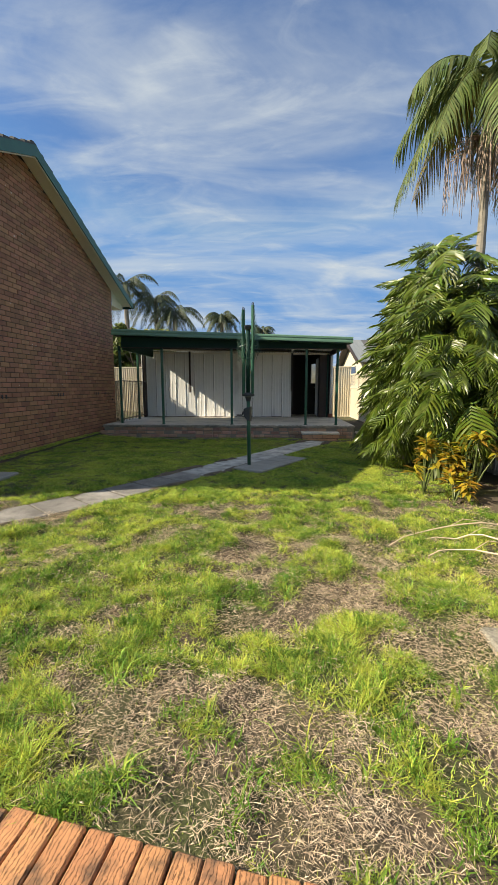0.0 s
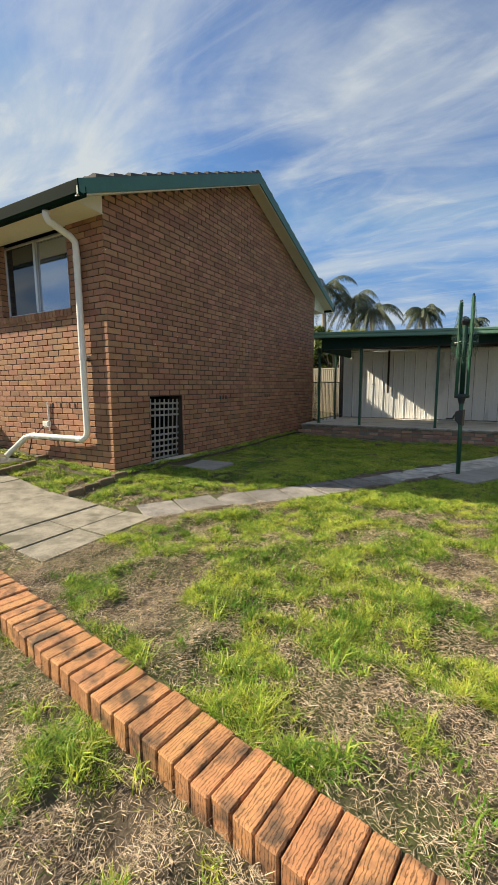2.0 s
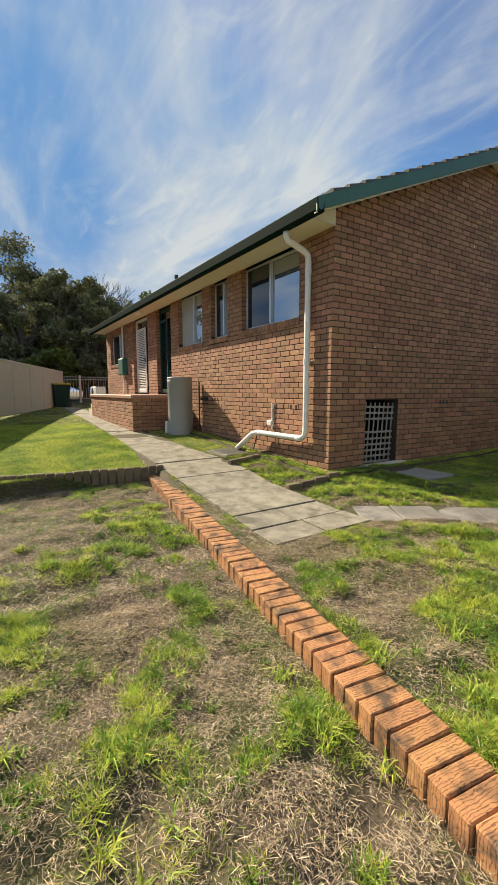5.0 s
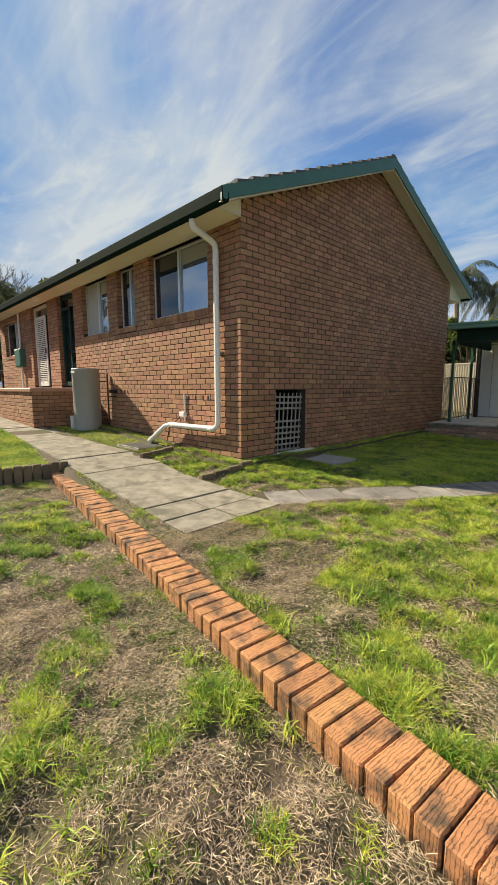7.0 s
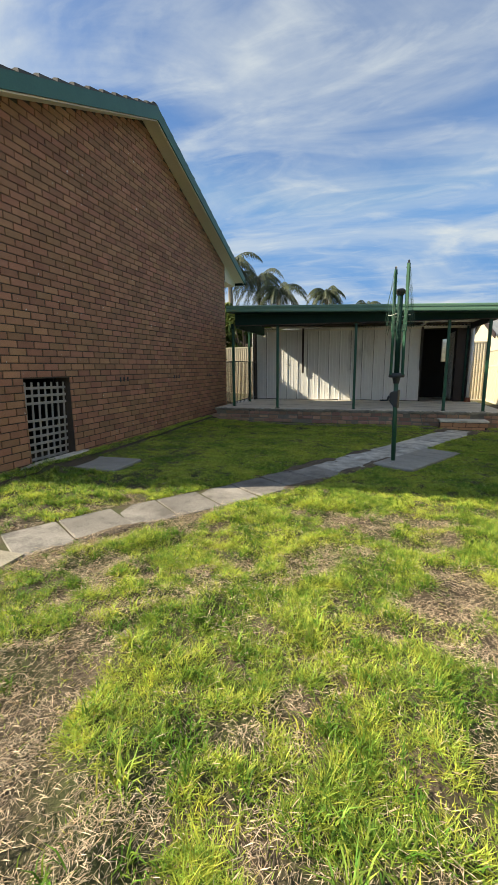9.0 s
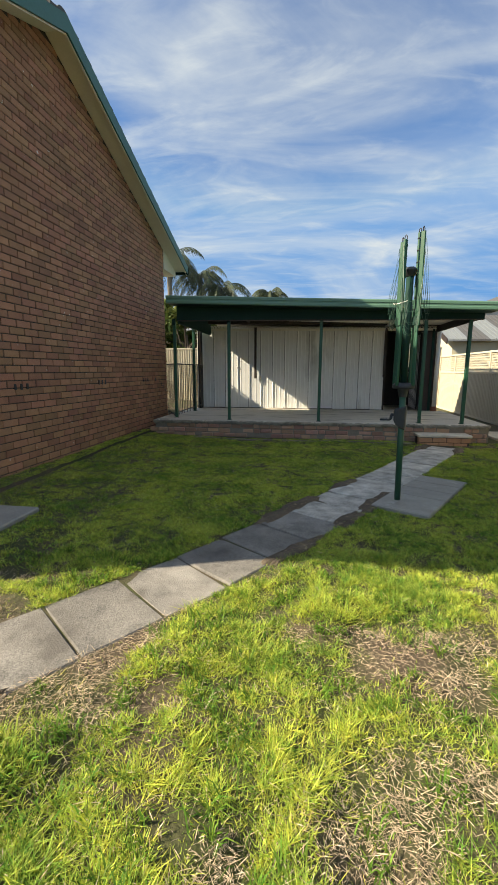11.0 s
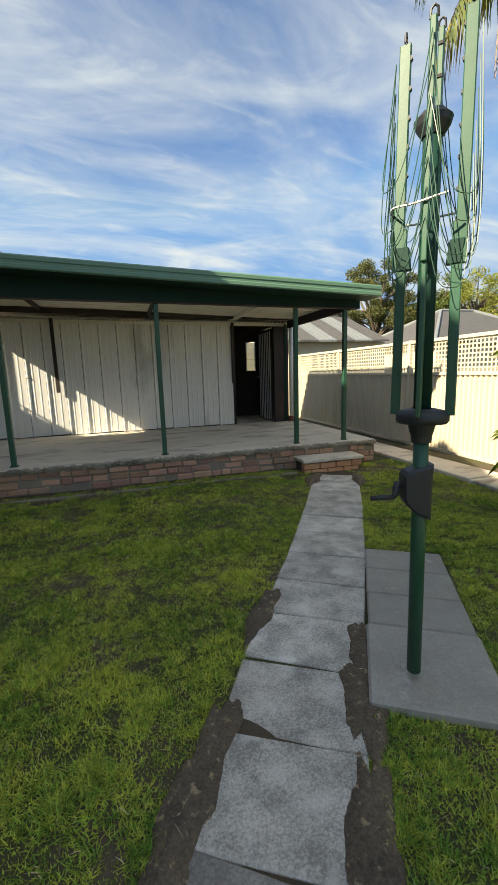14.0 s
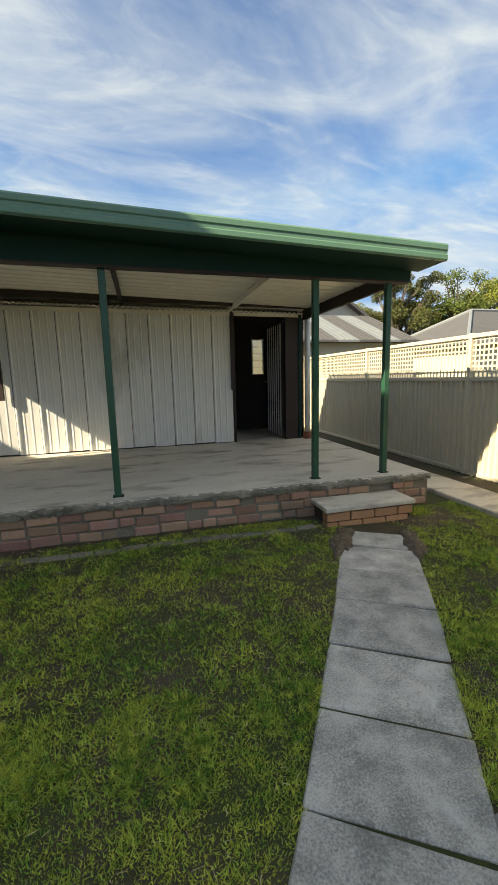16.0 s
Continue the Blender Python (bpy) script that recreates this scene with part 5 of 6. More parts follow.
# ---- brick edgings, paths ----
def build_edging():
    e = thing("brick_edging", "row of weathered orange bricks on edge as garden kerb", "kerb")
    rng = random.Random(5)
    ang = math.atan(KERB_SLOPE)
    d, n = Vector((math.cos(ang), math.sin(ang), 0)), Vector((-math.sin(ang), math.cos(ang), 0))
    meshes = []
    for k in range(6):
        s = Shape().soft(-0.0403, -0.115, -0.16, 0.0403, 0.115, 0.0, 0.006)
        meshes.append(s.mesh("brick", KERB_BRICK))
    u = -5.55
    while u < 4.3:
        p = Vector((*KERB_AT, -0.10)) + d * u + n * rng.uniform(-0.006, 0.006)
        p.z += rng.uniform(-0.005, 0.004)
        mtx = Matrix.Translation(p) @ Matrix.Rotation(ang + rng.uniform(-0.025, 0.025), 4, "Z") @ Matrix.Rotation(rng.uniform(-0.02, 0.02), 4, "X")
        part("brick", meshes[rng.randrange(6)], None, e, at=mtx)
        u += 0.0865
    part("mortar_bed", Shape().box(-5.6, -0.09, -0.2, 4.3, 0.09, -0.03, Matrix.Translation((*KERB_AT, -0.10)) @ Matrix.Rotation(ang, 4, "Z")), MORTAR, e)
    # dark upright border before the upper lawn
    b = thing("brick_border", "dark mossy upright bricks holding the upper lawn", "border")
    p0, p1 = Vector((-1.50, -1.98, 0)), Vector((-2.05, -5.2, 0))
    run = (p1 - p0)
    a2 = math.atan2(run.y, run.x)
    me = Shape().soft(-0.052, -0.04, -0.26, 0.052, 0.04, 0.0, 0.012).mesh("brick", BORDER_BRICK)
    u = 0.06
    while u < run.length:
        p = p0 + run.normalized() * u
        part("brick", me, None, b, at=Matrix.Translation((p.x, p.y, 0.035 + rng.uniform(-0.01, 0.01))) @ Matrix.Rotation(a2 + rng.uniform(-0.05, 0.05), 4, "Z"))
        u += 0.115
    # low edging bricks by the house corner
    for pts, z in ((((-1.30, -0.93), (-1.48, -0.06)), -0.01), (((0.27, -0.98), (0.27, -0.10)), -0.02)):
        c = thing("corner_edging", "low dark brick edging round the grass by the wall", "border")
        a, q = Vector((*pts[0], 0)), Vector((*pts[1], 0))
        r = q - a
        an = math.atan2(r.y, r.x)
        k = 0.1
        me = Shape().soft(-0.112, -0.04, -0.12, 0.112, 0.04, 0.06, 0.01).mesh("brick", BORDER_BRICK)
        while k < r.length:
            p = a + r.normalized() * k
            zz = float(ground_z(p.x, p.y)) + 0.01
            part("brick", me, None, c, at=Matrix.Translation((p.x, p.y, zz)) @ Matrix.Rotation(an, 4, "Z"))
            k += 0.235
    # drain grate by the spout
    g = thing("drain_grate", "galvanised drain grate under the spout", "drain")
    zg = float(ground_z(-1.95, -0.55)) + 0.03
    for i in range(9):
        part("bar", Shape().soft(-2.33 + i * 0.083, -0.80, zg, -2.30 + i * 0.083, -0.34, zg + 0.02, 0.003), GALV, g)
    for yy in (-0.83, -0.34):
        part("rim", Shape().soft(-2.36, yy, zg - 0.03, -1.60, yy + 0.015, zg + 0.006, 0.004), PATH_CONCRETE, g)


build_edging()


def build_paths():
    rng = random.Random(17)
    path = thing("paver_path", "path of worn grey concrete pavers across the lawn", "path", kind="structure")
    line = [Vector(p) for p in PATH_LINE]
    lens = [0]
    for a, b in zip(line, line[1:]):
        lens.append(lens[-1] + (b - a).length)

    def at(s):
        for i in range(len(line) - 1):
            if s <= lens[i + 1] or i == len(line) - 2:
                return line[i].lerp(line[i + 1], (s - lens[i]) / (lens[i + 1] - lens[i])), (line[i + 1] - line[i]).normalized()
    joints = (-0.10, 0.32, 0.78, 1.19, 1.63, 2.07, 2.50, 2.92, 3.35, 3.75, 4.15, 4.52, 4.90, 5.30, 5.70, 6.10, 6.52, 6.92, 7.32, 7.62)
    sets = [[Shape().soft(-0.205, -0.275, -0.06, 0.205, 0.275, 0.0, 0.007).mesh("paver", q) for k in range(4)] for q in (PAVER_DARK, PAVER)]
    for s0, s1 in zip(joints, joints[1:]):
        p, d = at((s0 + s1) / 2)
        z = float(ground_z(p.x, p.y)) + 0.010 + rng.uniform(-0.005, 0.005)
        part("paver", sets[s0 > 3.3][rng.randrange(4)], None, path, at=Matrix.Translation((p.x, p.y, z)) @ Matrix.Rotation(math.atan2(d.y, d.x) + rng.uniform(-0.015, 0.015), 4, "Z")
             @ Matrix.Rotation(rng.uniform(-0.01, 0.01), 4, "X") @ Matrix.Diagonal(((s1 - s0 - 0.011) / 0.41, 1, 1, 1)))
    pad = thing("hoist_pad", "dark concrete pavers round the clothes hoist pole", "paving", kind="structure")
    d = Vector((0.75, 1.23, 0)).normalized()
    n = Vector((d.y, -d.x, 0))
    o = Vector((4.0, 2.22, -0.094))
    m = Matrix.Translation(o) @ Matrix.Rotation(math.atan2(d.y, d.x), 4, "Z")
    part("slab", Shape().soft(0, -0.53, -0.12, 0.52, 0, 0.0, 0.010, m), PAD, pad)
    for k in range(3):
        part("paver", Shape().soft(0.53 + k * 0.315, -0.525, -0.08, 0.835 + k * 0.315, -0.012, -0.006 - 0.004 * k, 0.010, m), PAD, pad)
    main = thing("concrete_path", "wide cracked concrete slab path along the house", "path", kind="structure")
    def cast(x0, x1, f0, f1, lift):
        """One cast slab between two cross joints; f0 and f1 are shares of the path's width."""
        v = []
        for top in (0.0, -0.12):
            for xx in (x1 - 0.016, x0 + 0.016):
                lo, hi = float(path_low(xx)), float(path_high(xx))
                z = max(float(ground_z(xx, yy)) for yy in (lo, (lo + hi) / 2, hi)) + 0.006
                for f in (f0, f1):
                    v.append((xx, lo + (hi - lo) * f, z + top + lift))
        part("slab", Shape().add(v, [(0, 1, 3, 2), (4, 6, 7, 5), (0, 4, 5, 1), (2, 3, 7, 6), (0, 2, 6, 4), (1, 5, 7, 3)]), PATH_CONCRETE, main)
    cast(1.30, 1.72, 0.0, 0.49, 0.0), cast(1.30, 1.72, 0.505, 1.0, 0.004), cast(0.86, 1.30, 0.0, 0.46, 0.003), cast(0.86, 1.30, 0.475, 1.0, -0.002)
    x, k = 0.86, 1
    while x > -14:
        w = (0.86, 0.94, 0.82, 0.90)[k % 4] if x > -3 else 1.8
        cast(x - w, x, 0.0, 1.0, 0.006 * math.sin(k * 1.9))
        x, k = x - w, k + 1
    strip = thing("edge_strip", "narrow sunken concrete strip in the lawn before the verandah", "edging", kind="structure")
    x = 1.2
    while x < 5.1:
        w = rng.uniform(0.12, 0.30)
        y = 5.80 - 0.05 * (x - 2.7) / 2.4 + rng.uniform(-0.01, 0.01)
        z = float(ground_z(x, y))
        part("piece", Shape().soft(x, y - 0.035, z - 0.05, x + w - 0.008, y + 0.05, z + 0.008 + rng.uniform(0, 0.008), 0.008), PATH_CONCRETE, strip)
        x += w
    side = thing("side_path", "concrete strip path beside the fence", "path", kind="structure")
    for k in range(4):
        y = 7.3 - k * 0.9
        part("slab", Shape().soft(6.86, y - 0.89, -0.2, 7.38, y, -0.085 + 0.004 * (k % 3), 0.01), CONCRETE, side)


build_paths()


# ---- plants ----
PHILO = leaf_mat("philodendron_leaf", (0.135, 0.185, 0.022), (0.055, 0.095, 0.012), 0.34, 0.2, 0.35, 0.025)
PHILO_STEM = mat("philodendron_stem", (0.12, 0.16, 0.05), 0.5, (0.08, 0.10, 0.03))
CROTON = leaf_mat("yellow_leaf", (0.50, 0.34, 0.03), (0.26, 0.22, 0.03), 0.4, 0.25, 0.35, 0.04)
PALM_LEAF = leaf_mat("palm_leaflet", (0.18, 0.23, 0.07), (0.09, 0.13, 0.035), 0.4, 0.3, 0.35, 0.03)
# darker copy for the distant palms: their backlit shade is in the colour
PALM_BACKLIT = leaf_mat("backlit_palm_leaflet", (0.075, 0.10, 0.045), (0.04, 0.055, 0.022), 0.5, 0.2, 0.35, 0.03)
PALM_OLD = leaf_mat("old_palm_leaflet", (0.36, 0.26, 0.05), (0.22, 0.17, 0.04), 0.5, 0.3, 0.35, 0.03)
PALM_DRY = mat("dry_flower_strings", (0.44, 0.32, 0.25), 0.9, (0.28, 0.20, 0.15), island=0.3)
PALM_TRUNK = mat("palm_trunk", (0.30, 0.27, 0.22), 0.9, (0.18, 0.16, 0.13), 4, 30, 0.6, stretch=(1, 1, 3))
TREE_LEAF = leaf_mat("tree_leaf", (0.15, 0.19, 0.05), (0.07, 0.10, 0.025), 0.5, 0.2, 0.4, 0.03, 0.15)
GUM_LEAF = leaf_mat("gum_leaf", (0.15, 0.16, 0.06), (0.075, 0.085, 0.03), 0.5, 0.2, 0.4, 0.03, 0.15)
SHRUB_LEAF = leaf_mat("shrub_leaf", (0.31, 0.33, 0.075), (0.18, 0.21, 0.045), 0.5, 0.25, 0.4, 0.03, 0.15)
DARK_LEAF = leaf_mat("dark_tree_leaf", (0.21, 0.22, 0.11), (0.11, 0.12, 0.055), 0.7, 0.2, 0.4, 0.03, 0.15)
BARK = mat("bark", (0.16, 0.13, 0.10), 0.95, (0.08, 0.065, 0.05), 3, 30, 0.7)


def lobed_leaf(seed):
    """A large philodendron leaf along +x, about 0.75 long: a keeled midrib and ruffled lobes, hanging at the tip."""
    rng = random.Random(seed)
    s, n = Shape(), 11
    def rib(u):
        return Vector((0.75 * u, 0, 0.05 * math.sin(u * 2.4) - 0.26 * u * u))
    def row(u, w):
        return rib(u) + Vector((0, w, -abs(w) * 0.35))
    for side in (-1, 1):
        for i in range(n):
            u0, u1 = i / n * 0.93, (i + 0.66) / n * 0.93
            full = 0.30 * (math.sin(math.pi * min(1, (i + 1.1) / (n + 0.6))) ** 0.7) * rng.uniform(0.85, 1.12)
            sweep = 0.10 + 0.16 * (i / n) - (0.22 if i == 0 else 0)
            a, b = rib(u0), rib(u1)
            m0, m1 = row(u0 + 0.03, side * full * 0.5), row(u1 + 0.03, side * full * 0.5)
            m0.x += sweep * 0.35; m1.x += sweep * 0.35
            q0, q1 = row(u0 + 0.03, side * full * 0.82), row(u1, side * full * 0.86)
            q0.x += sweep * 0.8; q1.x += sweep * 0.75
            tip = row((u0 + u1) / 2, side * full)
            tip.x += sweep * 1.25; tip.z -= 0.05 * rng.uniform(0.4, 1.6)
            ruffle = 0.018 * rng.uniform(-1, 1)
            mid = (m0 + m1) / 2 + Vector((0, 0, 0.02 + ruffle))
            v = [a, b, m0, m1, mid, q0, q1, tip, (a + b) / 2 + Vector((0, 0, 0.012))]
            s.add(v, [(0, 8, 4, 2), (8, 1, 3, 4), (2, 4, 7, 5), (4, 3, 6, 7)])
    end = rib(0.92)
    s.add([end + Vector((0, -0.03, 0)), end + Vector((0, 0.03, 0)), rib(1.05)], [(0, 1, 2)])
    return s


def build_philodendron():
    bush = thing("philodendron", "large glossy lobed-leaf philodendron thicket by the fence", "shrub")
    rng = random.Random(31)
    shapes = [lobed_leaf(i) for i in range(5)]
    meshes = [q.mesh("leaf", PHILO, True) for q in shapes]
    cx, cy = 7.02, 2.30
    n, extra = 0, Shape()
    while n < 1000:
        th, ph = rng.uniform(0, 2 * math.pi), math.asin(rng.uniform(-0.12, 0.98))
        d = Vector((math.cos(th) * math.cos(ph), math.sin(th) * math.cos(ph), math.sin(ph)))
        if d.x > 0.65 and rng.random() < 0.7:
            continue
        k = rng.uniform(0.66, 1.0) if rng.random() < 0.75 else rng.uniform(0.35, 0.65)
        wob = 1 + 0.10 * math.sin(3 * th + 1) + 0.06 * math.sin(7 * th)
        p = Vector((cx + d.x * 0.74 * k * wob, cy + d.y * 1.42 * k * wob, 0.62 + d.z * 2.62 * k * (1 + 0.08 * math.sin(2 * th))))
        if p.z < (0.75 if d.y < -0.35 else 0.3):
            continue
        yaw = math.atan2(d.y * 0.75, d.x) + rng.uniform(-0.6, 0.6)
        pitch = rng.uniform(0.25, 1.25) - 0.45 * max(0, d.z)
        m = Matrix.Translation(p) @ Matrix.Rotation(yaw, 4, "Z") @ Matrix.Rotation(pitch, 4, "Y") @ Matrix.Rotation(rng.uniform(-0.6, 0.6), 4, "X") @ Matrix.Scale(rng.uniform(0.40, 0.76), 4)
        if n < 300:
            part("leaf", meshes[rng.randrange(5)], None, bush, at=m)
        else:
            one = shapes[rng.randrange(5)]
            extra.add([m @ Vector(q) for q in one.v], one.f)
        n += 1
    tagged(part("leaves", raw_shape(extra, "leaves", PHILO), None, bush), kind="stuff")
    for i in range(60):
        a = Vector((cx + rng.uniform(-0.3, 0.3), cy + rng.uniform(-0.9, 0.9), -0.12))
        th = rng.uniform(0, 6.28)
        b = a + Vector((0.45 * math.cos(th), 0.7 * math.sin(th), rng.uniform(0.8, 2.3)))
        part("stalk", Shape().tube([a, a.lerp(b, 0.5) + Vector((0, 0, 0.2)), b], [0.02, 0.015, 0.008], 5), PHILO_STEM, bush)
    inner = []
    for i in range(1500):
        d = Vector((rng.gauss(0, 1), rng.gauss(0, 1), rng.gauss(0, 1))).normalized() * rng.uniform(0.2, 0.85)
        c = Vector((cx + d.x * 0.7, cy + d.y * 1.3, 1.2 + d.z * 1.55))
        u, w = Vector((rng.gauss(0, 1), rng.gauss(0, 1), rng.gauss(0, 1))).normalized() * 0.17, Vector((rng.gauss(0, 1), rng.gauss(0, 1), rng.gauss(0, 1))).normalized() * 0.08
        inner.append((c - u, c + w, c + u, c - w))
    v = [tuple(q) for quad in inner for q in quad]
    tagged(part("inner_foliage", raw_mesh("inner_foliage", v, np.arange(len(v)).reshape(-1, 4), PHILO), None, bush), kind="stuff")


build_philodendron()


def build_crotons():
    rng = random.Random(77)
    for x, y, hgt in ((6.42, 0.98, 0.75), (6.80, 0.70, 0.95), (6.98, 0.95, 1.05), (6.62, 0.62, 0.45)):
        t = thing("yellow_shrub", "small yellow-leaved shrub at the foot of the thicket", "shrub", group="yellow shrubs")
        z0 = float(ground_z(x, y))
        leaf_v, leaf_f = [], []
        for b in range(6):
            top = Vector((x + rng.uniform(-0.2, 0.2), y + rng.uniform(-0.2, 0.2), z0 + hgt * rng.uniform(0.45, 1.0)))
            part("stem", Shape().tube([(x, y, z0 - 0.02), ((x + top.x) / 2, (y + top.y) / 2, z0 + hgt * 0.35), top], [0.012, 0.009, 0.005], 5), PHILO_STEM, t)
            for k in range(20):
                a, el = rng.uniform(0, 6.28), rng.uniform(-0.5, 0.8)
                d = Vector((math.cos(a) * math.cos(el), math.sin(a) * math.cos(el), math.sin(el)))
                side = d.cross(Vector((0, 0, 1))).normalized() * 0.026
                l = rng.uniform(0.10, 0.19)
                o = top + Vector((0, 0, rng.uniform(-0.12, 0.02)))
                n = len(leaf_v)
                leaf_v += [o, o + d * l * 0.5 + side, o + d * l - Vector((0, 0, 0.03)), o + d * l * 0.5 - side]
                leaf_f.append((n, n + 1, n + 2, n + 3))
        tagged(part("leaves", raw_mesh("leaves", [tuple(p) for p in leaf_v], leaf_f, CROTON), None, t), kind="stuff")


build_crotons()


def frond(length, lift, leaflets, droop, width, seed, ragged=0.0, fall=0.9):
    """A feather frond along +x from the origin: rising rachis, leaflets in two hanging rows."""
    rng = random.Random(seed)
    v, f = [], []
    pts = []
    for i in range(13):
        u = i / 12
        pts.append(Vector((length * (u - 0.16 * u * u), 0, length * (lift * u - fall * u * u))))
    for i in range(leaflets):
        u = 0.12 + 0.88 * i / leaflets
        k = min(11, int(u * 12))
        p = pts[k].lerp(pts[k + 1], u * 12 - k)
        d = (pts[k + 1] - pts[k]).normalized()
        L = width * math.sin(math.pi * (0.12 + 0.83 * u)) ** 0.6 * rng.uniform(0.8, 1.1)
        for side in (-1, 1):
            if rng.random() < ragged:
                continue
            out = (Vector((0, side, 0)) * rng.uniform(0.55, 0.9) + d * 0.65).normalized()
            a, m = p, p + out * L * 0.5 + Vector((0, 0, -droop * L * 0.28))
            e = p + out * L * 0.86 + Vector((0, 0, -droop * L * rng.uniform(0.7, 1.1)))
            w = d * 0.018
            n = len(v)
            v += [a - w, a + w, m + w * 1.3, m - w * 1.3, e]
            f += [(n, n + 1, n + 2), (n, n + 2, n + 3), (n + 3, n + 2, n + 4)]
    s = Shape().tube(pts, [0.028 * (1 - 0.85 * i / 12) for i in range(13)], 5)
    n = len(v)
    v += [Vector(q) for q in s.v]
    for q in s.f:
        q = [i + n for i in q]
        f += [(q[0], q[i], q[i + 1]) for i in range(1, len(q) - 1)]
    return [tuple(q) for q in v], f


def build_palm():
    rng = random.Random(12)
    x, y = 9.0, 5.5
    palm = thing("tall_palm", "tall feather palm with drooping fronds and dry flower strings", "palm tree")
    n = 26
    trunk = Shape().tube([(x, y, -0.2 + 6.5 * i / n) for i in range(n + 1)], [0.10 - 0.02 * i / n + 0.004 * (i % 2) for i in range(n + 1)], 12)
    part("trunk", trunk, PALM_TRUNK, palm)
    part("crownshaft", Shape().tube([(x, y, 6.2), (x, y, 6.45), (x, y, 6.9), (x, y, 7.5)], [0.105, 0.125, 0.11, 0.06], 12), mat("crownshaft", (0.30, 0.30, 0.14), 0.6, (0.22, 0.20, 0.09), 3, 20, 0.3), palm, smooth=True)
    for i in range(18):
        yaw = i * 2.399 + rng.uniform(-0.2, 0.2)
        lift = 1.15 - 0.075 * i + rng.uniform(-0.1, 0.1)
        old = i in (14, 16)
        v, f = frond(2.05 * rng.uniform(0.9, 1.1), lift, 64, 1.15, 0.66, i, 0.06, 0.98)
        part("frond", raw_mesh("frond", v, f, PALM_OLD if old else PALM_LEAF), None, palm, "yellowing frond" if old else "", at=Matrix.Translation((x, y, 7.38)) @ Matrix.Rotation(yaw, 4, "Z"))
    strings = Shape()
    for k in range(170):
        a = rng.uniform(0, 6.28)
        r = rng.uniform(0.12, 0.85)
        p = Vector((x + 0.15 * math.cos(a), y + 0.15 * math.sin(a), 6.2))
        q = Vector((x + r * math.cos(a), y + r * math.sin(a), 6.2 - 0.15 * r))
        e = q + Vector((rng.uniform(-0.06, 0.06), rng.uniform(-0.06, 0.06), -rng.uniform(0.6, 1.3)))
        strings.tube([p, q, (q + e) / 2 + Vector((0, 0, 0.0)), e], [0.012, 0.010, 0.009, 0.005], 3, False)
    tagged(part("flower_spray", strings, PALM_DRY, palm, "brown dry hanging flower strings"), kind="stuff")
    # feather palms far behind the verandah
    for px, py, h, r, k in ((-5.9, 25.5, 8.3, 2.7, 0), (-4.3, 27.5, 7.6, 2.6, 1), (-2.5, 26, 6.4, 2.5, 2), (0.3, 31, 6.9, 1.8, 3), (3.2, 50, 8.4, 2.2, 4)):
        p2 = thing("far_palm", "distant feather palm above the verandah roof", "palm tree", group="far palms")
        part("trunk", Shape().tube([(px, py, -0.2), (px + 0.1, py, h * 0.5), (px, py, h)], [0.22, 0.17, 0.15], 8), PALM_TRUNK, p2)
        for i in range(23):
            v, f = frond(r * rng.uniform(0.85, 1.1), 0.95 - 0.055 * i, 36, 1.0, 0.5, 50 + i, 0.03, 0.95)
            part("frond", raw_mesh("frond", v, f, PALM_BACKLIT), None, p2, at=Matrix.Translation((px, py, h)) @ Matrix.Rotation(i * 2.399 + k, 4, "Z"))


build_palm()


def build_tree(name, label, x, y, height, crown, leaf, seed, base=0.0, leaf_size=0.16, count=5200, low=0.35, group=""):
    """Tapered trunk with limbs, and a crown of leaf sprays gathered in uneven clumps with gaps between them."""
    rng = random.Random(seed)
    t = thing(name, label, "tree", group)
    trunk = Shape()
    top = Vector((x + rng.uniform(-0.3, 0.3), y, base + height * 0.62))
    r0 = 0.022 * height + 0.05
    trunk.tube([(x, y, base - 0.2), (x + 0.1, y, base + height * 0.3), top], [r0, r0 * 0.75, r0 * 0.4], 8)
    clumps = []
    for i in range(36):
        a = i * 2.399 + rng.uniform(-0.3, 0.3)
        rr = crown * math.sqrt(rng.uniform(0.08, 1.0))
        zz = base + height * (low + (1 - low) * rng.uniform(0.15, 0.93) * (1 - 0.35 * (rr / crown) ** 2))
        c = Vector((x + rr * math.cos(a), y + rr * math.sin(a), zz))
        clumps.append((c, rng.uniform(0.15, 0.30) * crown))
        f = Vector((x, y, base + height * rng.uniform(0.28, 0.55)))
        trunk.tube([f, f.lerp(c, 0.5) + Vector((0, 0, 0.15 * crown * 0.3)), c], [r0 * 0.4, r0 * 0.25, r0 * 0.08], 5)
    part("trunk", trunk, BARK, t)
    g = np.random.default_rng(seed)
    cc = np.array([tuple(c) for c, _ in clumps]); cr = np.array([r for _, r in clumps])
    w = cr ** 2 / np.sum(cr ** 2)
    k = g.choice(len(clumps), count, p=w)
    d = g.normal(size=(count, 3)); d /= np.linalg.norm(d, axis=1)[:, None]
    rad = cr[k] * (0.15 + 0.95 * g.random(count) ** 0.55)
    p = cc[k] + d * rad[:, None] * np.array([1, 1, 0.72])
    u = g.normal(size=(count, 3)) + d * 0.4; u /= np.linalg.norm(u, axis=1)[:, None]
    v = np.cross(u, g.normal(size=(count, 3))); v /= np.linalg.norm(v, axis=1)[:, None]
    s = leaf_size * (0.6 + 0.8 * g.random(count))[:, None]
    quad = np.stack([p - u * s, p + v * s * 0.42, p + u * s, p - v * s * 0.42], 1).reshape(-1, 3)
    tagged(part("crown", raw_mesh("crown", quad, np.arange(count * 4).reshape(-1, 4), leaf), None, t), kind="stuff")
    return t


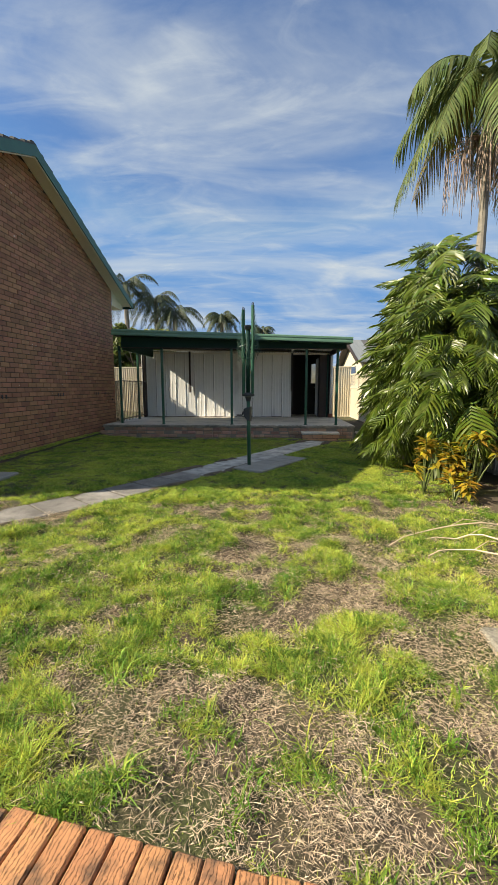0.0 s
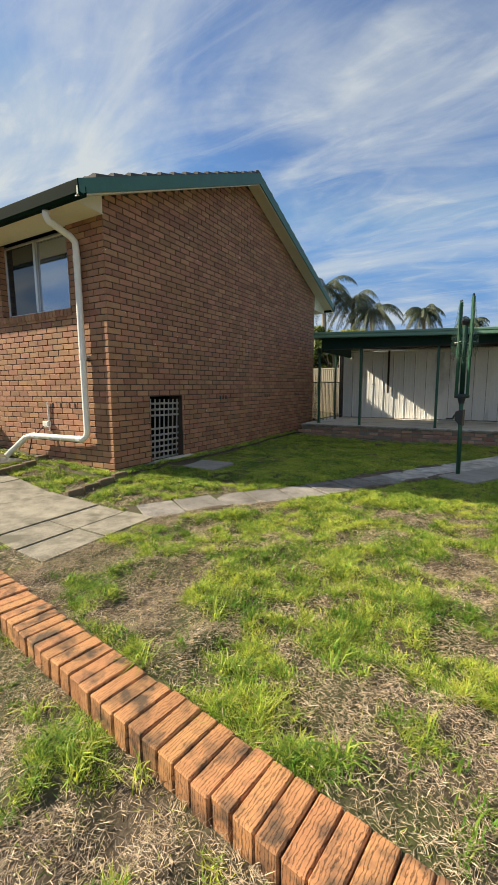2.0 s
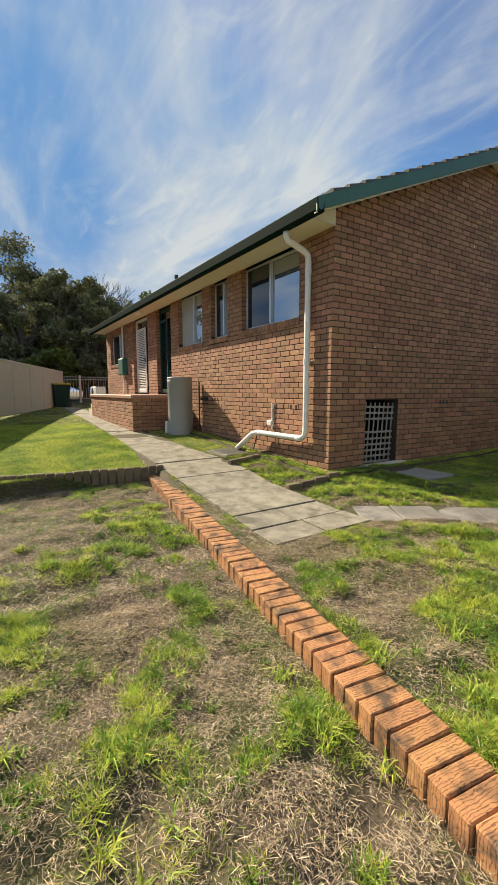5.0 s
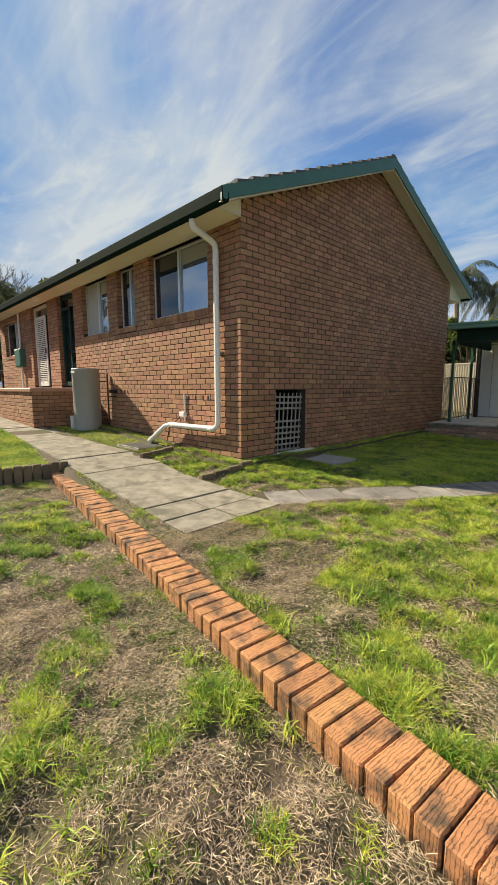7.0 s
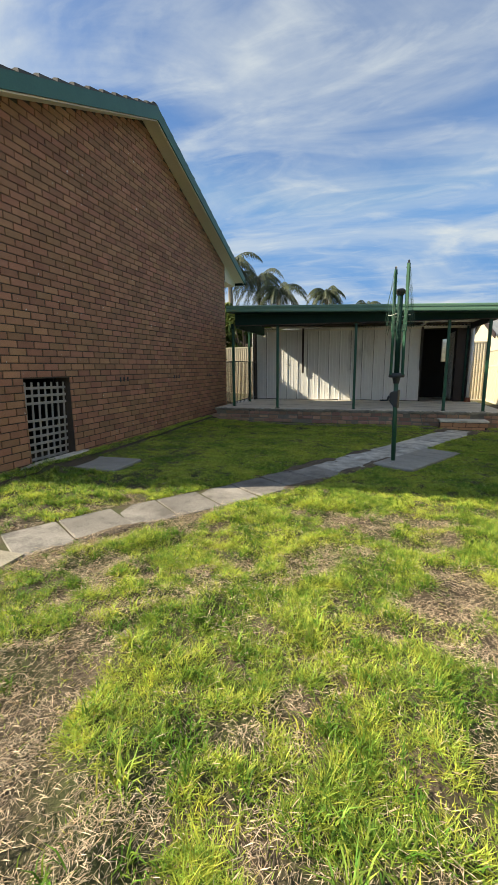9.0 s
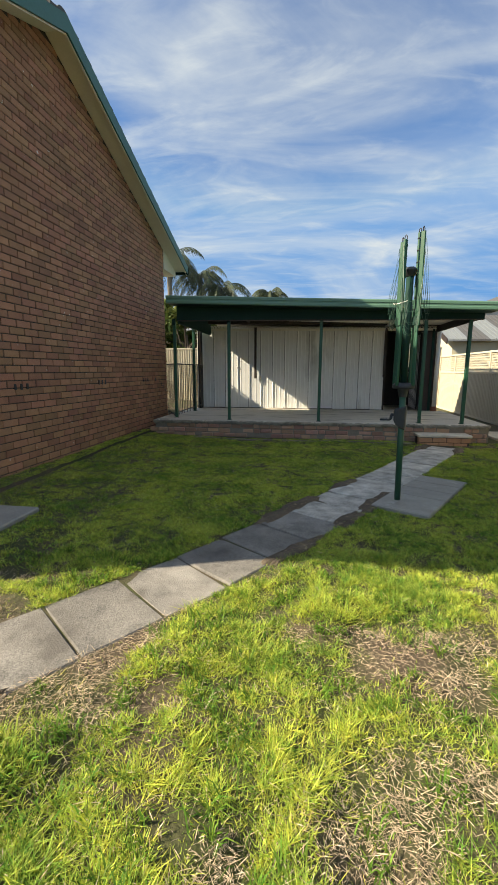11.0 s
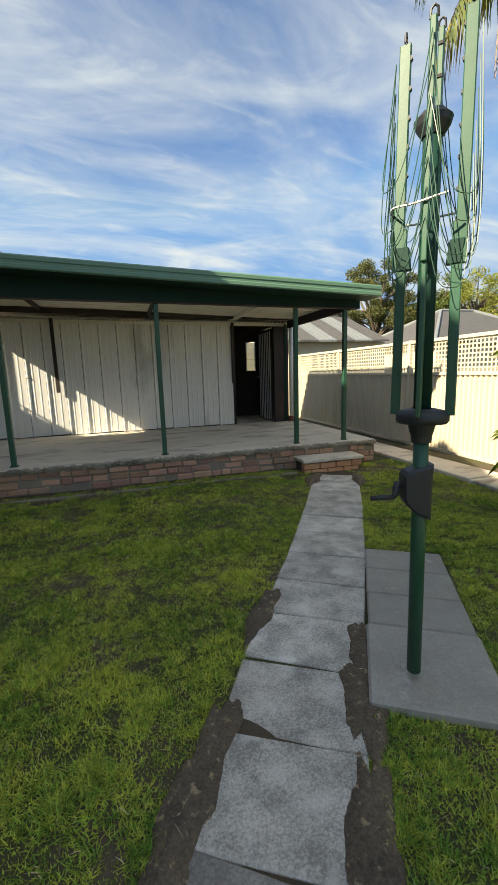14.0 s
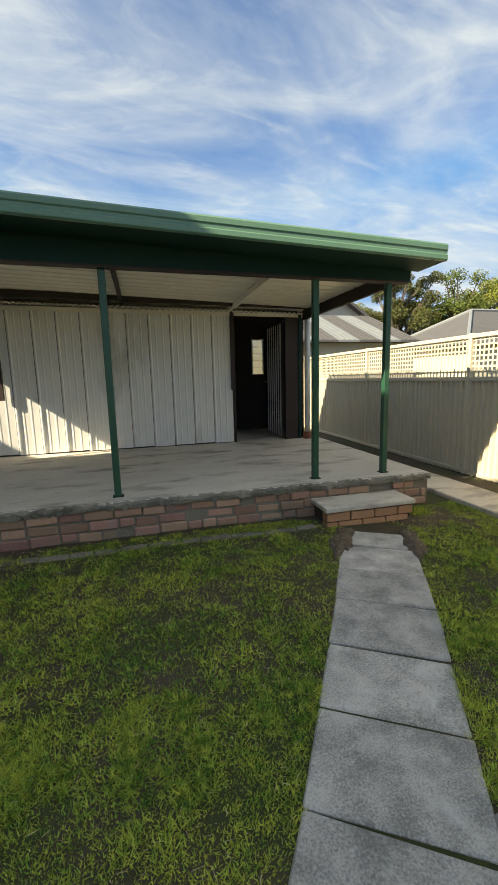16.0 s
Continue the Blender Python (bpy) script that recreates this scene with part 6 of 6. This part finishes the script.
def build_far_trees():
    # over the west fence
    for i, (x, y, h, c, leaf) in enumerate(((-30, -4.5, 11.8, 4.4, DARK_LEAF), (-33, 0.0, 13.0, 4.2, DARK_LEAF), (-29, 2.4, 10.5, 3.0, DARK_LEAF), (-25, -6.5, 10.5, 3.4, DARK_LEAF),
                                           (-31, 6.5, 10.2, 3.4, TREE_LEAF), (-27, 8.6, 9.6, 3.0, TREE_LEAF), (-21.5, 1.6, 5.6, 2.1, DARK_LEAF), (-24.5, 3.6, 7.0, 2.4, DARK_LEAF), (-36, -9, 13, 4.4, DARK_LEAF), (-23, -2.2, 6.6, 2.3, DARK_LEAF), (-38, 10, 11, 3.8, TREE_LEAF), (-26, 0.2, 9.0, 2.8, DARK_LEAF), (-20.4, -0.6, 3.2, 1.7, TREE_LEAF), (-20.8, 2.0, 3.6, 1.9, DARK_LEAF), (-20.2, 5.0, 3.4, 1.9, DARK_LEAF))):
        build_tree("garden_tree", "dark dense garden tree beyond the west fence", x, y, h, c, leaf, 100 + i, 0.7, 0.13, 11500, 0.12, "west trees")
    # behind the verandah
    for i, (x, y, h, c) in enumerate(((-6.5, 22, 6.2, 2.0), (-3.8, 22.5, 5.9, 2.2), (-1.2, 23, 5.6, 1.9), (-8.8, 21, 6.4, 2.0), (-1.6, 14.9, 4.3, 1.5), (-3.2, 15.6, 4.9, 1.6))):
        build_tree("green_shrub_tree", "rounded green tree behind the back fence", x, y, h, c, SHRUB_LEAF if i < 4 else TREE_LEAF, 130 + i, -0.1, 0.15, 5200, 0.1, "back trees")
    # beyond the neighbour's roofs
    build_tree("gum_tree", "tall gum tree with an open clumped crown", 24.2, 32.4, 11.6, 3.0, GUM_LEAF, 150, -0.1, 0.085, 24000, 0.35)
    for i, (x, y, h, c) in enumerate(((29, 31, 10.0, 3.2), (32.5, 30, 10.8, 3.2), (36, 29.5, 10.4, 3.2), (26.5, 34, 9.4, 3.0), (21, 36, 9.0, 2.8), (39, 27, 10.6, 3.2), (33, 34, 11.4, 3.0), (43, 26, 10.5, 3.4))):
        build_tree("hedge_tree", "broad sunlit yellow-green tree beyond the roofs", x, y, h, c, SHRUB_LEAF if i % 3 else TREE_LEAF, 160 + i, -0.1, 0.09, 13000, 0.1, "east trees")
    # a bare tree
    rng = random.Random(9)
    b = thing("bare_tree", "leafless winter tree against the sky", "tree")
    s = Shape()
    def grow(p, d, L, r, k):
        q = p + d * L
        s.tube([p, p.lerp(q, 0.5) + Vector((rng.uniform(-0.05, 0.05), rng.uniform(-0.05, 0.05), 0.03)) * L, q], [r, r * 0.8, r * 0.6], 4, False)
        if k:
            for _ in range(3):
                e = (d + Vector((rng.uniform(-0.75, 0.75), rng.uniform(-0.75, 0.75), rng.uniform(-0.15, 0.6)))).normalized()
                grow(q, e, L * rng.uniform(0.6, 0.8), r * 0.6, k - 1)
    grow(Vector((-30, 3.6, 0.5)), Vector((0, 0, 1)), 3.4, 0.16, 5)
    part("branches", s, BARK, b)


build_far_trees()


# ---- neighbours ----
def build_neighbours():
    tile = mat("grey_roof", (0.11, 0.11, 0.115), 0.8, (0.07, 0.07, 0.07), 2, 20, 0.3)
    pale = mat("pale_roof_sheet", (0.22, 0.24, 0.25), 0.6, (0.18, 0.20, 0.21), 2, 20, 0.1)
    wall = mat("cream_render", (0.72, 0.64, 0.46), 0.8, (0.62, 0.55, 0.40), 1, 15, 0.1)
    a = thing("neighbour_house", "cream neighbouring house with a striped grey roof", "house")
    part("wall", Shape().prism([(14.6, -0.2), (20.0, -0.2), (20.0, 2.2), (17.3, 3.4), (14.6, 2.2)], 8.6, 12.7, "x"), wall, a)
    ez, ey, rz, ry = 2.25, 14.2, 3.45, 17.3
    x, k = 8.3, 0
    while x < 12.6:
        w = 0.72
        part("roof_sheet", Shape().add([(x, ey, ez), (x + w, ey, ez), (x + w, ry, rz), (x, ry, rz), (x, ey, ez - 0.06), (x + w, ey, ez - 0.06), (x + w, ry, rz - 0.06), (x, ry, rz - 0.06)],
             [(0, 1, 2, 3), (4, 7, 6, 5), (0, 4, 5, 1), (1, 5, 6, 2), (2, 6, 7, 3), (3, 7, 4, 0)]), tile if k % 2 else pale, a)
        for i in range(1, 4):
            part("rib", Shape().tube([(x + w * i / 4, ey, ez + 0.012), (x + w * i / 4, ry, rz + 0.012)], 0.016, 4), tile if k % 2 else pale, a)
        x += w; k += 1
    part("rear_roof", Shape().prism([(ry, rz), (20.4, ez), (20.4, ez - 0.06), (ry, rz - 0.06)], 8.3, 12.6, "x"), tile, a)
    part("barge", Shape().prism([(ey, ez + 0.03), (ry, rz + 0.03), (20.4, ez + 0.03), (20.4, ez - 0.16), (ry, rz - 0.16), (ey, ez - 0.16)], 8.26, 8.30, "x"), DARK_TIMBER, a)
    part("window", Shape().soft(8.585, 16.1, 1.2, 8.60, 17.2, 2.1, 0.004), GLASS, a)
    b = thing("neighbour_wing", "pale gabled wing with a dark tiled roof", "house")
    part("wall", Shape().prism([(10.9, -0.2), (15.4, -0.2), (15.4, 3.3), (13.15, 4.85), (10.9, 3.3)], 21.0, 27.0, "y"), mat("pale_boards", (0.62, 0.60, 0.54), 0.8, (0.5, 0.49, 0.44), 2, 20, 0.1, stretch=(0.2, 0.2, 6)), b)
    for sgn in (-1, 1):
        o = [(13.15, 5.0), (13.15 + sgn * 2.7, 3.12), (13.15 + sgn * 2.7, 2.98), (13.15, 4.84)]
        part("roof", Shape().prism(o, 20.6, 27.2, "y"), tile, b)
    c = thing("hip_roof_house", "low grey hip-roofed house beyond the fence", "house")
    part("wall", Shape().box(18.4, 18.4, -0.2, 27.0, 25.0, 2.5), wall, c)
    x0, x1, y0, y1, z0 = 17.8, 27.6, 17.8, 25.6, 2.45
    part("roof", Shape().add([(x0, y0, z0), (x1, y0, z0), (x1, y1, z0), (x0, y1, z0), (x0 + 3.7, 21.7, 4.5), (x1 - 3.7, 21.7, 4.5)], [(0, 1, 5, 4), (1, 2, 5), (2, 3, 4, 5), (3, 0, 4), (0, 3, 2, 1)]), tile, c)
    for p, q in (((x0, y0, z0), (x0 + 3.7, 21.7, 4.5)), ((x1, y0, z0), (x1 - 3.7, 21.7, 4.5)), ((x0 + 3.7, 21.7, 4.5), (x1 - 3.7, 21.7, 4.5)), ((x0, y1, z0), (x0 + 3.7, 21.7, 4.5))):
        part("ridge_cap", Shape().tube([Vector(p) + Vector((0, 0, 0.03)), Vector(q) + Vector((0, 0, 0.03))], 0.09, 6), pale, c)
    # roof seen over the verandah, and a low roof over the west fence
    d = thing("far_roof", "low grey gable roof behind the back fence", "house")
    part("wall", Shape().box(-6.0, 18.5, -0.2, 0.5, 21.5, 2.6), wall, d)
    part("roof", Shape().prism([(18.0, 2.6), (20.0, 3.55), (22.0, 2.6), (22.0, 2.5), (20.0, 3.45), (18.0, 2.5)], -6.4, 0.9, "x"), pale, d)
    e = thing("west_roof", "grey flat carport roof beyond the west fence", "carport")
    part("roof", Shape().soft(-24, -8.5, 2.75, -16.2, -3.6, 2.9, 0.02), pale, e)
    for x, y in ((-23.5, -8), (-23.5, -4), (-16.6, -8), (-16.6, -4)):
        part("post", Shape().box(x - 0.05, y - 0.05, 0.3, x + 0.05, y + 0.05, 2.75), DARK_TIMBER, e)
    part("wall", Shape().box(-23.8, -8.3, 0.3, -23.6, -3.8, 2.74), BRICK, e)
    # wheelie bin and bar fence at the end of the side path
    bn = thing("wheelie_bin", "dark green wheelie bin with a yellow lid", "bin")
    bx, by = -15.2, -1.38
    bz = float(ground_z(bx, by))
    v = [(bx + sx * (0.24 + 0.05 * k), by + sy * (0.27 + 0.06 * k), bz + 0.02 + 0.93 * k) for k in (0, 1) for sx, sy in ((-1, -1), (1, -1), (1, 1), (-1, 1))]
    part("body", Shape().add(v, [(0, 3, 2, 1), (4, 5, 6, 7), (0, 1, 5, 4), (1, 2, 6, 5), (2, 3, 7, 6), (3, 0, 4, 7)]), GREEN_DARK, bn)
    part("lid", Shape().soft(bx - 0.31, by - 0.36, bz + 0.955, bx + 0.31, by + 0.36, bz + 1.03, 0.02), mat("yellow_lid", (0.62, 0.42, 0.04), 0.5), bn, "yellow plastic lid")
    part("wheel", Shape().tube([(bx - 0.28, by + 0.25, bz + 0.1), (bx + 0.28, by + 0.25, bz + 0.1)], 0.10, 12), BLACK, bn)
    g = thing("bar_fence", "grey metal bar fence with a gate at the path's end", "fence")
    gx, gz = -17.0, 0.72
    for y0, y1 in ((-0.95, -0.30), (-0.22, 3.0), (3.05, 8.0)):
        for z in (gz + 0.08, gz + 1.0, gz + 1.12):
            part("rail", Shape().tube([(gx, y0, z), (gx, y1, z)], 0.016, 5), GALV, g)
        n = round((y1 - y0) / 0.12)
        for i in range(n + 1):
            y = y0 + (y1 - y0) * i / n
            part("bar", Shape().tube([(gx, y, gz), (gx, y, gz + 1.12)], 0.009, 5), GALV, g)
    part("post", Shape().soft(gx - 0.05, -0.30, gz - 0.25, gx + 0.05, -0.20, gz + 1.2, 0.005), GALV, g)


build_neighbours()


# ---- lawn ----
GRASS = leaf_mat("grass_blade", (0.56, 0.62, 0.115), (0.16, 0.30, 0.05), 0.7, 0.40, 0.5, 0.035, 0.25)
for node in GRASS.node_tree.nodes:   # wide drifts of yellow-green and deep green
    if node.type == "TEX_NOISE" and node.inputs["Scale"].default_value == 3:
        node.inputs["Scale"].default_value = 1.9
    if node.type == "MAP_RANGE" and node.inputs["From Min"].default_value == 0.25:
        node.inputs["From Min"].default_value, node.inputs["From Max"].default_value = 0.40, 0.58
GRASS_DEEP = leaf_mat("deep_grass_blade", (0.19, 0.33, 0.04), (0.07, 0.15, 0.018), 0.65, 0.35, 0.45, 0.03, 0.25)
STRAW = mat("dry_straw", (0.86, 0.71, 0.52), 0.9, (0.44, 0.33, 0.215), 6, 60, 0.0, island=0.45, hue=0.012)


def open_soil(x, y):
    """True where nothing is built on the soil."""
    ok = path_gap(x, y) > 0.272
    ok &= ~((x < 0.02) & (y > -0.02))
    ok &= ~((x < 1.73) & (y > path_low(x) - 0.01) & (y < path_high(x) + 0.01))
    ok &= np.abs(y - kerb_y(x)) > 0.125 + 0 * x
    ok &= ~((y > 5.98) & (x > 0) & (x < 6.65))
    ok &= ~((x > 5.28) & (x < 6.2) & (y > 5.70) & (y < 6.1))
    d = np.array((0.75, 1.23)) / 1.4406
    u, w = (x - 4.0) * d[0] + (y - 2.22) * d[1], (x - 4.0) * d[1] - (y - 2.22) * d[0]
    ok &= ~((u > -0.01) & (u < 1.5) & (w > -0.01) & (w < 0.54))
    ok &= ~((x > 6.85) & (x < 7.39) & (y < 7.3))
    ok &= ~((x > 0.29) & (x < 0.99) & (y > 0.97) & (y < 1.63))
    ok &= ~((x < -5.1) & (x > -11) & (y > -1.4))
    return ok


def blades(name, x, y, height, width, lean, material, seed, label, style="blade"):
    """Many blades in one mesh: a bent blade of three faces, a short blade of one, or a sliver of straw lying about."""
    g = np.random.default_rng(seed)
    n = len(x)
    z = turf_z(x, y)
    a = g.random(n) * 2 * np.pi
    d = np.stack([np.cos(a), np.sin(a)], -1)
    s = np.stack([-d[:, 1], d[:, 0]], -1) * width[:, None] * 0.5
    base = np.stack([x, y], -1)
    out = d * (height * lean)[:, None]
    tip_z = z + height * np.clip(1.0 - 0.35 * lean, 0.45, 1)
    if style == "straw":
        p = np.zeros((n, 4, 3), np.float32)
        low = z + 0.001 + 0.05 * value_noise(x, y, 0.09, 15) ** 1.5 * g.random(n)
        tilt = height * (g.random(n) - 0.25) * 0.7
        p[:, 0, :2], p[:, 2, :2] = base, base + d * height[:, None]
        p[:, 1, :2], p[:, 3, :2] = base + d * height[:, None] * 0.5 + s, base + d * height[:, None] * 0.5 - s
        p[:, 0, 2], p[:, 2, 2] = low, low + tilt
        p[:, 1, 2] = p[:, 3, 2] = low + tilt * 0.5 + 0.003 * g.random(n)
        tri = ((0, 1, 2), (0, 2, 3))
    elif style == "short":
        p = np.zeros((n, 3, 3), np.float32)
        p[:, 0, :2], p[:, 1, :2], p[:, 2, :2] = base + s, base - s, base + out
        p[:, 0, 2] = p[:, 1, 2] = z - 0.004
        p[:, 2, 2] = tip_z
        tri = ((0, 1, 2),)
    else:
        p = np.zeros((n, 5, 3), np.float32)
        p[:, 0, :2], p[:, 1, :2] = base + s, base - s
        p[:, 2, :2], p[:, 3, :2] = base + out * 0.4 - s * 0.8, base + out * 0.4 + s * 0.8
        p[:, 4, :2] = base + out
        p[:, 0, 2] = p[:, 1, 2] = z - 0.004
        p[:, 2, 2] = p[:, 3, 2] = z + height * 0.62
        p[:, 4, 2] = tip_z
        tri = ((0, 1, 2), (0, 2, 3), (3, 2, 4))
    k = np.arange(n)[:, None] * p.shape[1]
    f = np.concatenate([k + np.array([t]) for t in tri], 1).reshape(-1, 3)
    ob = new(name, raw_mesh(name, p.reshape(-1, 3), f, material))
    return tagged(ob, label, "grass", kind="stuff")


def near_lawn(x, y):
    """The part of the lawn beside the walk, where single blades can be told apart."""
    return (x > 1.6) & (x < 6.2) & (y < 4.2) & (y > -4.8)


def build_lawn():
    g = np.random.default_rng(3)

    def scatter(n, x0, x1, y0, y1):
        x, y = x0 + (x1 - x0) * g.random(n), y0 + (y1 - y0) * g.random(n)
        ok = open_soil(x, y)
        return x[ok], y[ok]
    x, y = scatter(3900000, -1.75, 7.4, -5.2, 6.0)
    gr = greenness(x, y)
    clump = 0.6 * value_noise(x, y, 0.085, 14) + 0.4 * value_noise(x, y, 0.04, 24)
    keep = g.random(len(x)) < np.where(near_lawn(x, y), 1.0, 0.42) * (0.03 + 0.74 * gr) * np.clip(0.05 + 0.42 * smoothstep(0.6, 1.6, y) + 2.3 * clump ** 2.0, 0, 1.2)
    x, y, gr, clump = x[keep], y[keep], gr[keep], clump[keep]
    h = (0.017 + 0.027 * g.random(len(x)) ** 1.5) * (0.15 + 1.8 * clump) * (0.6 + 0.8 * value_noise(x, y, 0.3, 8)) * (0.7 + 0.5 * gr) * (1 - 0.45 * smoothstep(0.8, 1.8, y))
    blades("lawn_grass", x, y, h, (0.0030 + 0.0028 * g.random(len(x))) * np.where(near_lawn(x, y), 1.0 + 0.35 * smoothstep(0.8, 1.8, y), 1.7), 0.4 + 1.3 * g.random(len(x)), GRASS, 5, "short patchy green lawn grass", "short")
    x, y = scatter(2250000, -1.75, 7.4, -5.2, 6.0)
    keep = g.random(len(x)) < (0.85 - 0.72 * greenness(x, y)) * (0.12 + 0.88 * smoothstep(1.2, -1.0, y)) * (0.45 + 0.6 * smoothstep(0.25, 0.6, value_noise(x, y, 0.10, 61))) * np.where(near_lawn(x, y), 1.0, 0.45)
    x, y = x[keep], y[keep]
    blades("dry_straw", x, y, 0.012 + 0.048 * g.random(len(x)) ** 2.2, (0.0012 + 0.0020 * g.random(len(x)) ** 3) * np.where(near_lawn(x, y), 1.0, 1.6), np.ones(len(x)), STRAW, 6, "matted dry straw over bare patches of lawn", "straw")
    # the upper lawn to the west
    x, y = scatter(300000, -16, -1.62, -7.0, -0.1)
    x2, y2 = scatter(120000, -7.5, -1.62, -5.2, -1.9)
    x, y = np.concatenate([x, x2]), np.concatenate([y, y2])
    near = g.random(len(x)) < np.clip(1.1 - (-x - 1.6) / 12, 0.2, 1)
    x, y = x[near], y[near]
    blades("upper_lawn_grass", x, y, 0.018 + 0.03 * g.random(len(x)), 0.009 + 0.006 * g.random(len(x)), 0.8 + 1.5 * g.random(len(x)), GRASS, 7, "bright green grass of the upper lawn", "short")
    # denser dark tussocks that break up the turf
    tx, ty = scatter(5200, -1.5, 7.0, -4.9, 0.9)
    pick = g.random(len(tx)) < 0.08 + 0.55 * greenness(tx, ty)
    tx, ty = tx[pick][:1500], ty[pick][:1500]
    n = 26
    size = np.repeat(0.024 + 0.034 * g.random(len(tx)), n)
    r, a = np.abs(g.normal(0, 1, len(size))) * size * 0.8, g.random(len(size)) * 6.2832
    px, py = np.repeat(tx, n) + r * np.cos(a), np.repeat(ty, n) + r * np.sin(a)
    ok = open_soil(px, py)
    blades("turf_tussocks", px[ok], py[ok], (size * (0.7 + 0.6 * g.random(len(size))))[ok], (0.0035 + 0.003 * g.random(len(size)))[ok], (0.5 + 1.1 * g.random(len(size)))[ok], GRASS_DEEP, 19, "dense deep green tussocks in the lawn")
    # weeds: coarse tufts that stand out of the straw
    tx, ty = scatter(110, 2.0, 6.6, -4.6, -0.6)
    spots = list(zip(tx, ty)) + [(4.35, -2.45), (4.72, -2.62), (5.35, -2.3), (4.05, -2.28), (5.5, -1.2), (3.3, -4.2), (2.6, -3.5), (2.9, -3.9), (3.7, -3.75)]
    px, py, ph, pw, pl = [], [], [], [], []
    for cx, cy in spots:
        n = int(g.integers(14, 44))
        size = g.uniform(0.045, 0.125)
        r = np.abs(g.normal(0, size * 0.32, n)); a = g.random(n) * 6.28
        px += list(cx + r * np.cos(a)); py += list(cy + r * np.sin(a))
        ph += list(size * (0.5 + 0.6 * g.random(n))); pw += list(0.004 + 0.003 * g.random(n)); pl += list(0.5 + 1.2 * g.random(n))
    px, py, ph, pw, pl = (np.array(q) for q in (px, py, ph, pw, pl))
    ok = open_soil(px, py)
    blades("weed_tufts", px[ok], py[ok], ph[ok], pw[ok], pl[ok], GRASS, 9, "coarse green weed tufts among the straw")


build_lawn()


def build_soil_patches():
    """Earth that has crept over the pavers' edges."""
    rng = random.Random(40)
    line = [Vector(p) for p in PATH_LINE]
    for i, u, side, ln, wd in ((2, 0.95, 1, 0.30, 0.07), (3, 0.35, 1, 0.32, 0.085), (3, 0.85, -1, 0.26, 0.09), (3, 0.30, -1, 0.28, 0.07), (4, 0.15, -1, 0.22, 0.08), (4, 0.3, 1, 0.25, 0.07), (2, 0.55, -1, 0.3, 0.07), (6, 0.8, 1, 0.28, 0.10), (6, 0.85, -1, 0.26, 0.09), (0, 0.6, -1, 0.3, 0.06)):
        d = (line[i + 1] - line[i]).normalized()
        nrm = Vector((-d.y, d.x)) * side
        c = line[i].lerp(line[i + 1], u) + nrm * 0.27
        n, v = 110, []
        jag = [rng.uniform(0.965, 1.035) for _ in range(110)]
        z = float(ground_z(c.x, c.y)) + 0.026
        ph = rng.uniform(0, 6)
        for ring, h in ((1.0, -0.022), (0.86, -0.006), (0.0, 0.0)):
            for k in range(n):
                a = 2 * math.pi * k / n
                q = ring * (1 + 0.16 * math.sin(2 * a + ph) + 0.14 * math.sin(5 * a + 2 * ph) + 0.05 * math.sin(8 * a + ph) + 0.04 * math.sin(13 * a + 3 * ph)) * (jag[k] if ring > 0.5 else 1)
                w = c + d * (q * ln * math.cos(a)) + nrm * (q * wd * math.sin(a))
                v.append((w.x, w.y, z + h))
        f = [(r * n + k, r * n + (k + 1) % n, (r + 1) * n + (k + 1) % n, (r + 1) * n + k) for r in (0, 1) for k in range(n)]
        ob = part("soil_patch", Shape().add(v, f), SOIL_BARE, smooth=True)
        tagged(ob, "damp dark soil crept over the paver edges", "soil", kind="stuff")


SOIL_BARE = mat("bare_soil", (0.17, 0.13, 0.09), 0.95, (0.055, 0.043, 0.032), 6, 90, 1.0, depth=0.015, spread=0.3, spots=(0.30, 0.23, 0.14), spot_scale=30, spot_size=(0.58, 0.66))
build_soil_patches()

def build_litter():
    """Long dry stalks fallen on the grass beside the thicket, and the corner of a sunken slab."""
    rng = random.Random(64)
    for a, b in (((5.52, -0.74), (6.72, -0.2)), ((5.75, -0.95), (6.4, -1.0)), ((5.85, -0.62), (6.5, -0.75))):
        t = thing("dry_stalk", "long dry pale stalk lying on the grass", "stalk", group="fallen stalks")
        pts = []
        for k in range(9):
            u = k / 8
            x, y = a[0] + (b[0] - a[0]) * u, a[1] + (b[1] - a[1]) * u + 0.05 * math.sin(u * 5)
            pts.append((x, y, float(turf_z(x, y)) + 0.035 + 0.03 * math.sin(u * 3.1) + rng.uniform(0, 0.01)))
        part("stem", Shape().tube(pts, [0.004 + 0.004 * k / 8 for k in range(9)], 5), STRAW, t)
        part("twig", Shape().tube([pts[4], Vector(pts[4]) + Vector((0.15, 0.10, 0.03)), Vector(pts[4]) + Vector((0.32, 0.13, 0.0))], [0.004, 0.003, 0.002], 4), STRAW, t)
    slab = thing("sunken_slab", "corner of a sunken grey concrete slab in the lawn", "slab", kind="structure")
    part("slab", Shape().soft(5.66, -2.35, -0.2, 6.3, -1.86, -0.085, 0.012), PATH_CONCRETE, slab)


build_litter()

# ---- single bricks of the house, last ----
for wall, me, place in LATE_BRICKS:
    part("brick", me, None, wall, at=Matrix.Translation((SKEW * max(place.translation.y, 0), 0, 0)) @ place)
